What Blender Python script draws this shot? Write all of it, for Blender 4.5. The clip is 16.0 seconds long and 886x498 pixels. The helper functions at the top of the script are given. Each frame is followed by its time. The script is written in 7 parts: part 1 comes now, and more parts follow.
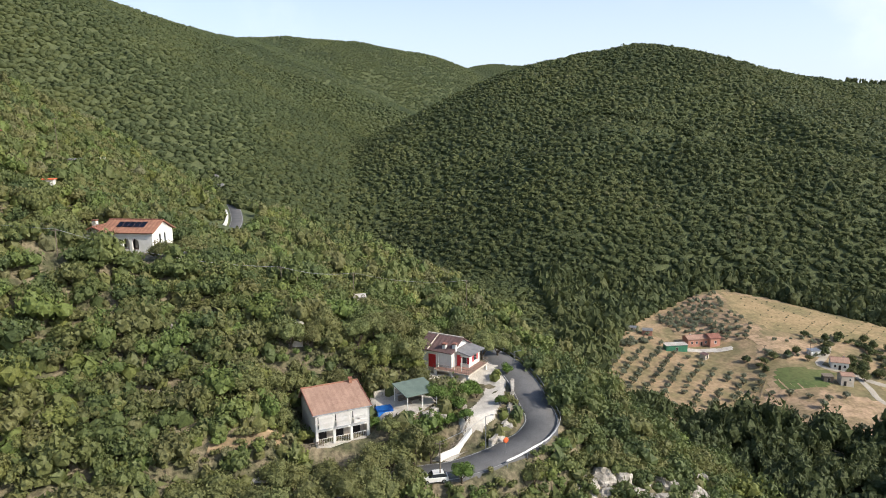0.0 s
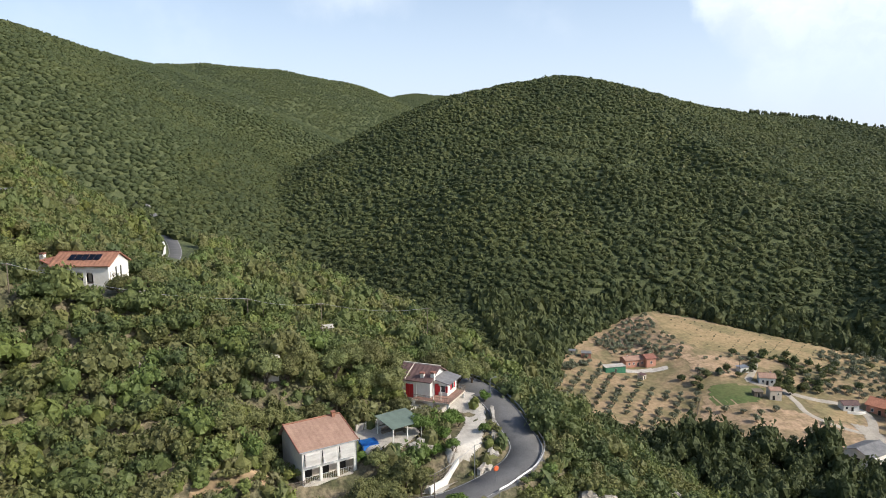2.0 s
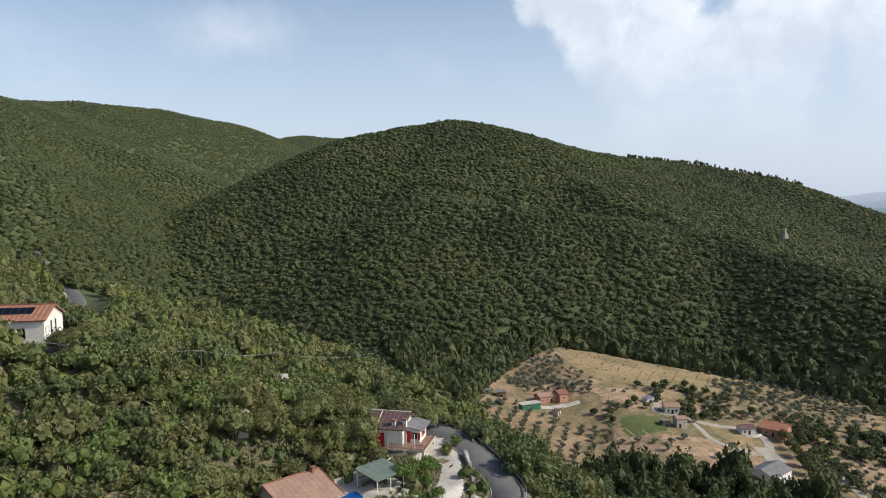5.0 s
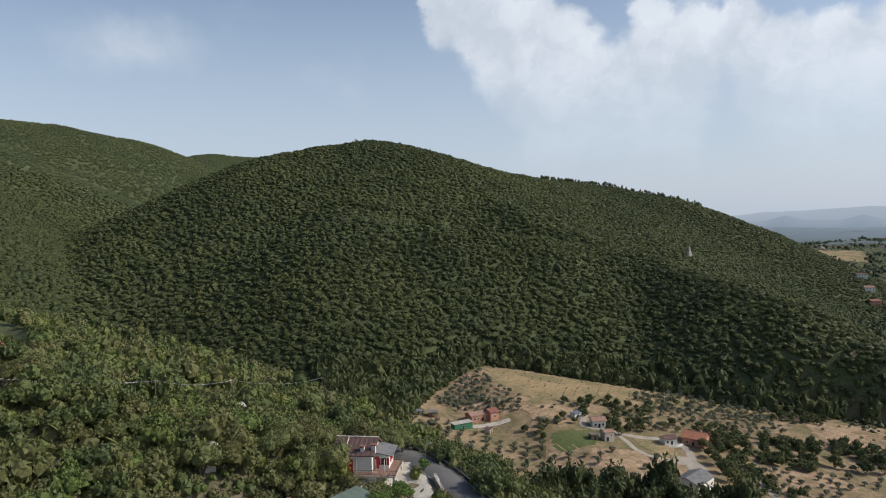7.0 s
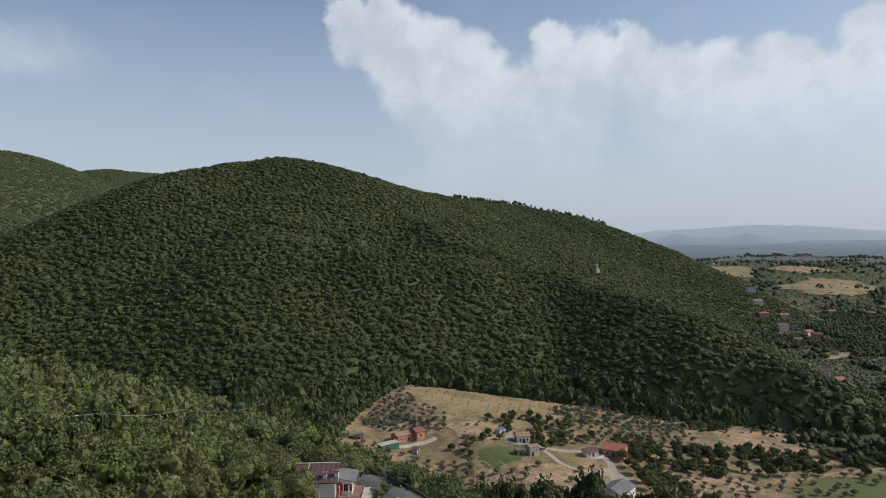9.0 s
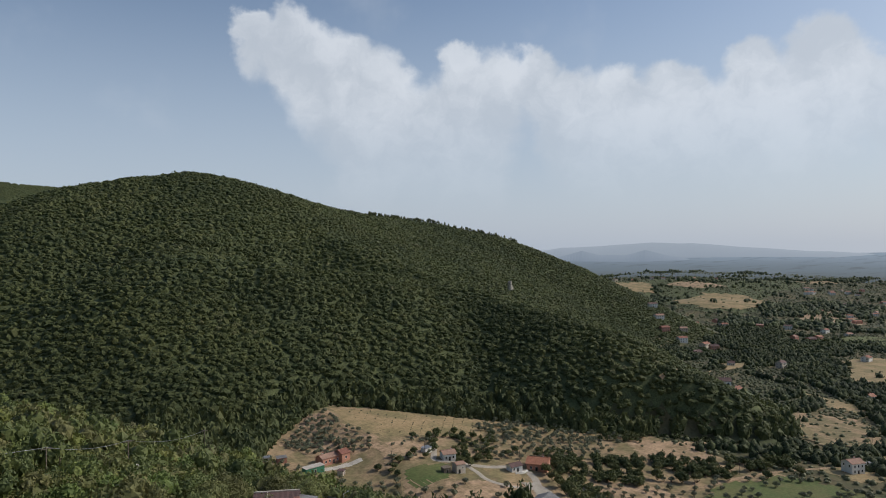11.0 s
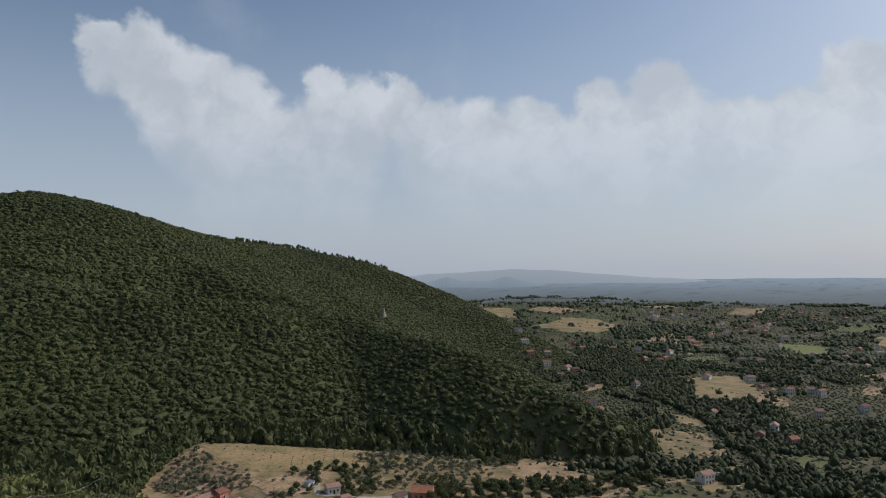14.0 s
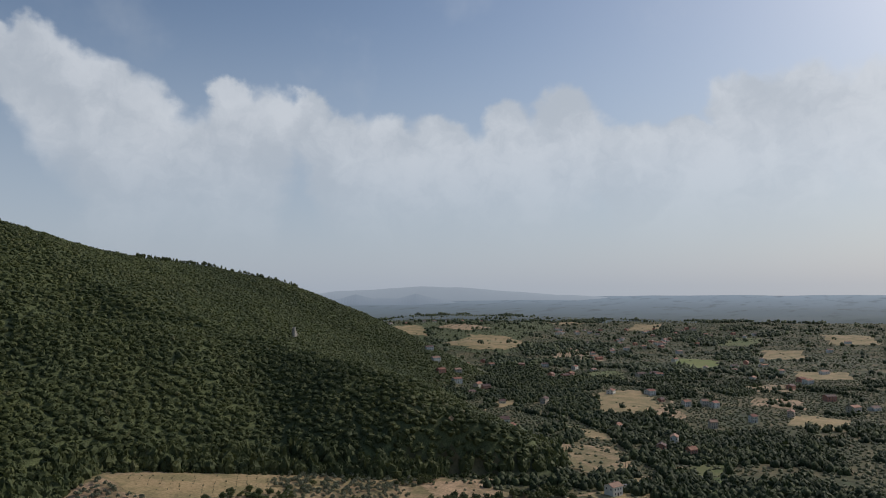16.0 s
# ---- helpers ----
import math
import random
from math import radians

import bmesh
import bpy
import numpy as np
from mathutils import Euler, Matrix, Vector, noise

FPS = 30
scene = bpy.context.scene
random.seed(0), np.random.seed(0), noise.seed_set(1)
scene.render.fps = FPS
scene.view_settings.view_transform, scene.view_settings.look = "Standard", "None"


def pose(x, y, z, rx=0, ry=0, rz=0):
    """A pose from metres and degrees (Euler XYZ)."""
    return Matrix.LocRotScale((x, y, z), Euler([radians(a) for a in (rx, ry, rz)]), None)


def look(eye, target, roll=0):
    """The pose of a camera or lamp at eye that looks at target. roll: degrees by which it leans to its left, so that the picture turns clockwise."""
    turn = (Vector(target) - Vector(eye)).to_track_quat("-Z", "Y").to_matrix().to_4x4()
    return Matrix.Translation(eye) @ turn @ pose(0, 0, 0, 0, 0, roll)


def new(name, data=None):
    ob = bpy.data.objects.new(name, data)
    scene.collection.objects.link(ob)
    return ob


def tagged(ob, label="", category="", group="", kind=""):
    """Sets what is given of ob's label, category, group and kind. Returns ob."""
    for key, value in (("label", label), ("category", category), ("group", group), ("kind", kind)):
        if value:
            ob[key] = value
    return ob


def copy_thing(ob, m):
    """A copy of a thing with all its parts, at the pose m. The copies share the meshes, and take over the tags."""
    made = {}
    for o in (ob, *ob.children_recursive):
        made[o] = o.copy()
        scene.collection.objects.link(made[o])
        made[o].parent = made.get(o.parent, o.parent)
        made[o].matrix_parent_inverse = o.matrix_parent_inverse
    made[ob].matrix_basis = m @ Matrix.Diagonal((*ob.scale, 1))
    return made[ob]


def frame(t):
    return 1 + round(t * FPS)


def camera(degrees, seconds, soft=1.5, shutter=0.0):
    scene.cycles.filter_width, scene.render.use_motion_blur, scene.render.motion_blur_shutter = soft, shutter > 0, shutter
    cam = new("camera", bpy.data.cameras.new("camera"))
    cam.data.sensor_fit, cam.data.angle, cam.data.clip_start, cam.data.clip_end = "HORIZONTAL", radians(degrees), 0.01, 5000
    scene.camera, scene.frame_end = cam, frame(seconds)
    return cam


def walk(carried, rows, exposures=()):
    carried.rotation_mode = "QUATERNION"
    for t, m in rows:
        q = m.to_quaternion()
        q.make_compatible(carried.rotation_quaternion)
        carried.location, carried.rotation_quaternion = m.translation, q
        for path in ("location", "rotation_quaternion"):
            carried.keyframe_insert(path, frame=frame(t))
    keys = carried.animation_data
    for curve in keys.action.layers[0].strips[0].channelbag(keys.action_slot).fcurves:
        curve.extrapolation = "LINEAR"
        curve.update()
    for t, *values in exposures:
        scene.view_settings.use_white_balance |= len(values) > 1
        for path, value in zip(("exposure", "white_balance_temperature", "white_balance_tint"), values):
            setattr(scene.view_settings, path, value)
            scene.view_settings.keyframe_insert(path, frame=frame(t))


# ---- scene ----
# The camera: a drone that drifts sideways above the slope and turns to the right.
cam = camera(65.59, 16.0, soft=1.0)
# seconds, x, y, z, yaw, pitch, lean to the right
ROWS = [
    (0.0, 0.00, 0.00, 110.00, 0.000, -9.914, 0.671),
    (0.5, -2.43, 0.22, 109.96, -1.654, -9.358, 0.661),
    (1.0, -4.86, 0.51, 109.94, -3.290, -8.776, 0.660),
    (1.5, -7.28, 0.87, 109.92, -4.951, -8.199, 0.666),
    (2.0, -9.70, 1.31, 109.92, -6.542, -7.671, 0.678),
    (2.5, -12.12, 1.81, 109.93, -8.168, -7.095, 0.694),
    (3.0, -14.53, 2.37, 109.95, -9.791, -6.550, 0.713),
    (3.5, -16.92, 2.98, 109.99, -11.377, -5.970, 0.734),
    (6.0, -28.65, 6.81, 110.38, -19.552, -3.461, 0.831),
    (6.5, -30.93, 7.70, 110.50, -21.495, -3.114, 0.843),
    (7.0, -33.19, 8.61, 110.64, -23.415, -2.790, 0.851),
    (7.5, -35.41, 9.56, 110.80, -25.356, -2.461, 0.856),
    (8.0, -37.61, 10.53, 110.97, -27.256, -2.102, 0.856),
    (8.5, -39.77, 11.53, 111.17, -29.182, -1.737, 0.852),
    (9.0, -41.89, 12.54, 111.37, -31.110, -1.406, 0.843),
    (11.5, -51.90, 17.72, 112.70, -40.553, 0.226, 0.744),
    (12.0, -53.76, 18.76, 113.03, -42.421, 0.554, 0.716),
    (12.5, -55.57, 19.79, 113.37, -44.275, 0.905, 0.688),
    (13.0, -57.33, 20.80, 113.74, -46.183, 1.241, 0.659),
    (13.5, -59.03, 21.81, 114.13, -48.086, 1.581, 0.630),
    (14.0, -60.67, 22.79, 114.54, -49.969, 1.910, 0.604),
    (14.5, -62.25, 23.75, 114.97, -51.882, 2.233, 0.581),
    (15.0, -63.77, 24.68, 115.43, -53.785, 2.576, 0.563),
    (15.5, -65.23, 25.58, 115.91, -55.694, 2.888, 0.551),
    (16.0, -66.61, 26.45, 116.41, -57.598, 3.243, 0.546),
]
walk(cam, [(t, pose(x, y, z, 0, 0, yaw) @ pose(0, 0, 0, 90 + pitch) @ pose(0, 0, 0, 0, 0, -lean)) for t, x, y, z, yaw, pitch, lean in ROWS],
     exposures=[(0.0, 0.56), (1.5, 0.50), (3.5, 0.33), (6.0, 0.02), (7.0, -0.11), (9.0, -0.26), (12.5, -0.40), (16.0, -0.57)])

# ---- world, sun, exposure ----
SUN_AZ, SUN_EL = 114.0, 36.0      # degrees clockwise from +y, and above the horizon


def ramp_node(nt, fac, lo, hi, smooth=True):
    n = nt.nodes.new("ShaderNodeMapRange")
    n.interpolation_type = "SMOOTHSTEP" if smooth else "LINEAR"
    n.inputs["From Min"].default_value, n.inputs["From Max"].default_value = lo, hi
    nt.links.new(fac, n.inputs["Value"])
    return n.outputs["Result"]


def math_node(nt, op, a, b=None, c=None):
    n = nt.nodes.new("ShaderNodeMath")
    n.operation = op
    for i, v in enumerate((a, b, c)):
        if v is None:
            continue
        if isinstance(v, (int, float)):
            n.inputs[i].default_value = v
        else:
            nt.links.new(v, n.inputs[i])
    return n.outputs[0]


def mix_col(nt, fac, a, b, blend="MIX"):
    n = nt.nodes.new("ShaderNodeMix")
    n.data_type, n.blend_type = "RGBA", blend
    for sock, v in ((n.inputs[0], fac), (n.inputs[6], a), (n.inputs[7], b)):
        if isinstance(v, (int, float)):
            sock.default_value = v
        elif isinstance(v, tuple):
            sock.default_value = (*v, 1.0)
        else:
            nt.links.new(v, sock)
    return n.outputs[2]


def noise_node(nt, vec, scale, detail=3.0, rough=0.55, out="Fac"):
    n = nt.nodes.new("ShaderNodeTexNoise")
    n.inputs["Scale"].default_value, n.inputs["Detail"].default_value = scale, detail
    n.inputs["Roughness"].default_value = rough
    if vec is not None:
        nt.links.new(vec, n.inputs["Vector"])
    return n.outputs[out]


# towers and banks of the cumulus: azimuth, elevation, radius in degrees
CLOUDS = [
    (23.4, 17.6, 1.8), (26.0, 17.0, 2.6), (28.6, 15.2, 3.2), (31.6, 14.2, 3.3), (34.2, 12.8, 3.0), (33.0, 10.4, 4.6), (37.4, 10.6, 3.4), (51.0, 10.2, 3.6), (72.2, 10.6, 2.4), (77.6, 11.2, 2.6),
    (40.4, 14.9, 2.1), (43.2, 13.2, 2.9), (46.4, 14.2, 2.1), (48.6, 12.0, 3.2), (53.4, 12.0, 2.6),
    (57.4, 12.0, 2.6), (55.0, 9.2, 4.0), (63.0, 13.2, 2.5), (67.6, 13.9, 2.8), (69.3, 12.0, 3.0),
    (65.0, 9.6, 4.6), (74.5, 10.8, 2.6), (81.5, 13.6, 3.0), (85.6, 13.6, 3.2), (90.0, 12.6, 3.4),
    (96.0, 11.0, 4.4), (78.6, 8.6, 4.0), (60.5, 9.0, 4.0), (40.0, 8.6, 5.0), (75.0, 7.6, 4.0), (84.0, 9.6, 4.4),
]


def sky():
    world = bpy.data.worlds.new("sky")
    scene.world = world
    world.use_nodes = True
    nt = world.node_tree
    nt.nodes.clear()
    out = nt.nodes.new("ShaderNodeOutputWorld")
    tc = nt.nodes.new("ShaderNodeTexCoord")
    sep = nt.nodes.new("ShaderNodeSeparateXYZ")
    nt.links.new(tc.outputs["Generated"], sep.inputs[0])
    deg = 180.0 / math.pi
    az = math_node(nt, "MULTIPLY", math_node(nt, "ARCTAN2", sep.outputs[0], sep.outputs[1]), deg)
    el = math_node(nt, "MULTIPLY", math_node(nt, "ARCSINE", sep.outputs[2]), deg)
    sky_tex = nt.nodes.new("ShaderNodeTexSky")
    sky_tex.sky_type, sky_tex.sun_disc = "NISHITA", False
    sky_tex.sun_elevation, sky_tex.sun_rotation = radians(SUN_EL), radians(SUN_AZ)
    sky_tex.air_density, sky_tex.dust_density, sky_tex.ozone_density = 1.0, 1.6, 2.2
    base = nt.nodes.new("ShaderNodeBackground")
    base.inputs["Strength"].default_value = SKY
    # milky haze over the horizon
    haze = ramp_node(nt, el, 26.0, -1.0)
    veil = mix_col(nt, math_node(nt, "MULTIPLY", haze, 0.78), sky_tex.outputs[0], HAZE)
    nt.links.new(veil, base.inputs["Color"])
    # clouds
    p = nt.nodes.new("ShaderNodeCombineXYZ")
    nt.links.new(az, p.inputs[0])
    nt.links.new(el, p.inputs[1])
    w1 = nt.nodes.new("ShaderNodeVectorMath")
    w1.operation = "SUBTRACT"
    nt.links.new(noise_node(nt, p.outputs[0], 0.36, 5.0, 0.56, "Color"), w1.inputs[0])
    w1.inputs[1].default_value = (0.5, 0.5, 0.5)
    w2 = nt.nodes.new("ShaderNodeVectorMath")
    w2.operation = "MULTIPLY_ADD"
    nt.links.new(w1.outputs[0], w2.inputs[0])
    w2.inputs[1].default_value = (3.4, 3.4, 0.0)
    nt.links.new(p.outputs[0], w2.inputs[2])
    field = None
    sp = nt.nodes.new("ShaderNodeSeparateXYZ")
    nt.links.new(w2.outputs[0], sp.inputs[0])
    for a, e, r in CLOUDS:
        # round above its middle, drawn out downwards below it
        dx = math_node(nt, "SUBTRACT", sp.outputs[0], a)
        dy = math_node(nt, "SUBTRACT", sp.outputs[1], e)
        dy = math_node(nt, "MAXIMUM", dy, math_node(nt, "MULTIPLY", dy, -0.42))
        d = math_node(nt, "SQRT", math_node(nt, "MULTIPLY_ADD", dx, dx, math_node(nt, "MULTIPLY", dy, dy)))
        f = math_node(nt, "MULTIPLY_ADD", d, -1.0 / r, 1.0)
        field = f if field is None else math_node(nt, "SMOOTH_MAX", field, f, 0.45)
    edge = ramp_node(nt, field, -0.02, 0.36)
    body = noise_node(nt, w2.outputs[0], 0.16, 5.0, 0.6)
    low = ramp_node(nt, el, 2.0, 14.0)                 # the bank melts into the haze below
    alpha = math_node(nt, "MULTIPLY", edge, math_node(nt, "MULTIPLY_ADD", low, 0.78, 0.02))
    thin = math_node(nt, "MULTIPLY", ramp_node(nt, noise_node(nt, p.outputs[0], 0.07, 5.0, 0.6), 0.52, 0.78),
                     math_node(nt, "MULTIPLY", ramp_node(nt, el, 3.0, 9.0), 0.20))
    alpha = math_node(nt, "MAXIMUM", alpha, thin)
    wx = math_node(nt, "MULTIPLY_ADD", sp.outputs[0], 0.5, 0.25)
    wy = math_node(nt, "MULTIPLY_ADD", sp.outputs[1], 1.25, -16.2)
    wisp = math_node(nt, "SQRT", math_node(nt, "MULTIPLY_ADD", wx, wx, math_node(nt, "MULTIPLY", wy, wy)))
    alpha = math_node(nt, "MAXIMUM", alpha, math_node(nt, "MULTIPLY", ramp_node(nt, wisp, 3.6, 0.0), 0.42))
    puff = nt.nodes.new("ShaderNodeBackground")
    puff.inputs["Strength"].default_value = 1.0
    rim = math_node(nt, "MULTIPLY", ramp_node(nt, body, 0.35, 0.68), 0.7)
    nt.links.new(mix_col(nt, rim, CLOUD_SHADE, CLOUD_LIT), puff.inputs["Color"])
    mix = nt.nodes.new("ShaderNodeMixShader")
    nt.links.new(alpha, mix.inputs[0])
    nt.links.new(base.outputs[0], mix.inputs[1])
    nt.links.new(puff.outputs[0], mix.inputs[2])
    nt.links.new(mix.outputs[0], out.inputs["Surface"])


SKY = 0.128
HAZE = (4.8, 5.5, 6.6)
CLOUD_SHADE, CLOUD_LIT = (0.68, 0.74, 0.82), (1.02, 1.06, 1.12)
sky()
sun = new("sun", bpy.data.lights.new("sun", "SUN"))
sun.data.energy, sun.data.angle, sun.data.color = 3.2, radians(0.55), (1.0, 0.93, 0.82)
_a, _e = radians(SUN_AZ), radians(SUN_EL)
SUN_TO = Vector((math.sin(_a) * math.cos(_e), math.cos(_a) * math.cos(_e), math.sin(_e)))
sun.matrix_world = look(SUN_TO * 200 + Vector((0, 0, 300)), Vector((0, 0, 300)))

# ---- materials ----
def material(name, colour, rough=0.8, second=None, scale=1.0, fine=None, fine_scale=12.0, bump=0.0, metal=0.0, spec=0.3,
             tint=None, tint_amount=0.0, translucent=0.0, random=0.0, kinds=None):
    """Two colours mixed by a broad noise, darkened and lightened by a fine one, with bump; tint: a third colour by the mesh's own 'tint'."""
    m = bpy.data.materials.new(name)
    m.use_nodes = True
    nt = m.node_tree
    b = nt.nodes["Principled BSDF"]
    geo = nt.nodes.new("ShaderNodeNewGeometry")
    pos = geo.outputs["Position"]
    col = None
    broad = noise_node(nt, pos, scale, 4.0, 0.6)
    col = mix_col(nt, ramp_node(nt, broad, 0.36, 0.64), colour, second or tuple(c * 0.72 for c in colour))
    small = noise_node(nt, pos, fine_scale, 3.0, 0.6)
    amount = 0.35 if fine is None else fine
    grey = math_node(nt, "MULTIPLY_ADD", ramp_node(nt, small, 0.25, 0.75), amount, 1.0 - amount * 0.5)
    comb = nt.nodes.new("ShaderNodeCombineColor")
    for i in range(3):
        nt.links.new(grey, comb.inputs[i])
    col = mix_col(nt, 1.0, col, comb.outputs[0], "MULTIPLY")
    if tint is not None:
        at = nt.nodes.new("ShaderNodeAttribute")
        at.attribute_name = "tint"
        col = mix_col(nt, math_node(nt, "MULTIPLY", at.outputs["Fac"], tint_amount), col, tint)
    if kinds:
        at = nt.nodes.new("ShaderNodeAttribute")
        at.attribute_name = "tint"
        rp = nt.nodes.new("ShaderNodeValToRGB")
        rp.color_ramp.interpolation = "LINEAR"
        while len(rp.color_ramp.elements) < len(kinds):
            rp.color_ramp.elements.new(0.5)
        for e, (where, c) in zip(rp.color_ramp.elements, kinds):
            e.position, e.color = where, (*c, 1.0)
        nt.links.new(at.outputs["Fac"], rp.inputs[0])
        col = mix_col(nt, 1.0, col, rp.outputs[0], "MULTIPLY")
    if random:
        info = nt.nodes.new("ShaderNodeObjectInfo")
        hsv = nt.nodes.new("ShaderNodeHueSaturation")
        nt.links.new(math_node(nt, "MULTIPLY_ADD", info.outputs["Random"], random, 1.0 - random * 0.5), hsv.inputs["Value"])
        nt.links.new(math_node(nt, "MULTIPLY_ADD", info.outputs["Random"], random * 0.06, 0.5 - random * 0.03), hsv.inputs["Hue"])
        nt.links.new(col, hsv.inputs["Color"])
        col = hsv.outputs[0]
    nt.links.new(col, b.inputs["Base Color"])
    b.inputs["Roughness"].default_value, b.inputs["Metallic"].default_value = rough, metal
    b.inputs["Specular IOR Level"].default_value = spec
    if bump:
        bn = nt.nodes.new("ShaderNodeBump")
        bn.inputs["Strength"].default_value, bn.inputs["Distance"].default_value = 0.6, bump
        nt.links.new(small, bn.inputs["Height"])
        nt.links.new(bn.outputs[0], b.inputs["Normal"])
    if translucent:
        tr = nt.nodes.new("ShaderNodeBsdfTranslucent")
        nt.links.new(col, tr.inputs["Color"])
        mx = nt.nodes.new("ShaderNodeMixShader")
        mx.inputs[0].default_value = translucent
        nt.links.new(b.outputs[0], mx.inputs[1])
        nt.links.new(tr.outputs[0], mx.inputs[2])
        nt.links.new(mx.outputs[0], nt.nodes["Material Output"].inputs["Surface"])
    return m


M_FLOOR = material("scrub_floor", (0.210, 0.172, 0.110), 0.95, (0.080, 0.082, 0.040), 0.22, 0.9, 1.4, 0.4)
M_LITTER = material("wood_floor", (0.100, 0.116, 0.048), 0.95, (0.078, 0.092, 0.040), 0.15, 0.9, 1.0, 0.4)
M_PLAIN = material("plain_grass", (0.130, 0.108, 0.054), 0.95, (0.050, 0.060, 0.027), 0.02, 1.0, 0.16, 0.2)
M_LEAF = material("oak_leaf", (0.160, 0.164, 0.062), 0.62, (0.128, 0.136, 0.054), 0.06, 0.5, 3.0, 0.0, 0, 0.3, None, 0, 0.26,
                  kinds=((0.0, (0.62, 0.78, 0.75)), (0.25, (0.85, 1.0, 0.85)), (0.45, (1.05, 1.05, 0.95)), (0.62, (1.15, 1.08, 1.1)), (0.76, (0.95, 1.25, 0.9)), (0.88, (1.3, 1.32, 0.95)), (1.0, (1.35, 1.25, 1.6))))
M_LEAF_BRIGHT = material("fresh_leaf", (0.10, 0.17, 0.030), 0.55, (0.075, 0.135, 0.026), 0.3, 0.4, 1.3, 0.0, 0, 0.3, (0.15, 0.21, 0.05), 0.5, 0.2, 0.25)
M_LEAF_OBJ = material("evergreen_oak_leaf", (0.205, 0.205, 0.078), 0.6, (0.155, 0.165, 0.064), 0.25, 0.9, 5.0, 0.3, 0, 0.3, (0.20, 0.22, 0.08), 0.5, 0.26, 0.5)
M_WOODS = material("woods_leaf", (0.102, 0.118, 0.047), 0.65, (0.084, 0.100, 0.042), 0.012, 0.5, 1.5, 0.5, 0, 0.2, None, 0, 0.22,
                   kinds=((0.0, (0.80, 0.86, 0.88)), (0.4, (1.0, 1.0, 0.95)), (0.7, (1.12, 1.08, 1.0)), (0.9, (1.25, 1.15, 1.08)), (1.0, (1.6, 1.4, 1.6))))
# darker copy of the woods leaf: backlit shade of the plain's trees in its colour
M_WOODS_SHADED = material("woods_leaf_shaded", (0.062, 0.078, 0.035), 0.7, (0.046, 0.060, 0.028), 0.012, 1.0, 1.2, 1.0, 0, 0.2, None, 0, 0.05,
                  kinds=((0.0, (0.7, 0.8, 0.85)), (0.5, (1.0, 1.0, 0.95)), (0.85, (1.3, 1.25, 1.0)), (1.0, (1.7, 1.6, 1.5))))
M_OLIVE = material("olive_leaf", (0.215, 0.220, 0.140), 0.6, (0.165, 0.175, 0.105), 0.2, 0.4, 1.5, 0.0, 0, 0.3, (0.16, 0.17, 0.11), 0.6, 0.12, 0.3)
M_GROVE = material("grove_leaf", (0.135, 0.145, 0.070), 0.65, (0.100, 0.112, 0.052), 0.02, 0.4, 1.5, 0.0, 0, 0.3, (0.16, 0.16, 0.09), 0.5, 0.12)
M_BARK = material("bark", (0.12, 0.09, 0.065), 0.9, (0.07, 0.055, 0.04), 3.0, 0.5, 9.0, 0.02)
M_DRY = material("dry_grass", (0.37, 0.265, 0.142), 0.95, (0.225, 0.185, 0.090), 0.05, 0.5, 0.5, 0.15)
M_EARTH = material("dry_earth", (0.43, 0.295, 0.185), 0.95, (0.240, 0.178, 0.098), 0.09, 0.55, 0.6, 0.15)
M_ORCHARD = material("orchard_grass", (0.34, 0.240, 0.140), 0.95, (0.185, 0.155, 0.076), 0.07, 0.5, 0.45, 0.15)
M_GREENFIELD = material("green_meadow", (0.095, 0.128, 0.040), 0.95, (0.135, 0.138, 0.052), 0.05, 0.4, 0.6, 0.1)
M_GRAVEL = material("pale_gravel", (0.44, 0.39, 0.32), 0.95, (0.36, 0.32, 0.26), 0.2, 0.3, 2.0, 0.05)
M_ASPHALT = material("asphalt", (0.145, 0.142, 0.140), 0.85, (0.115, 0.113, 0.112), 0.25, 0.3, 5.0, 0.01)
M_WHITELINE = material("road_paint", (0.50, 0.50, 0.48), 0.7, (0.30, 0.30, 0.29), 0.8, 0.3, 6.0)
M_CONCRETE = material("concrete", (0.56, 0.52, 0.455), 0.9, (0.43, 0.39, 0.335), 0.35, 0.35, 4.0, 0.02)
M_ROCK = material("limestone", (0.46, 0.42, 0.365), 0.9, (0.27, 0.245, 0.205), 0.5, 0.5, 2.6, 0.2)
M_PLASTER = material("white_plaster", (0.80, 0.78, 0.73), 0.85, (0.72, 0.70, 0.64), 0.5, 0.12, 4.0, 0.005)
M_CREAM = material("cream_plaster", (0.62, 0.55, 0.46), 0.85, (0.54, 0.47, 0.39), 0.5, 0.2, 4.0, 0.005)
M_TILE = material("terracotta_tile", (0.35, 0.165, 0.11), 0.8, (0.27, 0.125, 0.085), 0.7, 0.45, 5.0, 0.02, random=0.3)
M_TILE_ORANGE = material("orange_terracotta", (0.52, 0.235, 0.135), 0.8, (0.43, 0.19, 0.11), 0.6, 0.35, 5.0, 0.02, random=0.15)
M_TILE_PALE = material("faded_terracotta", (0.36, 0.22, 0.165), 0.85, (0.30, 0.18, 0.135), 0.6, 0.35, 5.0, 0.02, random=0.25)
M_TILE_BROWN = material("brown_tile", (0.155, 0.095, 0.085), 0.8, (0.12, 0.075, 0.07), 0.6, 0.35, 5.0, 0.02, random=0.25)
M_GREYROOF = material("grey_corrugated_roof", (0.21, 0.205, 0.205), 0.8, (0.155, 0.155, 0.155), 0.4, 0.35, 3.0, 0.02)
M_GREENROOF = material("green_felt_roof", (0.155, 0.20, 0.165), 0.8, (0.13, 0.17, 0.14), 0.4, 0.2, 4.0, 0.01)
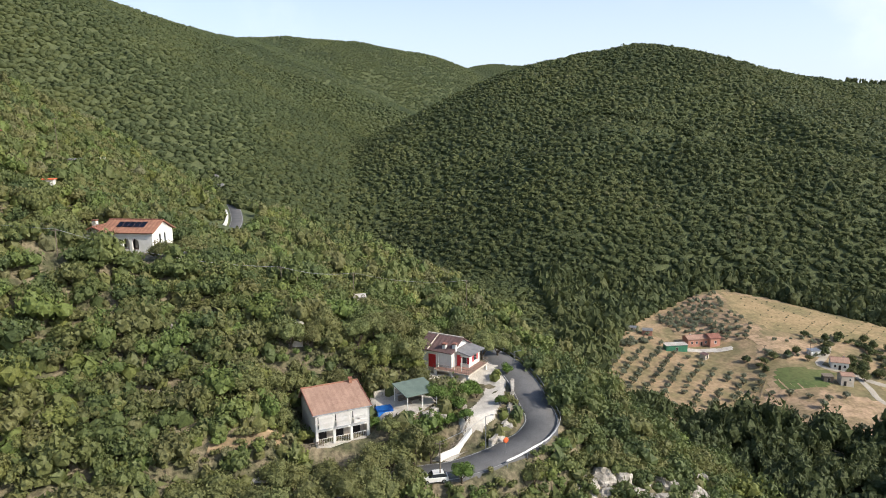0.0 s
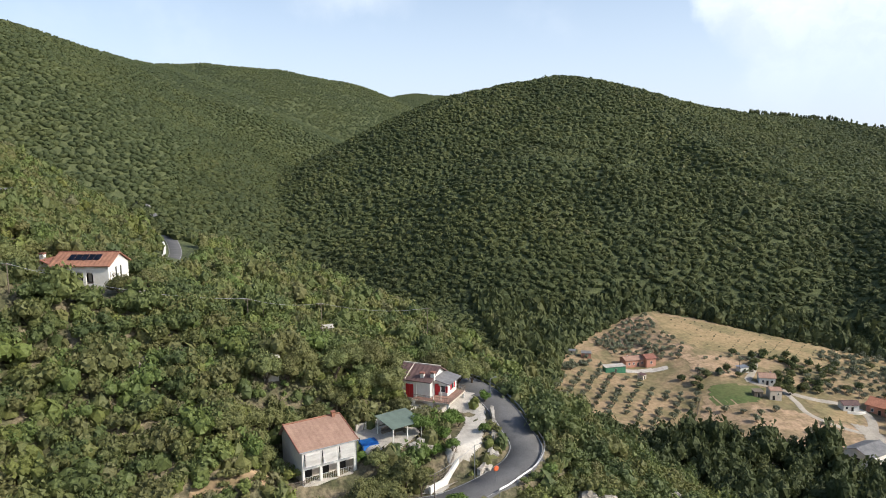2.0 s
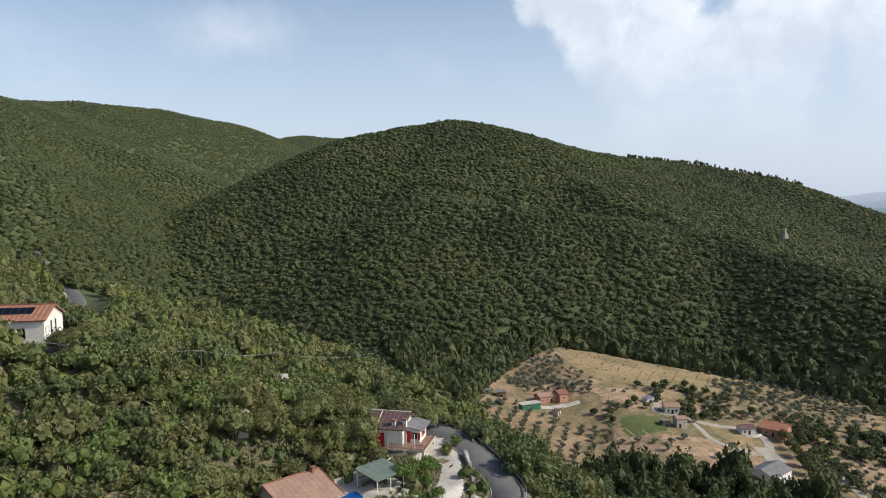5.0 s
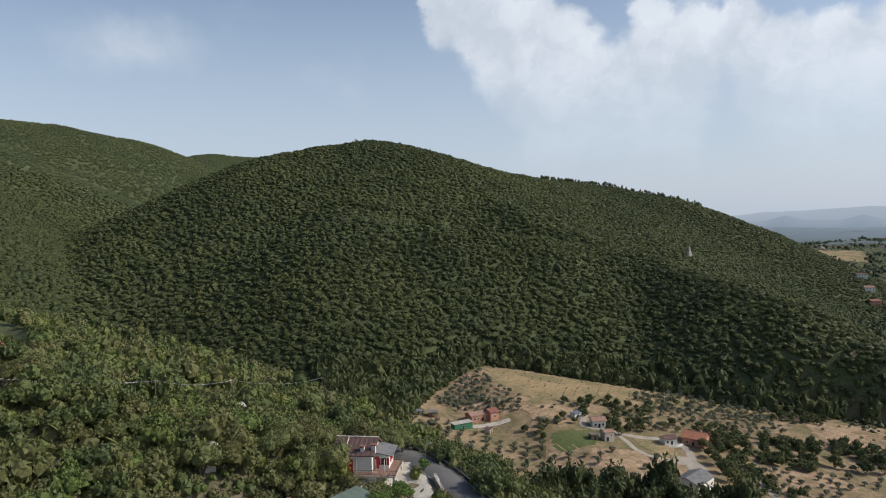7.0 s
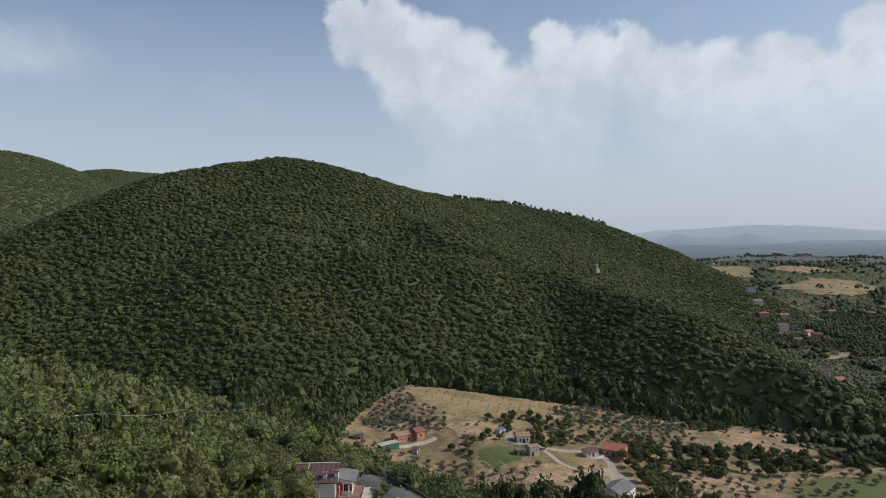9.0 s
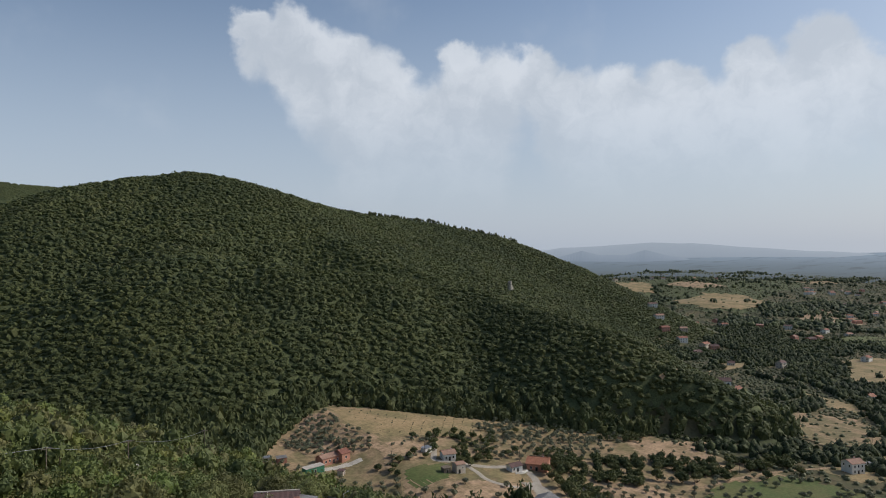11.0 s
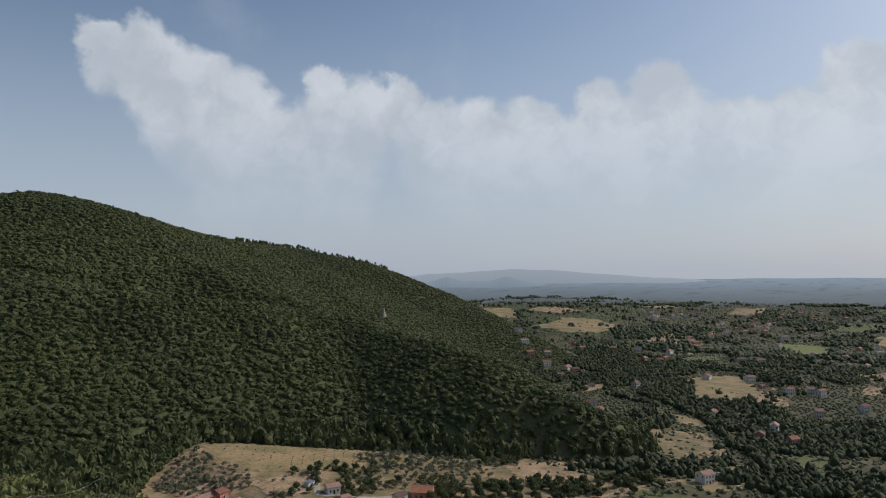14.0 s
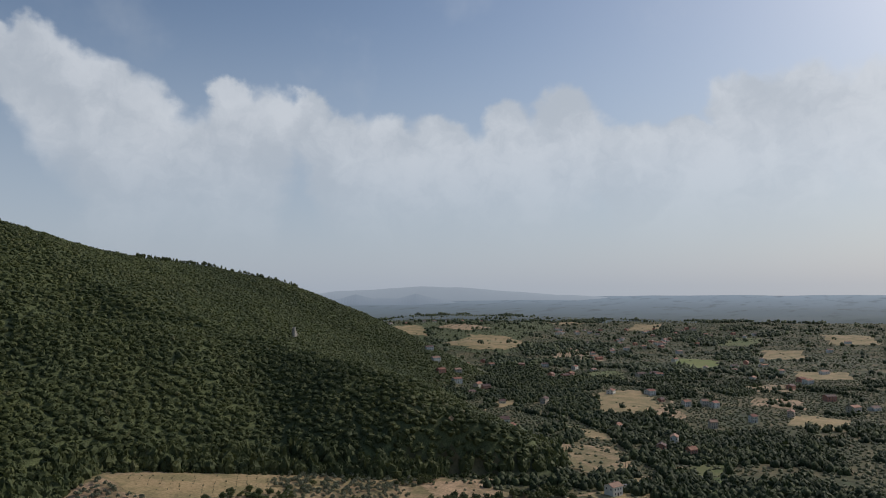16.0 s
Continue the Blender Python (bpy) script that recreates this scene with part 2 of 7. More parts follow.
M_RED = material("red_paint", (0.55, 0.035, 0.040), 0.5, (0.48, 0.03, 0.035), 1.0, 0.15, 6.0)
M_DARK = material("dark_opening", (0.030, 0.028, 0.027), 0.5, (0.020, 0.020, 0.020), 1.0, 0.2, 4.0)
M_GLASS = material("window_glass", (0.035, 0.040, 0.048), 0.08, (0.03, 0.035, 0.04), 1.0, 0.1, 2.0, 0, 0, 0.8)
M_BLUE = material("blue_tarpaulin", (0.03, 0.20, 0.62), 0.5, (0.025, 0.16, 0.52), 1.2, 0.25, 5.0, 0.03)
M_TEAL = material("teal_plastic", (0.10, 0.42, 0.50), 0.5, (0.08, 0.36, 0.44), 1.0, 0.2, 5.0)
M_METAL = material("galvanised_metal", (0.40, 0.41, 0.42), 0.5, (0.32, 0.33, 0.34), 2.0, 0.2, 9.0, 0, 0.7, 0.5)
M_WOODPOST = material("weathered_wood", (0.22, 0.18, 0.14), 0.9, (0.16, 0.13, 0.10), 3.0, 0.4, 12.0, 0.01)
M_CLOTH = material("white_awning_cloth", (0.88, 0.86, 0.82), 0.85, (0.84, 0.81, 0.76), 0.6, 0.1, 6.0, 0.01, translucent=0.1)
M_ORANGE = material("orange_paint", (0.75, 0.16, 0.06), 0.5, (0.68, 0.14, 0.05), 1.0, 0.15, 6.0)
M_PINK = material("salmon_plaster", (0.55, 0.27, 0.19), 0.85, (0.48, 0.235, 0.165), 0.5, 0.2, 4.0, 0.005)
M_SOLAR = material("solar_glass", (0.012, 0.016, 0.030), 0.12, (0.015, 0.02, 0.04), 2.0, 0.1, 3.0, 0, 0, 0.6)
M_VINE = material("vineyard_rows", (0.16, 0.20, 0.06), 0.95, (0.21, 0.22, 0.08), 0.02, 0.4, 0.3, 0.1)

# ---- terrain ----
def smax(a, b, k):
    d = np.clip(0.5 + 0.5 * (a - b) / k, 0, 1)
    return b + (a - b) * d + k * d * (1 - d)


def smooth(a, lo, hi):
    t = np.clip((a - lo) / (hi - lo), 0, 1)
    return t * t * (3 - 2 * t)


_rng = np.random.RandomState(11)
_PERM = _rng.rand(256, 256)


def vnoise(x, y):
    """Smooth value noise of unit wavelength, 0 to 1."""
    xi, yi = np.floor(x).astype(int), np.floor(y).astype(int)
    fx, fy = x - xi, y - yi
    fx, fy = fx * fx * (3 - 2 * fx), fy * fy * (3 - 2 * fy)
    g = lambda i, j: _PERM[(xi + i) % 256, (yi + j) % 256]
    return (g(0, 0) * (1 - fx) + g(1, 0) * fx) * (1 - fy) + (g(0, 1) * (1 - fx) + g(1, 1) * fx) * fy


def fbm(x, y, octaves=3):
    z, a = 0, 0.5
    for _ in range(octaves):
        z, a, x, y = z + a * (vnoise(x, y) - 0.5), a * 0.5, x * 2.03 + 17.3, y * 2.03 + 5.1
    return z


def to_line(x, y, pts):
    """Distance to a polyline, and the other columns of its points there."""
    best = np.full(np.shape(x), 1e9)
    cols = [np.zeros(np.shape(x)) for _ in range(len(pts[0]) - 2)]
    for p, q in zip(pts[:-1], pts[1:]):
        dx, dy = q[0] - p[0], q[1] - p[1]
        s = np.clip(((x - p[0]) * dx + (y - p[1]) * dy) / (dx * dx + dy * dy), 0, 1)
        d = np.hypot(x - p[0] - s * dx, y - p[1] - s * dy)
        near = d < best
        best = np.where(near, d, best)
        for k in range(len(cols)):
            cols[k] = np.where(near, p[k + 2] + s * (q[k + 2] - p[k + 2]), cols[k])
    return (best, *cols)


def ridge(x, y, pts, slope, w):
    """A ridge along points (x, y, height), which falls off evenly on both sides."""
    z = np.full(np.shape(x), -1e4)
    for p, q in zip(pts[:-1], pts[1:]):
        d, h = to_line(x, y, (p, q))
        z = smax(z, h - slope * (np.sqrt(d * d + w * w) - w), 6.0)
    return z


# spines of the hills: x, y, height
HILL = [(140, 948, 192), (205, 958, 206), (266, 956, 214), (304, 943, 209), (346, 929, 195), (407, 925, 180), (473, 925, 168), (549, 951, 159), (623, 999, 159), (704, 1015, 156), (798, 993, 141), (842, 956, 118), (868, 916, 96), (879, 877, 79), (900, 824, 52), (930, 770, 10), (960, 700, -30)]
WEST = [(140, 948, 190), (94, 945, 166), (57, 897, 146), (12, 849, 121), (-26, 789, 89), (-52, 736, 62), (-66, 680, 40), (-60, 620, 16)]
SHOULDER = [(45, 695, 72), (100, 655, 92), (150, 625, 104), (210, 575, 99), (290, 545, 88), (350, 530, 78), (380, 515, 70)]
UPPER = [(266, 956, 212), (230, 850, 165), (190, 740, 126), (150, 640, 106)]
SPUR = [(346, 929, 190), (330, 800, 152), (352, 660, 108), (380, 520, 71), (381, 457, 60), (384, 411, 53), (390, 359, 42), (392, 305, 22), (396, 274, 5), (404, 240, -20)]
LEFT = [(-900, 500, 300), (-700, 700, 310), (-533, 881, 303), (-482, 1027, 290), (-437, 1157, 279), (-394, 1279, 275)]
LEFT_BACK = [(-394, 1279, 270), (-411, 1532, 305), (-350, 1587, 313), (-209, 1654, 309), (-67, 1708, 288), (34, 1763, 249), (128, 1792, 204), (260, 1850, 170)]
BACK = [(-150, 2200, 280), (43, 2191, 286), (159, 2235, 306), (295, 2252, 299), (420, 2260, 285), (900, 2200, 200)]
VILLAGE = [(1250, 1330, -18), (1560, 1400, 0), (1850, 1290, 2), (2250, 1150, -12)]
TANHILL = [(1330, 900, -46), (1540, 950, -27), (1760, 880, -46)]
ROAD = [(-3.5, 140.0, 66.5), (3.0, 137.5, 66.2), (8.5, 132.0, 65.8), (12.0, 126.0, 65.2), (14.2, 120.2, 64.2), (15.6, 113.4, 62.7), (16.2, 108.6, 61.6),
        (14.2, 104.6, 60.8), (11.4, 102.2, 60.3), (7.6, 99.4, 59.8), (1.6, 96.6, 59.2), (-4.0, 95.6, 58.9), (-12.0, 93.0, 58.4), (-22.0, 89.0, 58.0), (-34.0, 83.0, 57.5)]
FAR_ROAD = [(-73.6, 224.1, 72.7), (-75.9, 241.8, 73.8), (-78.7, 260.5, 75.7), (-84.9, 280.4, 77.6), (-92.0, 297.8, 79.6), (-100.3, 314.8, 82.8), (-107.9, 329.8, 86.7), (-115.1, 344.7, 90.1)]
# level places: x, y, half sizes, turn in degrees, height, width of the bank
PADS = [(-17.6, 103.6, 5.8, 6.2, 25, 62.6, 6), (-6.5, 109.0, 4.5, 4.5, 25, 64.9, 3), (2.2, 124.0, 7.5, 7.0, 10, 65.4, 4), (-62.0, 134.5, 9, 7, 24, 86.6, 6), (6.0, 112.5, 4.0, 6.5, 10, 63.4, 3)]


def inside(x, y, poly):
    r = np.zeros(np.shape(x), bool)
    for (x1, y1), (x2, y2) in zip(poly, poly[1:] + poly[:1]):
        c = (y1 > y) != (y2 > y)
        r ^= c & (x < (x2 - x1) * (y - y1) / (y2 - y1 + 1e-9) + x1)
    return r


# the farmed clearing in the valley
CLEARING = [(84, 322), (92, 350), (108, 372), (124, 392), (150, 412), (176, 424), (226, 389), (256, 365), (283, 346), (298, 322), (327, 303), (352, 286), (372, 262), (400, 240), (700, 210),
            (700, 30), (330, 90), (262, 150), (205, 176), (180, 208), (150, 232), (132, 240), (112, 236), (96, 240), (78, 246), (67, 266), (70, 292)]


def near_slope(x, y):
    z = 74 - 0.36 * np.maximum(x + 13, 0) + 0.27 * np.maximum(-13 - x, 0) + 0.30 * np.maximum(0, -58 - x) - (0.088 + 0.085 * smooth(-x, 50, 105)) * np.maximum(0, y - 125)
    z = z - 0.52 * np.maximum(0, 122 - y) * (1 - 0.55 * smooth(x, 0, 35))
    z = z - 0.30 * np.maximum(0, x - 24)
    # beyond the crest the ground falls into the side valley
    crest = np.interp(x, [-260, -160, -120, -100, -63, -15, 8, 20, 30, 60], [330, 318, 316, 312, 296, 224, 202, 176, 150, 130])
    over = np.maximum(0, y - crest)
    z = z - 0.55 * (np.sqrt(over * over + 64) - 8)
    return z + 2.6 * fbm(x / 26, y / 26, 3) + 7 * fbm(x / 90 + 3, y / 90, 2)


def valley(x, y):
    z = -1 - 60 * (1 - np.exp(-np.maximum(x - 170, -260) / 720.0)) + 0.0 * x
    z = z + 13 * np.tanh((y - 315) / 110.0) * np.exp(-np.maximum(x - 200, 0) / 260.0)
    z = z - 7.5 * smooth(168 - x, 0, 40) * smooth(y, 240, 280)
    z = z - 15 * smooth(120 - x, 0, 90) * smooth(y, 410, 500)
    z = z + smooth(x, 500, 1100) * 34 * fbm(x / 420, y / 420, 3)
    far = np.hypot(x, y)
    rise = np.interp(far, [1800, 2400, 3000, 4000, 4900, 7000], [0, 22, 48, 76, 106, 106])
    return z + rise


def main_hill(x, y):
    hill = smax(ridge(x, y, HILL, 0.50, 55), ridge(x, y, WEST, 0.52, 22), 14)
    hill = smax(hill, ridge(x, y, UPPER, 0.52, 45), 14)
    hill = smax(hill, ridge(x, y, SHOULDER, 0.66, 26), 10)
    return smax(hill, ridge(x, y, SPUR, 0.62, 22), 10)


def back_hills(x, y):
    return smax(ridge(x, y, LEFT, 0.62, 60), smax(ridge(x, y, LEFT_BACK, 0.46, 60), ridge(x, y, BACK, 0.35, 60), 15), 15)


def height(x, y):
    x, y = np.asarray(x, float), np.asarray(y, float)
    z = valley(x, y)
    z = smax(z, ridge(x, y, VILLAGE, 0.16, 120), 12)
    z = smax(z, ridge(x, y, TANHILL, 0.15, 60), 8)
    rough = 10 * fbm(x / 120 + 2, y / 170, 3) + 3 * fbm(x / 45, y / 45, 2)
    hill = main_hill(x, y)
    hill = hill + rough * smooth(200 - hill, 0, 60)
    z = smax(z, hill, 7)
    flat = np.where(inside(x, y, CLEARING), 0.0, smooth(to_line(x, y, CLEARING + CLEARING[:1])[0], 0, 26))
    z = z * flat + valley(x, y) * (1 - flat)
    back = back_hills(x, y)
    z = smax(z, back + (26 * np.abs(fbm(x / 210 + 2, y / 300, 3)) + rough) * smooth(290 - back, 0, 80), 10)
    z = smax(z, near_slope(x, y), 6)
    for cx, cy, hx, hy, turn, pz, bank in PADS:
        c, s = math.cos(radians(turn)), math.sin(radians(turn))
        u, v = (x - cx) * c + (y - cy) * s, -(x - cx) * s + (y - cy) * c
        d = np.hypot(np.maximum(np.abs(u) - hx, 0), np.maximum(np.abs(v) - hy, 0))
        f = 1 - smooth(d, 0, bank)
        z = z * (1 - f) + pz * f
    for line, half, bank in ((ROAD, 3.4, 4.0), (FAR_ROAD, 3.6, 7.0)):
        d, rz = to_line(x, y, line)
        f = 1 - smooth(d, half, half + bank)
        z = z * (1 - f) + rz * f
    return z


def ground_at(x, y):
    return float(height(np.array([x]), np.array([y]))[0])


def mesh_np(name, verts, tris, mats, idx=None, shade=False, tint=None):
    """A mesh from numpy arrays of corners and triangles (or quads)."""
    me = bpy.data.meshes.new(name)
    n = tris.shape[1]
    me.vertices.add(len(verts))
    me.vertices.foreach_set("co", np.ascontiguousarray(verts, np.float32).ravel())
    me.loops.add(tris.size)
    me.loops.foreach_set("vertex_index", np.ascontiguousarray(tris, np.int32).ravel())
    me.polygons.add(len(tris))
    me.polygons.foreach_set("loop_start", np.arange(0, tris.size, n, dtype=np.int32))
    me.polygons.foreach_set("loop_total", np.full(len(tris), n, np.int32))
    me.polygons.foreach_set("use_smooth", np.full(len(tris), shade, bool))
    for m in mats:
        me.materials.append(m)
    if idx is not None:
        me.polygons.foreach_set("material_index", np.ascontiguousarray(idx, np.int32))
    if tint is not None:
        a = me.attributes.new("tint", "FLOAT", "POINT")
        a.data.foreach_set("value", np.ascontiguousarray(tint, np.float32))
    me.update(calc_edges=True)
    return me


def steps(*spans):
    """Grid lines: (start, end, step) spans joined."""
    out = []
    for a, b, s in spans:
        out += list(np.arange(a, b, s))
    return np.array(out + [spans[-1][1]], float)


GX = steps((-4800, -1200, 200), (-1200, -200, 25), (-200, 60, 2.5), (60, 480, 5), (480, 1200, 12), (1200, 2400, 40), (2400, 4840, 100))
GY = steps((-4800, -300, 250), (-300, 40, 17), (40, 180, 2.5), (180, 480, 5), (480, 1200, 10), (1200, 2400, 25), (2400, 4840, 100))
_X, _Y = np.meshgrid(GX, GY)
_Z = height(_X, _Y)
_Z = np.where(np.hypot(_X, _Y) > 2760, _Z - 30, _Z)     # the hazy distance lies over it from here on
_n, _m = len(GX), len(GY)
_v = np.stack([_X.ravel(), _Y.ravel(), _Z.ravel()], 1)
_i = (np.arange(_m - 1)[:, None] * _n + np.arange(_n - 1)[None, :]).ravel()
_q = np.stack([_i, _i + 1, _i + 1 + _n, _i + _n], 1)
_c = _v[_q].mean(1)
_open = ((_c[:, 0] > 330) & (valley(_c[:, 0], _c[:, 1]) > _c[:, 2] - 14)) | inside(_c[:, 0], _c[:, 1], CLEARING)
_far = np.hypot(_c[:, 0], _c[:, 1]) > 2700
ground = tagged(new("ground", mesh_np("ground", _v, _q, [M_FLOOR, M_PLAIN, M_ORCHARD, M_LITTER], np.where((_c[:, 1] > 150) & ~_open, 3, np.where(inside(_c[:, 0], _c[:, 1], CLEARING) & (_c[:, 0] < 345), 2, _open.astype(int))), True)),
                "wooded hills and a dry farmed plain", "ground", kind="structure")


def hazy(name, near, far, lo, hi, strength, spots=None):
    """Distance with its haze painted in: a glowing colour, bluer the farther it lies."""
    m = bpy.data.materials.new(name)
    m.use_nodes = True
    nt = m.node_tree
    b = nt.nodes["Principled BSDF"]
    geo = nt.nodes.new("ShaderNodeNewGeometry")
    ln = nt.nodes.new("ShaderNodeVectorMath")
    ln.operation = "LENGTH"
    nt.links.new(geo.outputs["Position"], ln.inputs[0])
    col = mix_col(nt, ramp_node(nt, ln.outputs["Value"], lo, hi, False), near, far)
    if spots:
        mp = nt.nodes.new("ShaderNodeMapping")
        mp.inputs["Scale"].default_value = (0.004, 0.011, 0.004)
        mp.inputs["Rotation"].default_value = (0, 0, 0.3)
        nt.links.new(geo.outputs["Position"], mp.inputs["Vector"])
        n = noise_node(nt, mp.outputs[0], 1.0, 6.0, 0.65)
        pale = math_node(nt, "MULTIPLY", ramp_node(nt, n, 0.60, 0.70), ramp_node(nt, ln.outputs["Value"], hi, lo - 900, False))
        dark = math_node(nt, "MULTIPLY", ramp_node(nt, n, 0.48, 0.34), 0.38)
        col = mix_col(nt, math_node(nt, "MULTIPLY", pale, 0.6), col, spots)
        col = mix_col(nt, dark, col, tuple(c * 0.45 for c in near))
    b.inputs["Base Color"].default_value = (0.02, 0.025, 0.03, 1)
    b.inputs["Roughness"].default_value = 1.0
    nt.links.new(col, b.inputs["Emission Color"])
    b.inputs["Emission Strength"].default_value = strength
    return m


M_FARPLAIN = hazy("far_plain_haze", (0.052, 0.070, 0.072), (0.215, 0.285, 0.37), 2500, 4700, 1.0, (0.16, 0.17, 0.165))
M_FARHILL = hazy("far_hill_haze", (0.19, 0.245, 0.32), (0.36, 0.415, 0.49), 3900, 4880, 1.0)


def far_plain():
    a, r = np.radians(np.arange(20, 150.1, 1.0)), np.array([2650, 2750, 2900, 3100, 3300, 3600, 3900, 4200, 4500, 4700, 4860.0])
    A, R = np.meshgrid(a, r)
    x, y = R * np.sin(A), R * np.cos(A)
    z = height(x, y) + 2.0 + 5 * fbm(x / 300, y / 300, 3) * smooth(R, 2700, 3200) * (1 - smooth(R, 4300, 4700))
    z = np.where(R < 2700, z - 14, z)
    n, m = len(a), len(r)
    i = (np.arange(m - 1)[:, None] * n + np.arange(n - 1)[None, :]).ravel()
    q = np.stack([i, i + n, i + n + 1, i + 1], 1)
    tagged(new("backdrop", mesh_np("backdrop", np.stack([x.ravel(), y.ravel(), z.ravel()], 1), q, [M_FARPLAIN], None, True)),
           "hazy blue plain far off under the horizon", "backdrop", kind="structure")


def far_mountain(name, r, spans, label):
    """A distant range: azimuth, height of the crest above the eye's level in degrees."""
    az = np.arange(spans[0][0], spans[-1][0] + 0.01, 0.25)
    el = np.interp(az, [s[0] for s in spans], [s[1] for s in spans]) + 0.10 * fbm(az / 1.3, az * 0 + r, 3)
    x, y = r * np.sin(np.radians(az)), r * np.cos(np.radians(az))
    top = 112 + r * np.tan(np.radians(el))
    deep = 0.93
    v = np.concatenate([np.stack([x * deep, y * deep, height(x * deep, y * deep) - 6], 1), np.stack([x, y, top], 1), np.stack([x * 1.015, y * 1.015, top * 0 - 60], 1)])
    n = len(az)
    i = np.arange(n - 1)
    q = np.concatenate([np.stack([i + k * n, i + 1 + k * n, i + 1 + (k + 1) * n, i + (k + 1) * n], 1) for k in (0, 1)])
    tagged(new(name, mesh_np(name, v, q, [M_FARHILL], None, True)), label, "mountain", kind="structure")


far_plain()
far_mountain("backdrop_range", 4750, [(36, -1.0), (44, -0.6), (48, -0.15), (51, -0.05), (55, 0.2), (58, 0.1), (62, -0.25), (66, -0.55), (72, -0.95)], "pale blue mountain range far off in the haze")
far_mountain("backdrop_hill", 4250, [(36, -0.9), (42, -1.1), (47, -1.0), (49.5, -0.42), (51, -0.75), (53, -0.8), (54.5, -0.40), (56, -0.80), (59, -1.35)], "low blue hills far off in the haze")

# ---- plants ----
def ico(level):
    bm = bmesh.new()
    bmesh.ops.create_icosphere(bm, subdivisions=level, radius=1.0)
    v = np.array([p.co[:] for p in bm.verts])
    f = np.array([[p.index for p in t.verts] for t in bm.faces])
    bm.free()
    return v, f


ICO1 = ico(1)


def cap(ic, cut):
    """The part of a sphere mesh above a level."""
    v, f = ic
    f = f[v[f][:, :, 2].max(1) > cut]
    used = np.unique(f)
    back = np.zeros(len(v), int)
    back[used] = np.arange(len(used))
    return v[used], back[f]


def hat(ic):
    """The upper faces of the coarsest sphere."""
    v, f = ic
    f = f[(v[f][:, :, 2] > 0.3).sum(1) >= 2]
    used = np.unique(f)
    back = np.zeros(len(v), int)
    back[used] = np.arange(len(used))
    return v[used], back[f]


def crown(seed, blobs, leaves, leaf, squash=0.8, core=ICO1, spread=0.62, fill=0.56):
    """A lumpy crown of unit radius, its foot at 0: dark inner lumps and small leaf sprays round them."""
    r = np.random.RandomState(seed)
    cs, rs = [], []
    for k in range(blobs):
        a = 2.4 * k + r.rand()
        d = spread * math.sqrt((k + 0.3) / blobs)
        cs.append((d * math.cos(a), d * math.sin(a), squash * (0.55 + 0.75 * (1 - d) * r.rand() + 0.15 * r.rand())))
        rs.append(0.34 + 0.16 * r.rand())
    cs, rs = np.array(cs), np.array(rs)
    V, T, n = [], [], 0
    cv, cf = core
    for c, q in zip(cs, rs):
        v = cv * (q * (fill + 0.26 * r.rand(len(cv), 1))) * (1, 1, 0.85) + c
        V.append(v)
        T.append(cf + n)
        n += len(cv)
    k = r.randint(blobs, size=leaves)
    d = r.randn(leaves, 3)
    d[:, 2] = np.abs(d[:, 2]) * 1.1 - 0.35
    d /= np.linalg.norm(d, axis=1)[:, None]
    p = cs[k] + d * (rs[k] * (0.72 + 0.48 * r.rand(leaves)))[:, None]
    n1 = d + 0.8 * r.randn(leaves, 3)
    n1 /= np.linalg.norm(n1, axis=1)[:, None]
    u = np.cross(n1, r.randn(leaves, 3))
    u /= np.linalg.norm(u, axis=1)[:, None]
    w = np.cross(n1, u)
    s = leaf * (0.6 + 0.8 * r.rand(leaves))[:, None]
    V.append(np.concatenate([p + u * s, p - 0.5 * u * s + 0.87 * w * s, p - 0.5 * u * s - 0.87 * w * s]))
    i = np.arange(leaves)
    T.append(np.stack([n + i, n + leaves + i, n + 2 * leaves + i], 1))
    return np.concatenate(V), np.concatenate(T)


def cone(seed):
    """A crown a kilometre off: a low dome of six sides."""
    r = np.random.RandomState(seed)
    a = np.arange(6) * 1.047
    v = np.stack([np.cos(a), np.sin(a), 0 * a - 0.2], 1) * (0.9 + 0.25 * r.rand(6, 1))
    v = np.concatenate([v, [[0.2 * r.randn(), 0.2 * r.randn(), 0.95]]])
    i = np.arange(6)
    return v, np.stack([i, (i + 1) % 6, 0 * i + 6], 1)


def clump(seed, ic, rough):
    """A crown far off: one uneven dome."""
    r = np.random.RandomState(seed)
    v, f = ic
    v = v * (1 + rough * (r.rand(len(v), 1) - 0.5)) * (1, 1, 0.9)
    return v + rough * 0.25 * r.randn(*v.shape) + (0, 0, 0.35), f


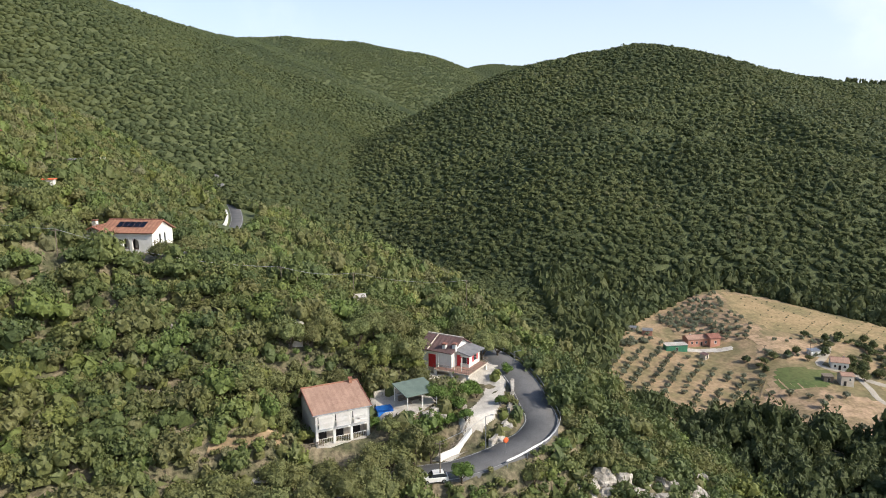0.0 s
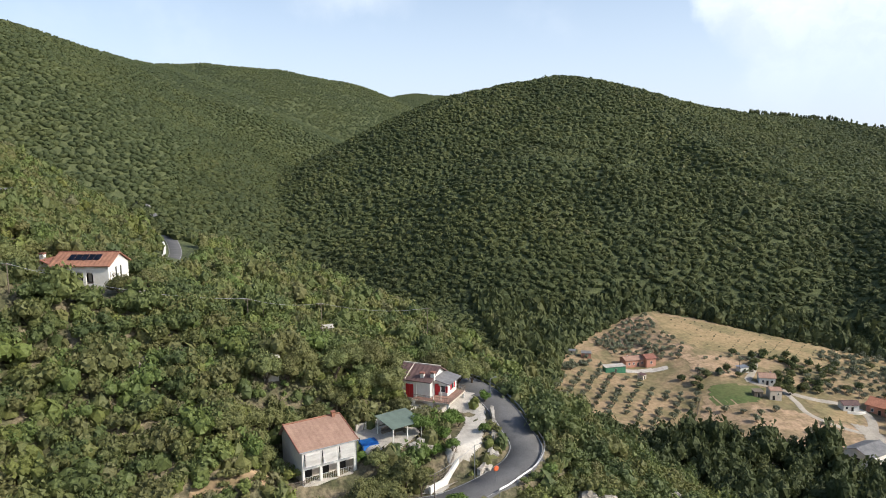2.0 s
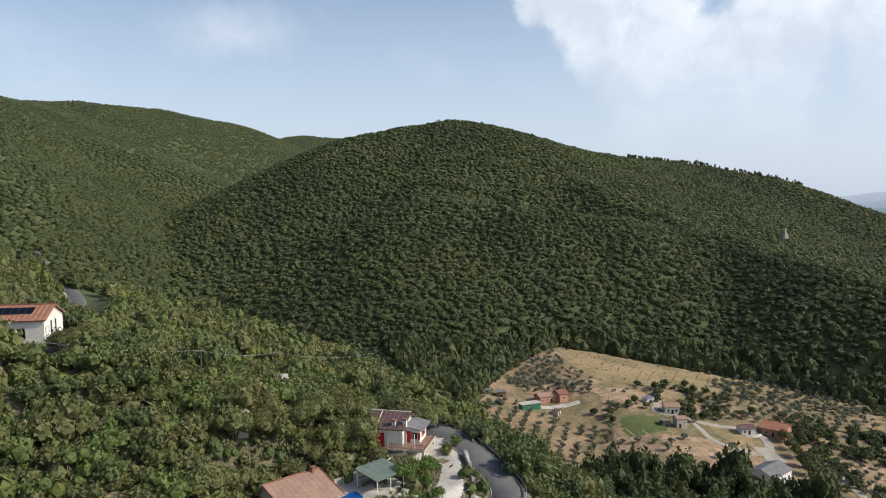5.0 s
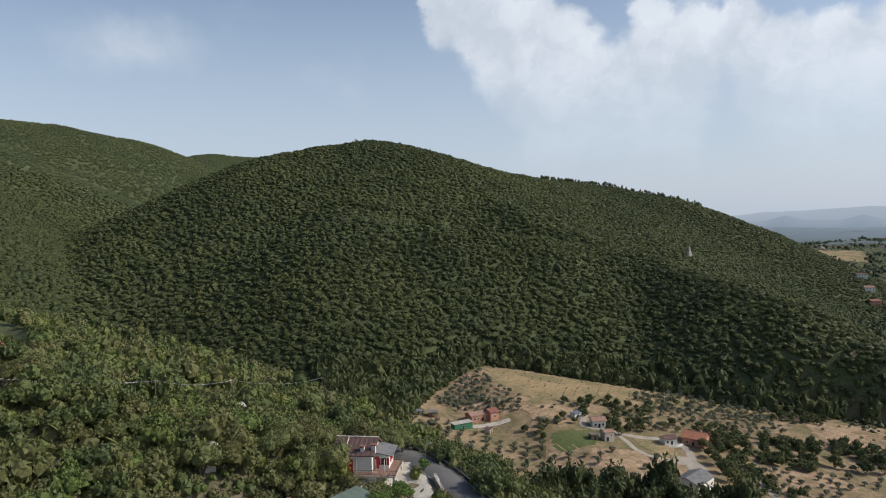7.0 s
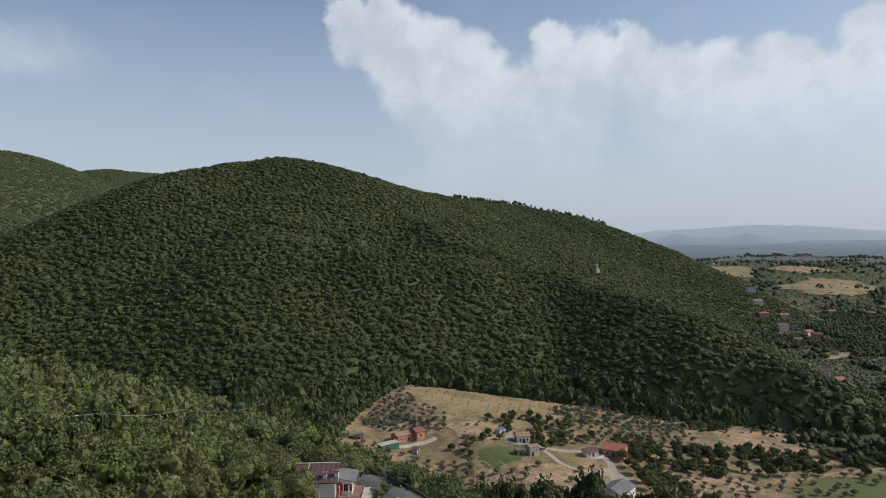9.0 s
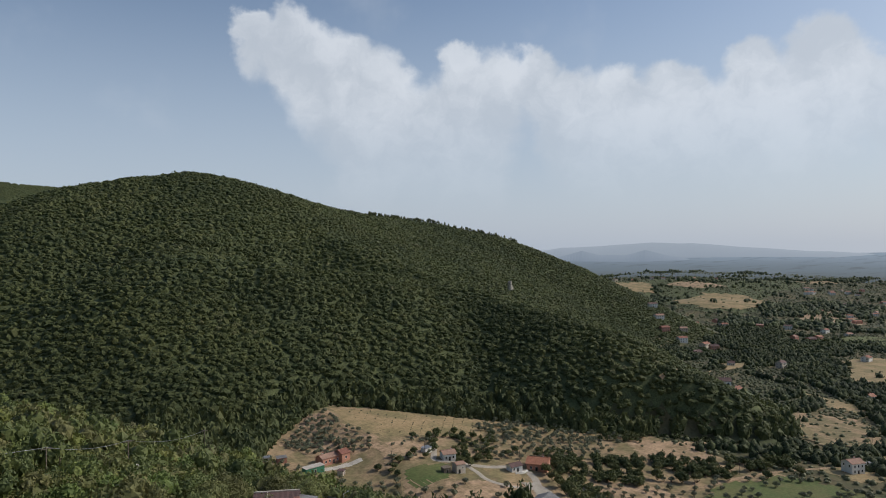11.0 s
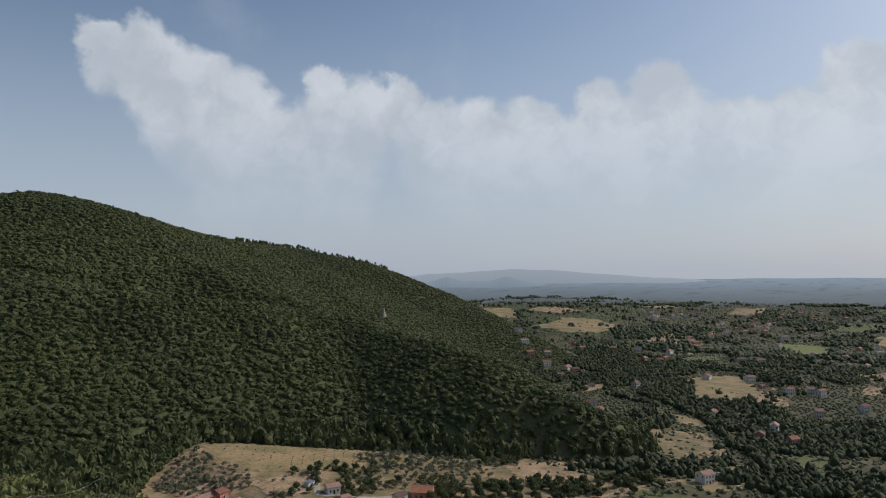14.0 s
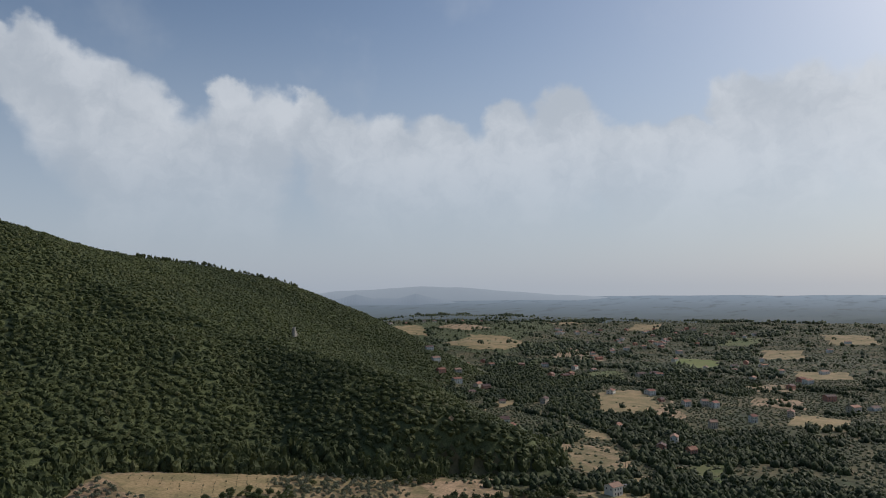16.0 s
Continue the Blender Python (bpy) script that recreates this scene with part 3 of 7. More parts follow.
def scatter_mesh(name, protos, x, y, z, size, tall, mats, seed, base_tint=None, shade=False):
    """Many crowns joined in one mesh; each has its own turn, size and tint."""
    r = np.random.RandomState(seed)
    which = r.randint(len(protos), size=len(x))
    ang = r.rand(len(x)) * 6.283
    patch = fbm(x / 34 + seed, y / 34, 2) * 1.1
    tint = np.clip(r.rand(len(x)) * 0.85 + patch + 0.08, 0, 1) if base_tint is None else base_tint
    V, T, C, n = [], [], [], 0
    for k, (pv, pf) in enumerate(protos):
        m = which == k
        if not m.any():
            continue
        c, s = np.cos(ang[m])[:, None], np.sin(ang[m])[:, None]
        vx = (pv[None, :, 0] * c - pv[None, :, 1] * s) * size[m][:, None] + x[m][:, None]
        vy = (pv[None, :, 0] * s + pv[None, :, 1] * c) * size[m][:, None] + y[m][:, None]
        vz = pv[None, :, 2] * (size * tall)[m][:, None] + z[m][:, None]
        V.append(np.stack([vx, vy, vz], 2).reshape(-1, 3))
        cnt = m.sum()
        T.append((pf[None] + (np.arange(cnt) * len(pv))[:, None, None] + n).reshape(-1, 3))
        C.append(np.repeat(tint[m], len(pv)))
        n += cnt * len(pv)
    return mesh_np(name, np.concatenate(V), np.concatenate(T), mats, None, shade, np.concatenate(C))


def jitter_grid(x0, x1, y0, y1, step, seed, jit=0.85):
    r = np.random.RandomState(seed)
    x, y = np.meshgrid(np.arange(x0, x1, step), np.arange(y0, y1, step))
    x, y = x.ravel(), y.ravel()
    return x + step * jit * (r.rand(len(x)) - 0.5), y + step * jit * (r.rand(len(x)) - 0.5)


BENCH = ([137, 165, 182, 220, 242, 236, 228], [740, 734, 690, 683, 666, 600, 530])
# bare or built places on the near slope: x, y, half sizes, turn
BARE = [(-16.4, 97.0, 4.2, 2.0, 25), (1.0, 117.6, 4.5, 2.0, -15), (-17.6, 103.6, 5.4, 6.0, 25), (-6.8, 108.2, 4.6, 4.4, 25), (3.0, 123.5, 6.5, 5.0, -24), (-61.5, 134.0, 9.0, 6.0, 24), (6.0, 110.0, 3.8, 9.5, -22), (-28.5, 95.2, 5.5, 1.5, 26), (-55, 126, 6, 3, 24),
        (-32.4, 132.0, 1.3, 3.5, 0), (-66.3, 114.5, 1.3, 3.5, 0), (-26, 113.4, 2.0, 3.2, 0), (-18, 140.8, 2.0, 4.0, 0), (-10.2, 124.4, 2.0, 4.0, 0), (-84.6, 145.4, 2, 4, 20),
        (22, 99.6, 1.8, 2.0, 0), (24.6, 101.2, 1.5, 2.0, 0), (31.5, 102.0, 2.0, 1.8, 0), (35.5, 104.6, 1.6, 1.8, 0), (44.5, 114.4, 2.2, 1.6, 30)]


def bare(x, y, grow=0.0):
    hit = np.zeros(np.shape(x), bool)
    for cx, cy, hx, hy, turn in BARE:
        c, s = math.cos(radians(turn)), math.sin(radians(turn))
        u, v = (x - cx) * c + (y - cy) * s, -(x - cx) * s + (y - cy) * c
        hit |= (np.abs(u) < hx + grow) & (np.abs(v) < hy + grow)
    hit |= to_line(x, y, ROAD)[0] < 3.6 + grow
    hit |= to_line(x, y, FAR_ROAD)[0] < 4.0 + grow
    return hit


def dome(seed, ic, leaves, leaf):
    """A small crown: one uneven dome with a few leaf sprays on it."""
    r = np.random.RandomState(seed)
    v, f = ic
    v = v * (0.82 + 0.36 * r.rand(len(v), 1)) + 0.10 * r.randn(*v.shape) + (0, 0, 0.45)
    d = r.randn(leaves, 3)
    d[:, 2] = np.abs(d[:, 2]) + 0.1
    d /= np.linalg.norm(d, axis=1)[:, None]
    p = d * (0.85 + 0.3 * r.rand(leaves, 1)) + (0, 0, 0.45)
    u = np.cross(d, r.randn(leaves, 3))
    u /= np.linalg.norm(u, axis=1)[:, None]
    w = np.cross(d + 0.7 * r.randn(leaves, 3), u)
    q = leaf * (0.6 + 0.8 * r.rand(leaves, 1))
    t = np.concatenate([p + u * q, p - 0.5 * u * q + 0.87 * w * q, p - 0.5 * u * q - 0.87 * w * q])
    i = np.arange(leaves) + len(v)
    return np.concatenate([v, t]), np.concatenate([f, np.stack([i, i + leaves, i + 2 * leaves], 1)])


def faces_away(x, y, z, step=6.0):
    """Where the ground turns its back to the viewpoints of the flight."""
    gx = (height(x + step, y) - height(x - step, y)) / (2 * step)
    gy = (height(x, y + step) - height(x, y - step)) / (2 * step)
    return gx * (x + 30) + gy * (y - 10) + (115 - z) < -12


def hill_forest():
    """The woods on the big hill and in the stream bed at its foot."""
    x, y = jitter_grid(-190, 1000, 150, 1090, 4.7, 3, 1.7)
    far = (y >= 560) | (x >= 500)
    xn, yn = jitter_grid(-190, 500, 150, 560, 3.8, 2, 1.7)
    x, y = np.concatenate([x[far], xn]), np.concatenate([y[far], yn])
    z = height(x, y)
    v = valley(x, y)
    keep = ((z > v + 3.0) | (x <= 330) | inside(x, y, [(326, 306), (354, 290), (376, 266), (404, 246), (446, 236), (520, 330), (560, 480), (330, 430)])) & ~inside(x, y, CLEARING) & (near_slope(x, y) < z - 1.0)
    keep &= (y < 1000) | (x > 480)
    keep &= back_hills(x, y) < z + 3
    keep &= (y > 150) & ((x > 40) | (y > 190))
    x, y, z = x[keep], y[keep], z[keep]
    r = np.random.RandomState(4)
    n = len(x)
    size = 2.15 + 1.05 * r.rand(n) + 0.9 * (r.rand(n) > 0.94)
    edge = (z < valley(x, y) + 7) & (y < 470) & (x > 60)
    near = (y < 560) & (x < 500)
    front = (y < 262) & (x < 240)
    thin = front & (r.rand(n) > 0.45)
    away = faces_away(x, y, z) & ~near & (to_line(x, y, HILL)[0] > 14)
    thin |= away & (r.rand(n) > 0.35)
    size = np.where(front, size * 1.65, np.where(near, size, size * 1.18))
    size = np.where(edge, size * 1.25, size)
    size = np.where(away, size * 1.5, size)
    patch = fbm(x / 46, y / 46, 3)
    tint = np.clip(0.40 + 0.9 * patch + 0.20 * r.randn(n) + 0.4 * (r.rand(n) > 0.985), 0, 1)
    near &= ~front
    for m, p, label in ((front & ~thin, [crown(s + 280, 6, 210, 0.11, 0.95, cap(ICO1, -0.3), 0.6, 0.78) for s in range(6)], "tall dark trees beside the stream"),
                        (near, [dome(s + 200, cap(ICO1, -0.6), 16, 0.34) for s in range(14)], "dense green oak woods on the valley side"),
                        (~near & ~away & ~front, [dome(s + 220, cap(ICO1, -0.6), 6, 0.40) for s in range(14)], "dense green oak woods up to the hilltop"),
                        (away & ~thin, [clump(s + 260, hat(ICO1), 0.5) for s in range(6)], "oak woods behind the ridge")):
        tall = np.where(edge[m], 1.5, 0.72) * (0.75 + 0.6 * r.rand(m.sum()))
        dark = "stream" in label
        skirt = 0.0 if dark else 0.42 * size[m]
        me = scatter_mesh("hill_woods", p, x[m], y[m], z[m] + np.where(edge[m], 0.0, 0.6) - skirt, size[m], tall, [M_WOODS], 5, tint[m] * 0.5 if dark else tint[m], False)
        tagged(new("hill_woods", me), label, "woods", kind="stuff")


def back_forest():
    """The woods on the hills behind."""
    x, y = jitter_grid(-900, 560, 430, 2360, 5.6, 6, 1.7)
    near = np.hypot(x, y) < 1150
    keep = near | (np.random.RandomState(17).rand(len(x)) < 0.62)
    keep &= (np.arctan2(x, y) > radians(-42)) & (np.arctan2(x, y) < radians(16))
    x, y = x[keep], y[keep]
    z = height(x, y)
    back = back_hills(x, y)
    keep = (back > z - 40) & (main_hill(x, y) < back) & (near_slope(x, y) < z - 2) & (z > valley(x, y) + 2) & ~faces_away(x, y, z, 15.0)
    x, y, z = x[keep], y[keep], z[keep]
    r = np.random.RandomState(7)
    near = np.hypot(x, y) < 1150
    size = np.where(near, 2.9, 4.0) + 1.4 * r.rand(len(x))
    tint = np.clip(0.18 + 0.16 * r.randn(len(x)) + 1.2 * fbm(x / 80, y / 80, 3), 0, 0.8)
    for m, protos in ((near, [dome(s + 50, cap(ICO1, -0.6), 4, 0.40) for s in range(10)]), (~near, [cone(s + 40) for s in range(10)])):
        me = scatter_mesh("far_woods", protos, x[m], y[m], z[m] + 0.5 - 0.4 * size[m] * near[m], size[m], np.where(near[m], 0.62, 0.5) + 0.25 * r.rand(m.sum()), [M_WOODS], 8, tint[m], True)
        tagged(new("far_woods", me), "unbroken woods on the hills behind", "woods", kind="stuff")


def slope_forest():
    """The scrub oak on the near slope, but for the trees that stand as things."""
    x, y = jitter_grid(-190, 70, 62, 330, 3.2, 9)
    z = height(x, y)
    keep = (near_slope(x, y) > z - 5) & ~bare(x, y, 0.8) & ~inside(x, y, CLEARING) & (z > valley(x, y) + 2)
    keep &= (np.arctan2(x, y) > radians(-38)) & ((y > 92) | (np.abs(np.arctan2(x, y)) < 1.2))
    keep &= (y < 205) | (np.arctan2(x, y) < radians(12)) & (y < np.interp(x, [-260, -160, -120, -100, -63, -15, 8, 20, 30, 60], [345, 335, 333, 330, 315, 245, 222, 196, 170, 150]))
    keep &= ~inside(x, y, [(-58, 186), (-74, 186), (-82, 240), (-64, 240)])
    keep &= ~((to_line(x, y, FAR_ROAD)[0] < 9) & (y < 308) & (x > np.interp(y, [q[1] for q in FAR_ROAD], [q[0] for q in FAR_ROAD]) - 1))
    x, y, z = x[keep], y[keep], z[keep]
    r = np.random.RandomState(10)
    size = 1.9 + 1.3 * r.rand(len(x)) + 1.2 * (r.rand(len(x)) > 0.84)
    close = (y < 150)
    fine = [crown(s + 60, 6, 240, 0.094, 0.9, cap(ICO1, -0.5), 0.66, 0.60) for s in range(8)]
    plain = [crown(s + 80, 3, 90, 0.115, 0.9, cap(ICO1, -0.5), 0.6, 0.78) for s in range(8)]
    for m, p in ((close, fine), (~close, plain)):
        me = scatter_mesh("slope_woods", p, x[m], y[m], z[m] - 0.2, size[m], 0.95 + 0.45 * r.rand(m.sum()), [M_LEAF], 11, None, False)
        tagged(new("slope_woods", me), "scrubby evergreen oak woods on the steep slope", "woods", kind="stuff")


def tree_line():
    """The dark row of taller trees along the bench of the hill."""
    r = np.random.RandomState(41)
    n = 170
    t = np.sort(r.rand(n))
    k = np.linspace(0, 1, len(BENCH[0]))
    x = np.interp(t, k, BENCH[0]) + r.randn(n) * 2.5
    y = np.interp(t, k, BENCH[1]) + r.randn(n) * 3.5
    size = 2.0 + 0.9 * r.rand(n)
    me = scatter_mesh("tree_line", [crown(s + 240, 4, 30, 0.25, 1.0, ICO1, 0.5, 0.85) for s in range(5)], x, y, height(x, y) + 0.6, size, 1.2 + 0 * size, [M_WOODS], 42, 0.1 + 0.5 * r.rand(n), True)
    tagged(new("tree_line", me), "dark row of taller trees across the hillside", "trees", kind="stuff")


def understorey():
    """Low scrub that closes the ground between the trees."""
    x, y = jitter_grid(-135, 56, 64, 190, 2.4, 61)
    z = height(x, y)
    keep = (near_slope(x, y) > z - 5) & ~bare(x, y, 0.2) & ~inside(x, y, CLEARING) & (z > valley(x, y) + 2) & (np.arctan2(x, y) > radians(-38))
    x, y, z = x[keep], y[keep], z[keep]
    r = np.random.RandomState(62)
    size = 0.9 + 0.7 * r.rand(len(x))
    me = scatter_mesh("scrub", [dome(s + 640, cap(ICO1, -0.1), 14, 0.32) for s in range(8)], x, y, z - 0.2, size, 1.0 + 0.4 * r.rand(len(x)), [M_LEAF], 63, None, False)
    tagged(new("scrub", me), "low scrub under the oaks of the slope", "scrub", kind="stuff")


understorey()
hill_forest()
tree_line()
back_forest()
slope_forest()

# ---- fields, tracks and roads ----
def drape(name, poly, step, lift, mat, label, category, kind="structure", ragged=1.5):
    """A patch of ground cover that follows the terrain inside an outline."""
    xs, ys = [p[0] for p in poly], [p[1] for p in poly]
    gx, gy = np.arange(min(xs) - step, max(xs) + 2 * step, step), np.arange(min(ys) - step, max(ys) + 2 * step, step)
    X, Y = np.meshgrid(gx, gy)
    cx, cy = (X[:-1, :-1] + X[1:, 1:]) / 2, (Y[:-1, :-1] + Y[1:, 1:]) / 2
    wob = ragged * 4 * step * 0.25
    ins = inside(cx + wob * fbm(cx / (4 * step), cy / (4 * step), 2), cy + wob * fbm(cx / (4 * step) + 9, cy / (4 * step), 2), poly)
    X = X + step * 0.35 * fbm(X / 3.1, Y / 3.1, 1)
    Z = height(X, Y) + lift
    n = len(gx)
    i = (np.arange(len(gy) - 1)[:, None] * n + np.arange(n - 1)[None, :])[ins]
    q = np.stack([i, i + 1, i + 1 + n, i + n], 1)
    used = np.unique(q)
    back = np.zeros(X.size, int)
    back[used] = np.arange(len(used))
    v = np.stack([X.ravel(), Y.ravel(), Z.ravel()], 1)[used]
    return tagged(new(name, mesh_np(name, v, back[q], [mat], None, True)), label, category, kind=kind)


def resample(pts, step):
    """A smooth curve through points, at even steps."""
    p = np.array(pts, float)
    out = []
    for k in range(len(p) - 1):
        a, b, c, d = p[max(k - 1, 0)], p[k], p[k + 1], p[min(k + 2, len(p) - 1)]
        n = max(2, int(np.linalg.norm(c - b) / step))
        for t in np.arange(n) / n:
            out.append(0.5 * ((2 * b) + (c - a) * t + (2 * a - 5 * b + 4 * c - d) * t * t + (3 * b - a - 3 * c + d) * t ** 3))
    out.append(p[-1])
    return np.array(out)


def ribbon(line, offsets, heights, follow=None):
    """Corners and faces of a strip along a line: sideways offsets and heights over it."""
    c = line
    t = np.gradient(c[:, :2], axis=0)
    t /= np.linalg.norm(t, axis=1)[:, None]
    nx, ny = -t[:, 1], t[:, 0]
    rows = []
    for o, h in zip(offsets, heights):
        x, y = c[:, 0] + nx * o, c[:, 1] + ny * o
        z = (height(x, y) if follow else c[:, 2]) + h
        rows.append(np.stack([x, y, z], 1))
    v = np.concatenate(rows)
    n, k = len(c), len(offsets)
    i = np.arange(n - 1)
    q = np.concatenate([np.stack([i + r * n, i + 1 + r * n, i + 1 + (r + 1) * n, i + (r + 1) * n], 1)[:, ::-1] for r in range(k - 1)])
    return v, q


def solid_ribbon(name, line, half, h0, h1, mat, side=0.0):
    """A bar of box section along a line, its middle 'side' off it."""
    v, q = ribbon(line, [side - half, side - half, side + half, side + half, side - half], [h0, h1, h1, h0, h0])
    return mesh_np(name, v, q, [mat])


def part_mesh(name, me, parent, label=""):
    ob = new(name, me)
    ob.parent = parent
    return tagged(ob, label)


ROAD_LINE, FAR_LINE = resample(ROAD, 1.0), resample(FAR_ROAD, 2.0)
for line, half in ((ROAD_LINE, 2.85), (FAR_LINE, 2.3)):
    v, q = ribbon(line, [-half - 0.3, -half, 0, half, half + 0.3], [-0.5, 0.10, 0.16, 0.10, -0.5])
    road = tagged(new("road", mesh_np("road", v, q, [M_ASPHALT], None, True)), "worn grey asphalt country road with a bend" if half > 2.5 else "grey asphalt road that climbs round the slope", "road", kind="structure")
    for side in (-half + 0.22, half - 0.22):
        v, q = ribbon(line, [side - 0.05, side + 0.05], [0.125, 0.125])
        part_mesh("edge_line", mesh_np("edge_line", v, q, [M_WHITELINE]), road, "worn white edge line")

FARM_FIELDS_A = [
    ("field", [(172, 416), (200, 402), (226, 386), (256, 363), (282, 345), (297, 322), (318, 304), (300, 306), (270, 322), (246, 332), (214, 338), (196, 346), (172, 352), (163, 380)], 3, M_DRY, "dry mown hay field with rows of saplings", "field"),
    ("field", [(118, 378), (150, 408), (170, 414), (162, 380), (170, 352), (158, 338), (126, 350)], 3, M_EARTH, "bare sandy ground beneath olives", "field"),
    ("field", [(160, 340), (194, 344), (178, 316), (150, 314)], 2, M_EARTH, "ploughed patch of pale earth", "field"),
    ("field", [(155, 307), (182, 304), (169, 287), (147, 289)], 2, M_GREENFIELD, "watered green lawn by the farm", "lawn"),
    ("field", [(78, 322), (92, 344), (118, 332), (147, 300), (128, 270), (117, 246), (98, 241), (78, 248), (68, 268), (71, 292)], 3, M_ORCHARD, "olive orchard on dry terraced grass", "field")]
FARM_FIELDS_B = [
    ("field", [(148, 298), (170, 285), (186, 276), (200, 262), (196, 246), (172, 226), (150, 226), (128, 244), (119, 250), (130, 270)], 3, M_EARTH, "bare tan earth with scattered olives", "field"),
    ("field", [(196, 296), (212, 284), (204, 268), (190, 272)], 2, M_DRY, "dry grass beside a farm track", "field"),
    ("field", [(318, 292), (345, 278), (368, 262), (340, 244), (304, 226), (292, 246)], 3, M_EARTH, "tan sloping strip with young olives", "field"),
    ("field", [(214, 238), (232, 250), (262, 238), (258, 212), (236, 190), (206, 196)], 3, M_EARTH, "sandy olive grove", "field"),
    ("field", [(268, 206), (300, 214), (345, 200), (350, 150), (300, 140), (262, 170)], 4, M_GREENFIELD, "green and yellow meadow", "field"),
    ("field", [(372, 196), (410, 188), (425, 165), (392, 158), (368, 172)], 3, M_DRY, "dry yard round a farmhouse", "field")]
for name, poly, step, mat, label, cat in FARM_FIELDS_A + FARM_FIELDS_B:
    drape(name, poly, step, 0.14, mat, label, cat)

for pts, half, mat, label in (
        ([(186, 306), (192, 297), (200, 291), (210, 287), (215, 280), (212, 270), (205, 260), (198, 250)], 2.0, M_GRAVEL, "pale gravel farm track"),
        ([(189, 300), (188, 288), (186, 278), (190, 268), (198, 260), (205, 258)], 1.5, M_GRAVEL, "pale earth farm track"),
        ([(200, 346), (192, 330), (183, 318), (177, 310), (184, 305)], 1.6, M_GRAVEL, "pale dirt track"),
        ([(146.5, 298.5), (137, 283), (128, 268), (118.5, 252)], 0.9, M_ORCHARD, "narrow grassy path along the orchard fence"),
        ([(205, 200), (216, 226), (224, 246), (232, 262)], 1.6, M_GRAVEL, "sandy track beside a grove"),
        ([(270, 216), (310, 214), (350, 206), (392, 190), (450, 176), (560, 150)], 1.3, M_EARTH, "pale country lane"),
        ([(372, 300), (450, 306), (540, 352), (640, 420), (760, 480)], 1.5, M_EARTH, "pale lane through the plain"),
        ([(640, 226), (760, 252), (860, 262), (980, 300), (1120, 320)], 2.0, M_EARTH, "pale road across the plain")):
    line = resample([(a, b, 0) for a, b in pts], 3.0)
    v, q = ribbon(line, [-half, -half * 0.4, half * 0.4, half], [0.16, 0.24, 0.24, 0.16], True)
    tagged(new("track", mesh_np("track", v, q, [mat], None, True)), label, "track", kind="structure")

PLAIN_FIELDS_A = [
    ([(1475, 1004), (1728, 1061), (1785, 983), (1704, 844), (1479, 825), (1432, 889)], M_DRY, "tan stubble field on a low hill"),
    ([(1598, 456), (1553, 339), (1413, 311), (1433, 388)], M_VINE, "green vineyard in the plain"),
    ([(867, 368), (933, 326), (794, 260), (735, 272), (723, 309)], M_DRY, "dry field in the plain"),
    ([(777, 279), (809, 247), (741, 213), (713, 243)], M_EARTH, "sandy field in the plain"),
    ([(1495, 719), (1786, 741), (1643, 632), (1459, 566), (1395, 649)], M_EARTH, "sandy olive grove in the plain"),
    ([(1187, 508), (1256, 464), (1013, 378), (984, 420)], M_GREENFIELD, "green field in the plain"),
    ([(617, 314), (599, 263), (571, 239), (566, 266)], M_DRY, "dry field beside woods"),
    ([(713, 455), (753, 438), (722, 415), (682, 423)], M_DRY, "small tan field at the foot of the hill"),
    ([(518, 276), (538, 236), (474, 194), (432, 210), (442, 239)], M_ORCHARD, "dry olive grove in the plain"),
    ([(437, 185), (452, 172), (429, 165), (416, 177)], M_DRY, "dry yard by a farmhouse"),
    ([(513, 159), (526, 138), (447, 122), (434, 134)], M_GREENFIELD, "pasture in the plain")]
PLAIN_FIELDS_B = [
    ([(1020, 210), (1130, 225), (1160, 150), (1030, 140)], M_ORCHARD, "dry pasture in the plain"),
    ([(1240, 150), (1390, 170), (1400, 80), (1250, 70)], M_DRY, "hay field in the plain"),
    ([(1650, 260), (1880, 290), (1900, 190), (1680, 180)], M_DRY, "hay field in the plain"),
    ([(1950, 420), (2180, 440), (2190, 330), (1960, 320)], M_GREENFIELD, "green field in the plain"),
    ([(1480, 1230), (1640, 1330), (1740, 1250), (1600, 1140)], M_DRY, "tan field below the hilltop village"),
    ([(1280, 1190), (1420, 1290), (1480, 1230), (1360, 1120)], M_ORCHARD, "dry grove below the hilltop village"),
    ([(1740, 1200), (1900, 1190), (1900, 1090), (1760, 1100)], M_EARTH, "sandy field below the hilltop village"),
    ([(880, 170), (960, 180), (970, 120), (890, 110)], M_EARTH, "bare field in the plain"),
    ([(2000, 140), (2250, 180), (2270, 60), (2020, 30)], M_DRY, "hay field in the plain"),
    ([(2250, 760), (2480, 800), (2500, 700), (2280, 660)], M_DRY, "hay field in the plain"),
    ([(2300, 1100), (2480, 1060), (2440, 980), (2280, 1010)], M_DRY, "pale field in the plain"),
    ([(760, 120), (850, 110), (840, 60), (750, 60)], M_DRY, "dry pasture in the plain")]
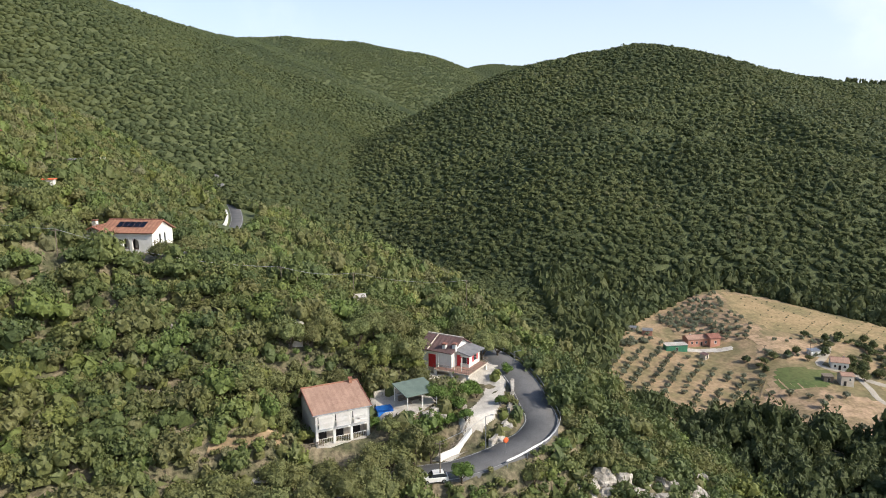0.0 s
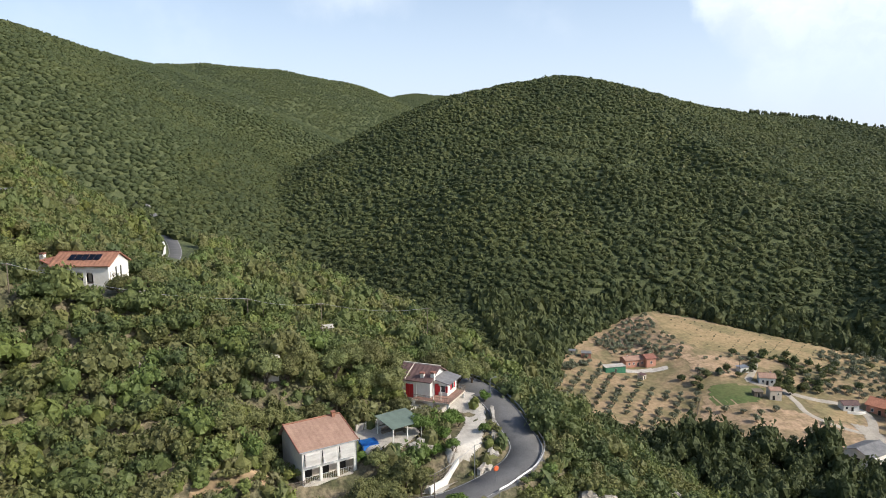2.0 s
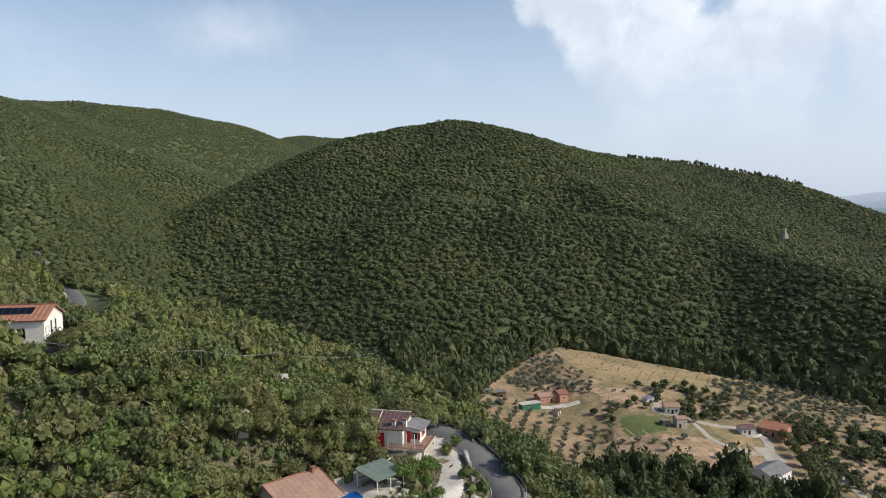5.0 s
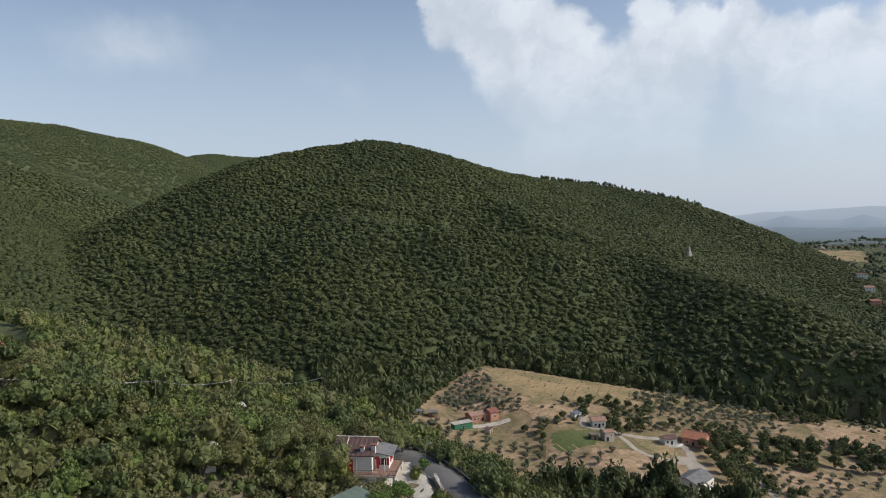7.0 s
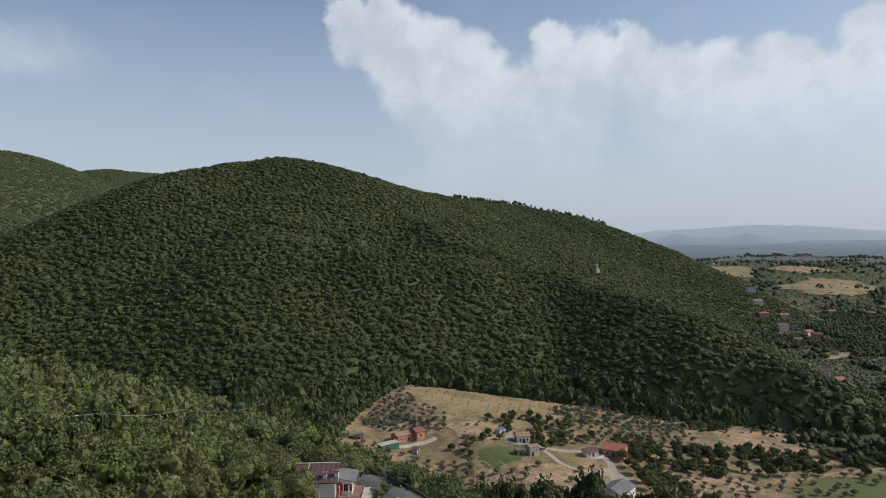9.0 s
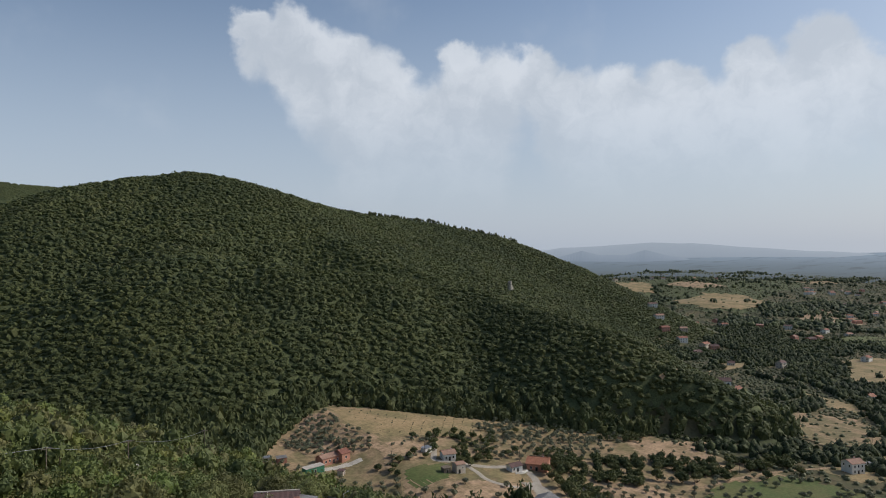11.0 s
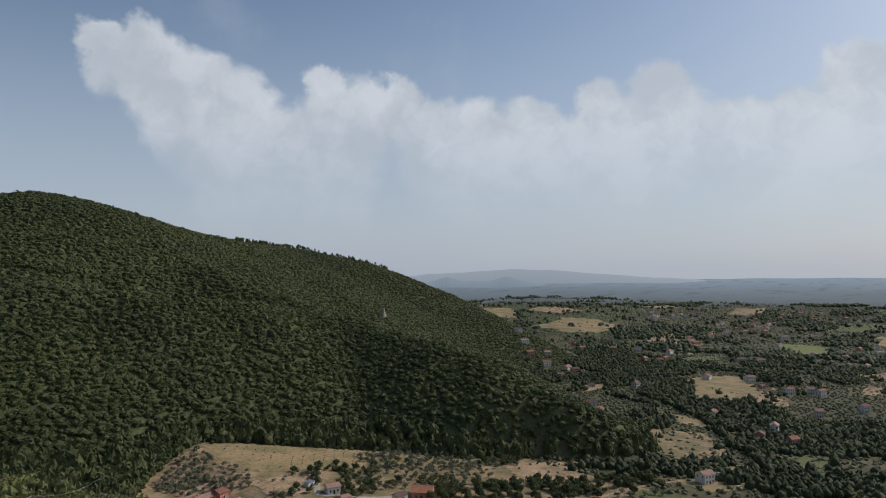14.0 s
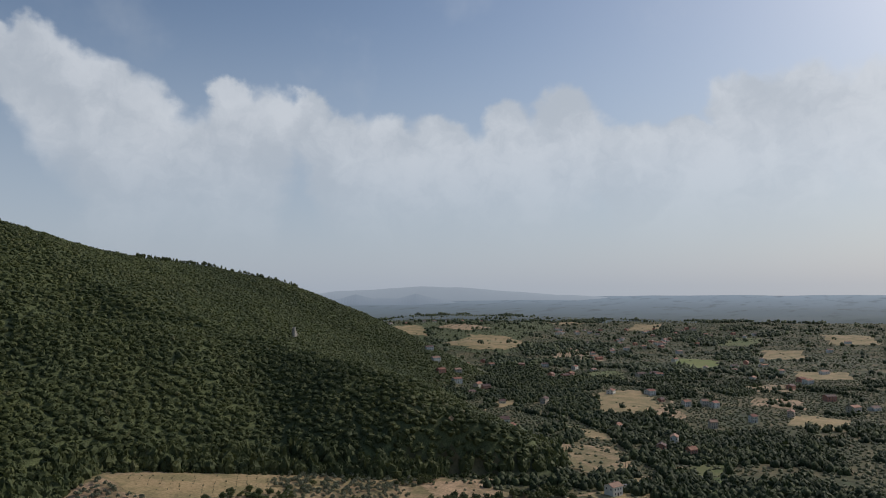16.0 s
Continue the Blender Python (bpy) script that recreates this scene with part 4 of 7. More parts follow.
# dark woods and the valley of the stream between the fields
PLAIN_WOODS = [
    [(972, 654), (1427, 812), (1368, 687), (944, 463), (859, 373), (740, 321), (671, 331), (804, 440), (881, 531)],
    [(708, 347), (710, 298), (730, 253), (710, 216), (644, 190), (597, 214), (600, 259), (642, 313)],
    [(1683, 965), (1662, 824), (1931, 847), (1867, 697), (1651, 609), (1562, 694), (1446, 751)],
    [(1407, 482), (1445, 381), (1151, 311), (1041, 359)],
    [(571, 181), (628, 158), (537, 140), (513, 159)]]
for poly, mat, label in PLAIN_FIELDS_A + PLAIN_FIELDS_B:
    size = max(p[0] for p in poly) - min(p[0] for p in poly)
    drape("field", poly, max(6, size / 16), 0.6 if size < 150 else 1.2, mat, label, "field")

# ---- building helpers ----
def part(name, bm, mat, parent, label=""):
    me = bpy.data.meshes.new(name)
    bmesh.ops.recalc_face_normals(bm, faces=bm.faces)
    bm.to_mesh(me)
    bm.free()
    me.materials.append(mat)
    ob = new(name, me)
    ob.parent = parent
    return tagged(ob, label)


def thing(name, x, y, z, turn, label, category, group=""):
    ob = new(name)
    ob.matrix_world = pose(x, y, z, 0, 0, turn)
    return tagged(ob, label, category, group)


def box(bm, x0, x1, y0, y1, z0, z1):
    v = [bm.verts.new((x, y, z)) for z in (z0, z1) for x, y in ((x0, y0), (x1, y0), (x1, y1), (x0, y1))]
    for f in ((0, 1, 2, 3), (4, 5, 6, 7), (0, 1, 5, 4), (1, 2, 6, 5), (2, 3, 7, 6), (3, 0, 4, 7)):
        bm.faces.new([v[i] for i in f])
    return bm


def B(*dims):
    bm = bmesh.new()
    for d in dims:
        box(bm, *d)
    return bm


def prism(bm, outline, axis, a, b):
    """An outline (u, z) drawn out along x or y from a to b."""
    put = (lambda u, z, t: (t, u, z)) if axis == "x" else (lambda u, z, t: (u, t, z))
    lo = [bm.verts.new(put(u, z, a)) for u, z in outline]
    hi = [bm.verts.new(put(u, z, b)) for u, z in outline]
    bm.faces.new(lo)
    bm.faces.new(hi[::-1])
    n = len(outline)
    for i in range(n):
        bm.faces.new((lo[i], lo[(i + 1) % n], hi[(i + 1) % n], hi[i]))
    return bm


def roof_plane(bm, p0, p1, q0, q1, thick=0.16, ribs=0.45, wave=0.05):
    """A sloping slab from the eave p0-p1 up to the ridge q0-q1, its top in tile courses that run down the slope."""
    p0, p1, q0, q1 = map(Vector, (p0, p1, q0, q1))
    n = max(4, 2 * int((p1 - p0).length / ribs / 2))
    up = (p1 - p0).cross(q0 - p0).normalized()
    if up.z < 0:
        up = -up
    rows = []
    for i in range(n + 1):
        f = i / n
        h = up * (wave * (i % 2))
        e, r = p0.lerp(p1, f), q0.lerp(q1, f)
        rows.append([bm.verts.new(c) for c in (e + h, r + h, r - up * thick, e - up * thick)])
    for a, b in zip(rows[:-1], rows[1:]):
        for k in range(4):
            bm.faces.new((a[k], b[k], b[(k + 1) % 4], a[(k + 1) % 4]))
    bm.faces.new(rows[0])
    bm.faces.new(rows[-1][::-1])


def on_side(side, w, d):
    """Axes of a wall: a function from (u along it, z, out of it) to the house's x, y, z."""
    return {"f": lambda u, z, o: (u, -d / 2 - o, z), "b": lambda u, z, o: (-u, d / 2 + o, z),
            "l": lambda u, z, o: (-w / 2 - o, -u, z), "r": lambda u, z, o: (w / 2 + o, u, z)}[side]


def wall_box(bm, fn, u0, u1, z0, z1, o0, o1):
    a, b = fn(u0, z0, o0), fn(u1, z1, o1)
    box(bm, min(a[0], b[0]), max(a[0], b[0]), min(a[1], b[1]), max(a[1], b[1]), z0, z1)


def add_window(parent, fn, u, z, w, h, shutters=None, frame_mat=None, pane_mat=None):
    """A window: surround, sill and dark pane, with open or closed shutters."""
    t = min(0.09, w * 0.12)
    bm = bmesh.new()
    for a in ((u - w / 2 - t, u - w / 2, z - t, z + h + t), (u + w / 2, u + w / 2 + t, z - t, z + h + t), (u - w / 2, u + w / 2, z + h, z + h + t), (u - w / 2, u + w / 2, z - t, z)):
        wall_box(bm, fn, *a, -0.02, 0.05)
    win = part("window", bm, frame_mat or M_PLASTER, parent)
    bm = bmesh.new()
    wall_box(bm, fn, u - w / 2, u + w / 2, z, z + h, -0.02, 0.012)
    part("pane", bm, pane_mat or M_GLASS, win)
    bm = bmesh.new()
    wall_box(bm, fn, u - w / 2 - 0.14, u + w / 2 + 0.14, z - t - 0.07, z - t, -0.02, 0.14)
    part("sill", bm, M_CONCRETE, win)
    if shutters:
        for s in (-1, 1):
            bm = bmesh.new()
            a = u + s * w / 4 if w > 1.5 else u + s * (w * 0.75 + t)
            wall_box(bm, fn, a - w / 4 + 0.015, a + w / 4 - 0.015, z, z + h, 0.052, 0.10)
            part("shutter", bm, shutters, win)
    return win


def add_door(parent, fn, u, w, h, mat, z=0.0):
    bm = bmesh.new()
    wall_box(bm, fn, u - w / 2, u + w / 2, z, z + h, -0.02, 0.05)
    door = part("door", bm, mat, parent)
    bm = bmesh.new()
    for a in ((u - w / 2 - 0.09, u - w / 2, z, z + h + 0.09), (u + w / 2, u + w / 2 + 0.09, z, z + h + 0.09), (u - w / 2, u + w / 2, z + h, z + h + 0.09)):
        wall_box(bm, fn, *a, -0.02, 0.09)
    part("door_frame", bm, M_CONCRETE, door)
    return door


def add_chimney(parent, x, y, z0, z1, mat=None, s=0.35):
    ch = part("chimney", B((x - s, x + s, y - s, y + s, z0, z1)), mat or M_PLASTER, parent)
    part("chimney_cap", B((x - s - 0.12, x + s + 0.12, y - s - 0.12, y + s + 0.12, z1 + 0.2, z1 + 0.32), (x - s, x - s + 0.14, y - s, y + s, z1, z1 + 0.2), (x + s - 0.14, x + s, y - s, y + s, z1, z1 + 0.2)), M_TILE, ch)


def house(name, x, y, turn, w, d, h, rise, wall, roof, label, windows=(), doors=(), chimneys=(), overhang=0.5, ridge_y=0.0, z=None, category="house", sunk=1.2, ribs=0.5, shutters=None, group="", hip=0.0):
    """A gabled house: the ridge along its own x at ridge_y; front at -y."""
    if z is None:
        z = ground_at(x, y) + 0.05
    ob = thing(name, x, y, z, turn, label, category, group)
    bm = bmesh.new()
    zr = lambda yy: h + rise * (1 - abs(yy - ridge_y) / (d / 2 + ridge_y if yy < ridge_y else d / 2 - ridge_y))
    if hip:
        box(bm, -w / 2, w / 2, -d / 2, d / 2, -sunk, h)
    else:
        prism(bm, [(-d / 2, -sunk), (d / 2, -sunk), (d / 2, h), (ridge_y, h + rise), (-d / 2, h)], "x", -w / 2, w / 2)
    part("wall", bm, wall, ob)
    o = overhang
    for s, yy in ((-1, -d / 2), (1, d / 2)):
        bm = bmesh.new()
        run = abs(yy - ridge_y)
        drop = rise / run * o
        a, b = (-w / 2 - o, w / 2 + o)
        roof_plane(bm, (a, yy + s * o, h - drop + 0.17), (b, yy + s * o, h - drop + 0.17), (a + hip, ridge_y, h + rise + 0.17), (b - hip, ridge_y, h + rise + 0.17), 0.16, ribs)
        part("roof", bm, roof, ob)
    if hip:
        for s in (-1, 1):
            bm = bmesh.new()
            e = s * (w / 2 + o)
            yo = d / 2 + o
            drop = rise / (d / 2) * o
            roof_plane(bm, (e, -yo, h - drop + 0.17), (e, yo, h - drop + 0.17), (e - s * hip, ridge_y - 0.05, h + rise + 0.17), (e - s * hip, ridge_y + 0.05, h + rise + 0.17), 0.16, ribs)
            part("roof", bm, roof, ob)
    else:
        part("ridge_cap", B((-w / 2 - o, w / 2 + o, ridge_y - 0.16, ridge_y + 0.16, h + rise + 0.14, h + rise + 0.27)), roof, ob)
    for side, u, zz, ww, hh in windows:
        add_window(ob, on_side(side, w, d), u, zz, ww, hh, shutters)
    for side, u, ww, hh, mat in doors:
        add_door(ob, on_side(side, w, d), u, ww, hh, mat)
    for cx, cy in chimneys:
        add_chimney(ob, cx, cy, zr(cy) - 0.3, zr(cy) + 1.0)
    return ob


def post(parent, name, x, y, z0, z1, r, mat, label=""):
    bm = bmesh.new()
    bmesh.ops.create_cone(bm, cap_ends=True, segments=8, radius1=r, radius2=r * 0.85, depth=z1 - z0, matrix=Matrix.Translation((x, y, (z0 + z1) / 2)))
    return part(name, bm, mat, parent, label)


def bar(bm, a, b, r=0.03, sides=4):
    a, b = Vector(a), Vector(b)
    m = Matrix.Translation((a + b) / 2) @ (b - a).to_track_quat("Z", "Y").to_matrix().to_4x4()
    bmesh.ops.create_cone(bm, cap_ends=True, segments=sides, radius1=r, radius2=r, depth=(b - a).length, matrix=m)

# ---- the house with the loggia, above the bend ----
def loggia_house():
    """Two storeys, open below and closed by white blinds above; local front is -y, floor at 0."""
    ob = thing("house", -17.6, 103.7, 62.55, 25, "terracotta roofed house with white roller blinds on its loggia", "house")
    w, dep, h = 8.5, 8.8, 5.0
    ridge_y = 2.6
    # side and back walls, and the wall behind the loggia
    for name, dims in (("wall", (-w / 2, -w / 2 + 0.3, -dep / 2, dep / 2, -2.5, h)), ("wall", (w / 2 - 0.3, w / 2, -dep / 2, dep / 2, -2.5, h)), ("wall", (-w / 2 + 0.3, w / 2 - 0.3, dep / 2 - 0.3, dep / 2, -2.5, h)),
                       ("wall", (-w / 2 + 0.3, w / 2 - 0.3, -dep / 2 + 2.0, -dep / 2 + 2.3, -1.0, h))):
        part(name, B(dims), M_CREAM if name == "wall" else M_PLASTER, ob)
    for s in (-1, 1):
        bm = bmesh.new()
        x0 = s * (w / 2 - 0.3) if s > 0 else -w / 2
        prism(bm, [(-dep / 2, h), (dep / 2, h), (ridge_y, h + 1.75)], "x", x0, x0 + 0.3)
        part("gable", bm, M_CREAM, ob)
    part("floor_slab", B((-w / 2 + 0.3, w / 2 - 0.3, -dep / 2 + 0.02, -dep / 2 + 2.0, 2.35, 2.6)), M_PLASTER, ob)
    part("floor_slab", B((-w / 2, w / 2, -dep / 2 - 0.3, -dep / 2 + 2.0, -2.0, 0.02)), M_CONCRETE, ob)
    part("beam", B((-w / 2, w / 2, -dep / 2, -dep / 2 + 0.28, 4.62, h)), M_PLASTER, ob)
    part("parapet", B((-w / 2 + 0.3, w / 2 - 0.3, -dep / 2 - 0.02, -dep / 2 + 0.12, 2.2, 2.78)), M_PLASTER, ob, "white plastered parapet band")
    for k in range(4):
        x = -w / 2 + 0.16 + k * (w - 0.32) / 3
        part("pillar", B((x - 0.19, x + 0.19, -dep / 2 - 0.04, -dep / 2 + 0.32, -0.8, 4.64)), M_PLASTER, ob)
    for k in range(3):
        x0 = -w / 2 + 0.42 + k * (w - 0.32) / 3
        x1 = x0 + (w - 0.32) / 3 - 0.5
        bm = bmesh.new()
        n = 7
        rows = [[bm.verts.new((x, -dep / 2 - 0.18 - 0.34 * (i / n) - 0.02 * math.sin(i * 1.9 + k), 4.72 - i * 1.92 / n)) for x in (x0, (x0 + x1) / 2, x1)] for i in range(n + 1)]
        for a, b in zip(rows[:-1], rows[1:]):
            for j in range(2):
                bm.faces.new((a[j], a[j + 1], b[j + 1], b[j]))
        bmesh.ops.solidify(bm, geom=bm.faces[:], thickness=0.02)
        blind = part("blind", bm, M_CLOTH, ob, "white cloth roller blind, drawn down")
        bm = bmesh.new()
        bar(bm, (x0, -dep / 2 - 0.53, 2.78), (x1, -dep / 2 - 0.53, 2.78), 0.035)
        part("blind_bar", bm, M_METAL, blind)
        rail = bmesh.new()
        bar(rail, (x0 - 0.1, -dep / 2 + 0.1, 1.0), (x1 + 0.1, -dep / 2 + 0.1, 1.0), 0.03)
        for q in range(9):
            xx = x0 + (x1 - x0) * q / 8
            bar(rail, (xx, -dep / 2 + 0.1, 0.02), (xx, -dep / 2 + 0.1, 1.0), 0.02)
        part("railing", rail, M_PLASTER, ob, "white metal railing")
        add_door(ob, lambda u, z, o: (u, -dep / 2 + 2.0 - o, z), (x0 + x1) / 2, 1.2, 2.1, M_DARK)
        bm = bmesh.new()
        add_window(ob, lambda u, z, o: (u, -dep / 2 + 2.0 - o, z), (x0 + x1) / 2, 2.7, 1.4, 1.6)
        bm.free()
    o = 0.45
    slope = 1.75 / (ridge_y + dep / 2)
    for yy, s in ((-dep / 2, -1), (dep / 2, 1)):
        bm = bmesh.new()
        sl = 1.75 / abs(yy - ridge_y)
        e = 0.2 if s < 0 else o
        roof_plane(bm, (-w / 2 - o, yy + s * e, h - sl * e + 0.17), (w / 2 + o, yy + s * e, h - sl * e + 0.17), (-w / 2 - o, ridge_y, h + 1.92), (w / 2 + o, ridge_y, h + 1.92), 0.18, 0.42, 0.03)
        part("roof", bm, M_TILE_PALE, ob, "faded terracotta tiles")
    part("ridge_cap", B((-w / 2 - o, w / 2 + o, ridge_y - 0.17, ridge_y + 0.17, h + 1.86, h + 2.02)), M_TILE, ob)
    for x in (-w / 2 - o - 0.02, w / 2 + o - 0.10):
        bm = bmesh.new()
        z0, z1 = h - slope * 0.2 + 0.17, h + 1.92
        vs = [bm.verts.new(p) for p in ((x, -dep / 2 - 0.2, z0 - 0.05), (x + 0.12, -dep / 2 - 0.2, z0 - 0.05), (x + 0.12, ridge_y, z1 - 0.05), (x, ridge_y, z1 - 0.05),
                                        (x, -dep / 2 - 0.2, z0 + 0.12), (x + 0.12, -dep / 2 - 0.2, z0 + 0.12), (x + 0.12, ridge_y, z1 + 0.12), (x, ridge_y, z1 + 0.12))]
        for f in ((0, 1, 2, 3), (4, 5, 6, 7), (0, 1, 5, 4), (1, 2, 6, 5), (2, 3, 7, 6), (3, 0, 4, 7)):
            bm.faces.new([vs[i] for i in f])
        part("verge", bm, M_TILE, ob)
    bm = bmesh.new()
    bar(bm, (-w / 2 - o, -dep / 2 - 0.26, h + 0.04), (w / 2 + o, -dep / 2 - 0.26, h + 0.04), 0.08, 8)
    part("gutter", bm, M_METAL, ob)
    for x in (-w / 2 - 0.05, w / 2 + 0.05):
        bm = bmesh.new()
        bar(bm, (x, -dep / 2 - 0.12, -0.5), (x, -dep / 2 - 0.12, h - 0.1), 0.05, 6)
        part("downpipe", bm, M_METAL, ob)
    add_chimney(ob, w / 2 - 0.9, ridge_y - 0.5, h + 1.3, h + 2.35, M_TILE, 0.24)


def villa():
    """The white house with red shutters: two storeys, a brown tiled roof, a lower wing and a wrapping balcony."""
    ob = thing("house", 0.2, 125.0, 65.4, -30, "white villa with red shutters and a brown tiled roof", "house")
    w, d, h, rise = 6.4, 6.6, 4.4, 1.6
    bm = bmesh.new()
    prism(bm, [(-d / 2, -2.2), (d / 2, -2.2), (d / 2, h), (0.4, h + rise), (-d / 2, h)], "x", -w / 2, w / 2)
    part("wall", bm, M_PLASTER, ob)
    # the wing on the valley side, set lower
    part("wall", B((w / 2, w / 2 + 2.6, -1.4, d / 2 - 0.4, -2.2, 3.9)), M_PLASTER, ob)
    for yy, s in ((-d / 2, -1), (d / 2, 1)):
        bm = bmesh.new()
        sl = rise / abs(yy - 0.4)
        roof_plane(bm, (-w / 2 - 0.7, yy + s * 0.7, h - sl * 0.7 + 0.18), (w / 2 + 0.5, yy + s * 0.7, h - sl * 0.7 + 0.18), (-w / 2 - 0.7, 0.4, h + rise + 0.18), (w / 2 + 0.5, 0.4, h + rise + 0.18), 0.18, 0.4, 0.05)
        part("roof", bm, M_TILE_BROWN, ob, "dark brown roof tiles")
    bm = bmesh.new()
    roof_plane(bm, (w / 2 + 3.4, -2.2, 3.75), (w / 2 + 3.4, d / 2 + 0.2, 3.75), (w / 2 - 0.1, -2.2, 4.45), (w / 2 - 0.1, d / 2 + 0.2, 4.45), 0.14, 0.6, 0.03)
    part("roof", bm, M_GREYROOF, ob, "grey sheet roof of the wing")
    part("ridge_cap", B((-w / 2 - 0.7, w / 2 + 0.5, 0.24, 0.56, h + rise + 0.15, h + rise + 0.29)), M_CREAM, ob)
    bm = bmesh.new()
    bar(bm, (-1.6, -d / 2 - 0.6, h + 0.05), (-1.6, 0.4, h + rise + 0.22), 0.10, 6)
    part("hip_cap", bm, M_CREAM, ob)
    add_chimney(ob, 1.5, -d / 2 + 0.5, h - 0.1, h + 1.0, M_PLASTER, 0.33)
    add_chimney(ob, 3.4, -d / 2 + 0.9, h - 0.1, h + 1.15, M_PLASTER, 0.33)
    part("cornice", B((-w / 2 - 0.08, w / 2 + 0.08, -d / 2 - 0.08, -d / 2 + 0.02, h - 0.32, h - 0.08)), M_PLASTER, ob)
    f = on_side("f", w, d)
    add_window(ob, f, -0.9, 0.9, 1.55, 2.5, M_RED)
    add_window(ob, on_side("l", w, d), 0.5, 1.4, 1.1, 1.4, M_RED)
    g = lambda u, z, o: (u, -1.4 - o, z)
    add_door(ob, g, w / 2 + 0.5, 0.7, 2.1, M_RED, 1.25)
    add_window(ob, g, w / 2 + 1.7, 1.9, 0.9, 1.2, M_RED)
    add_door(ob, g, w / 2 + 1.3, 0.9, 1.9, M_RED, -1.1)
    r = lambda u, z, o: (w / 2 + 2.6 + o, u, z)
    add_window(ob, r, 0.9, 2.0, 1.0, 1.3, M_RED)
    # balcony
    x0, x1, y0, y1 = 0.3, w / 2 + 4.4, -d / 2 - 1.6, 2.8
    part("balcony", B((x0, w / 2, y0, -d / 2, 0.95, 1.2), (w / 2, x1, y0, -1.42, 0.95, 1.2), (w / 2 + 2.62, x1, -1.42, y1, 0.95, 1.2)), M_CREAM, ob, "balcony slab with a terracotta floor")
    part("balcony_floor", B((x0 + 0.1, w / 2, y0 + 0.1, -d / 2 - 0.02, 1.204, 1.23), (w / 2, x1 - 0.1, y0 + 0.1, -1.44, 1.204, 1.23), (w / 2 + 2.64, x1 - 0.1, -1.44, y1 - 0.1, 1.204, 1.23)), M_TILE_PALE, ob, "terracotta tiles")
    bm = bmesh.new()
    runs = (((x0, y0), (x1, y0)), ((x1, y0), (x1, y1)), ((x1, y1), (w / 2 + 2.7, y1)))
    for a, b in runs:
        n = int(math.hypot(b[0] - a[0], b[1] - a[1]) / 0.45)
        for z in (1.45, 2.15):
            bar(bm, (*a, z), (*b, z), 0.04)
        for k in range(n + 1):
            p = (a[0] + (b[0] - a[0]) * k / n, a[1] + (b[1] - a[1]) * k / n)
            bar(bm, (*p, 1.2), (*p, 2.15), 0.025)
    part("railing", bm, M_WOODPOST, ob, "dark balcony railing")
    for px, py in ((x0 + 0.3, y0 + 0.2), (w / 2 + 0.8, y0 + 0.2), (x1 - 0.3, y0 + 0.2), (x1 - 0.3, y1 - 0.4)):
        part("pillar", B((px - 0.2, px + 0.2, py - 0.2, py + 0.2, -2.0, 0.95)), M_PLASTER, ob)
    for px in (x0 + 0.3, w / 2 + 0.8, w / 2 + 2.3):
        bm = bmesh.new()
        bar(bm, (px, y0 + 1.2, 1.2), (px, y0 + 1.2, 3.7), 0.07, 6)
        part("porch_post", bm, M_PLASTER, ob)
    # outside stair to the yard
    st = bmesh.new()
    for k in range(8):
        box(st, -3.4, -2.0, -d / 2 - 0.3 - 0.3 * (k + 1), -d / 2 - 0.3 * k - 0.02, -2.2, 0.9 - 0.25 * k)
    part("stair", st, M_CONCRETE, ob, "pale concrete outside stair")


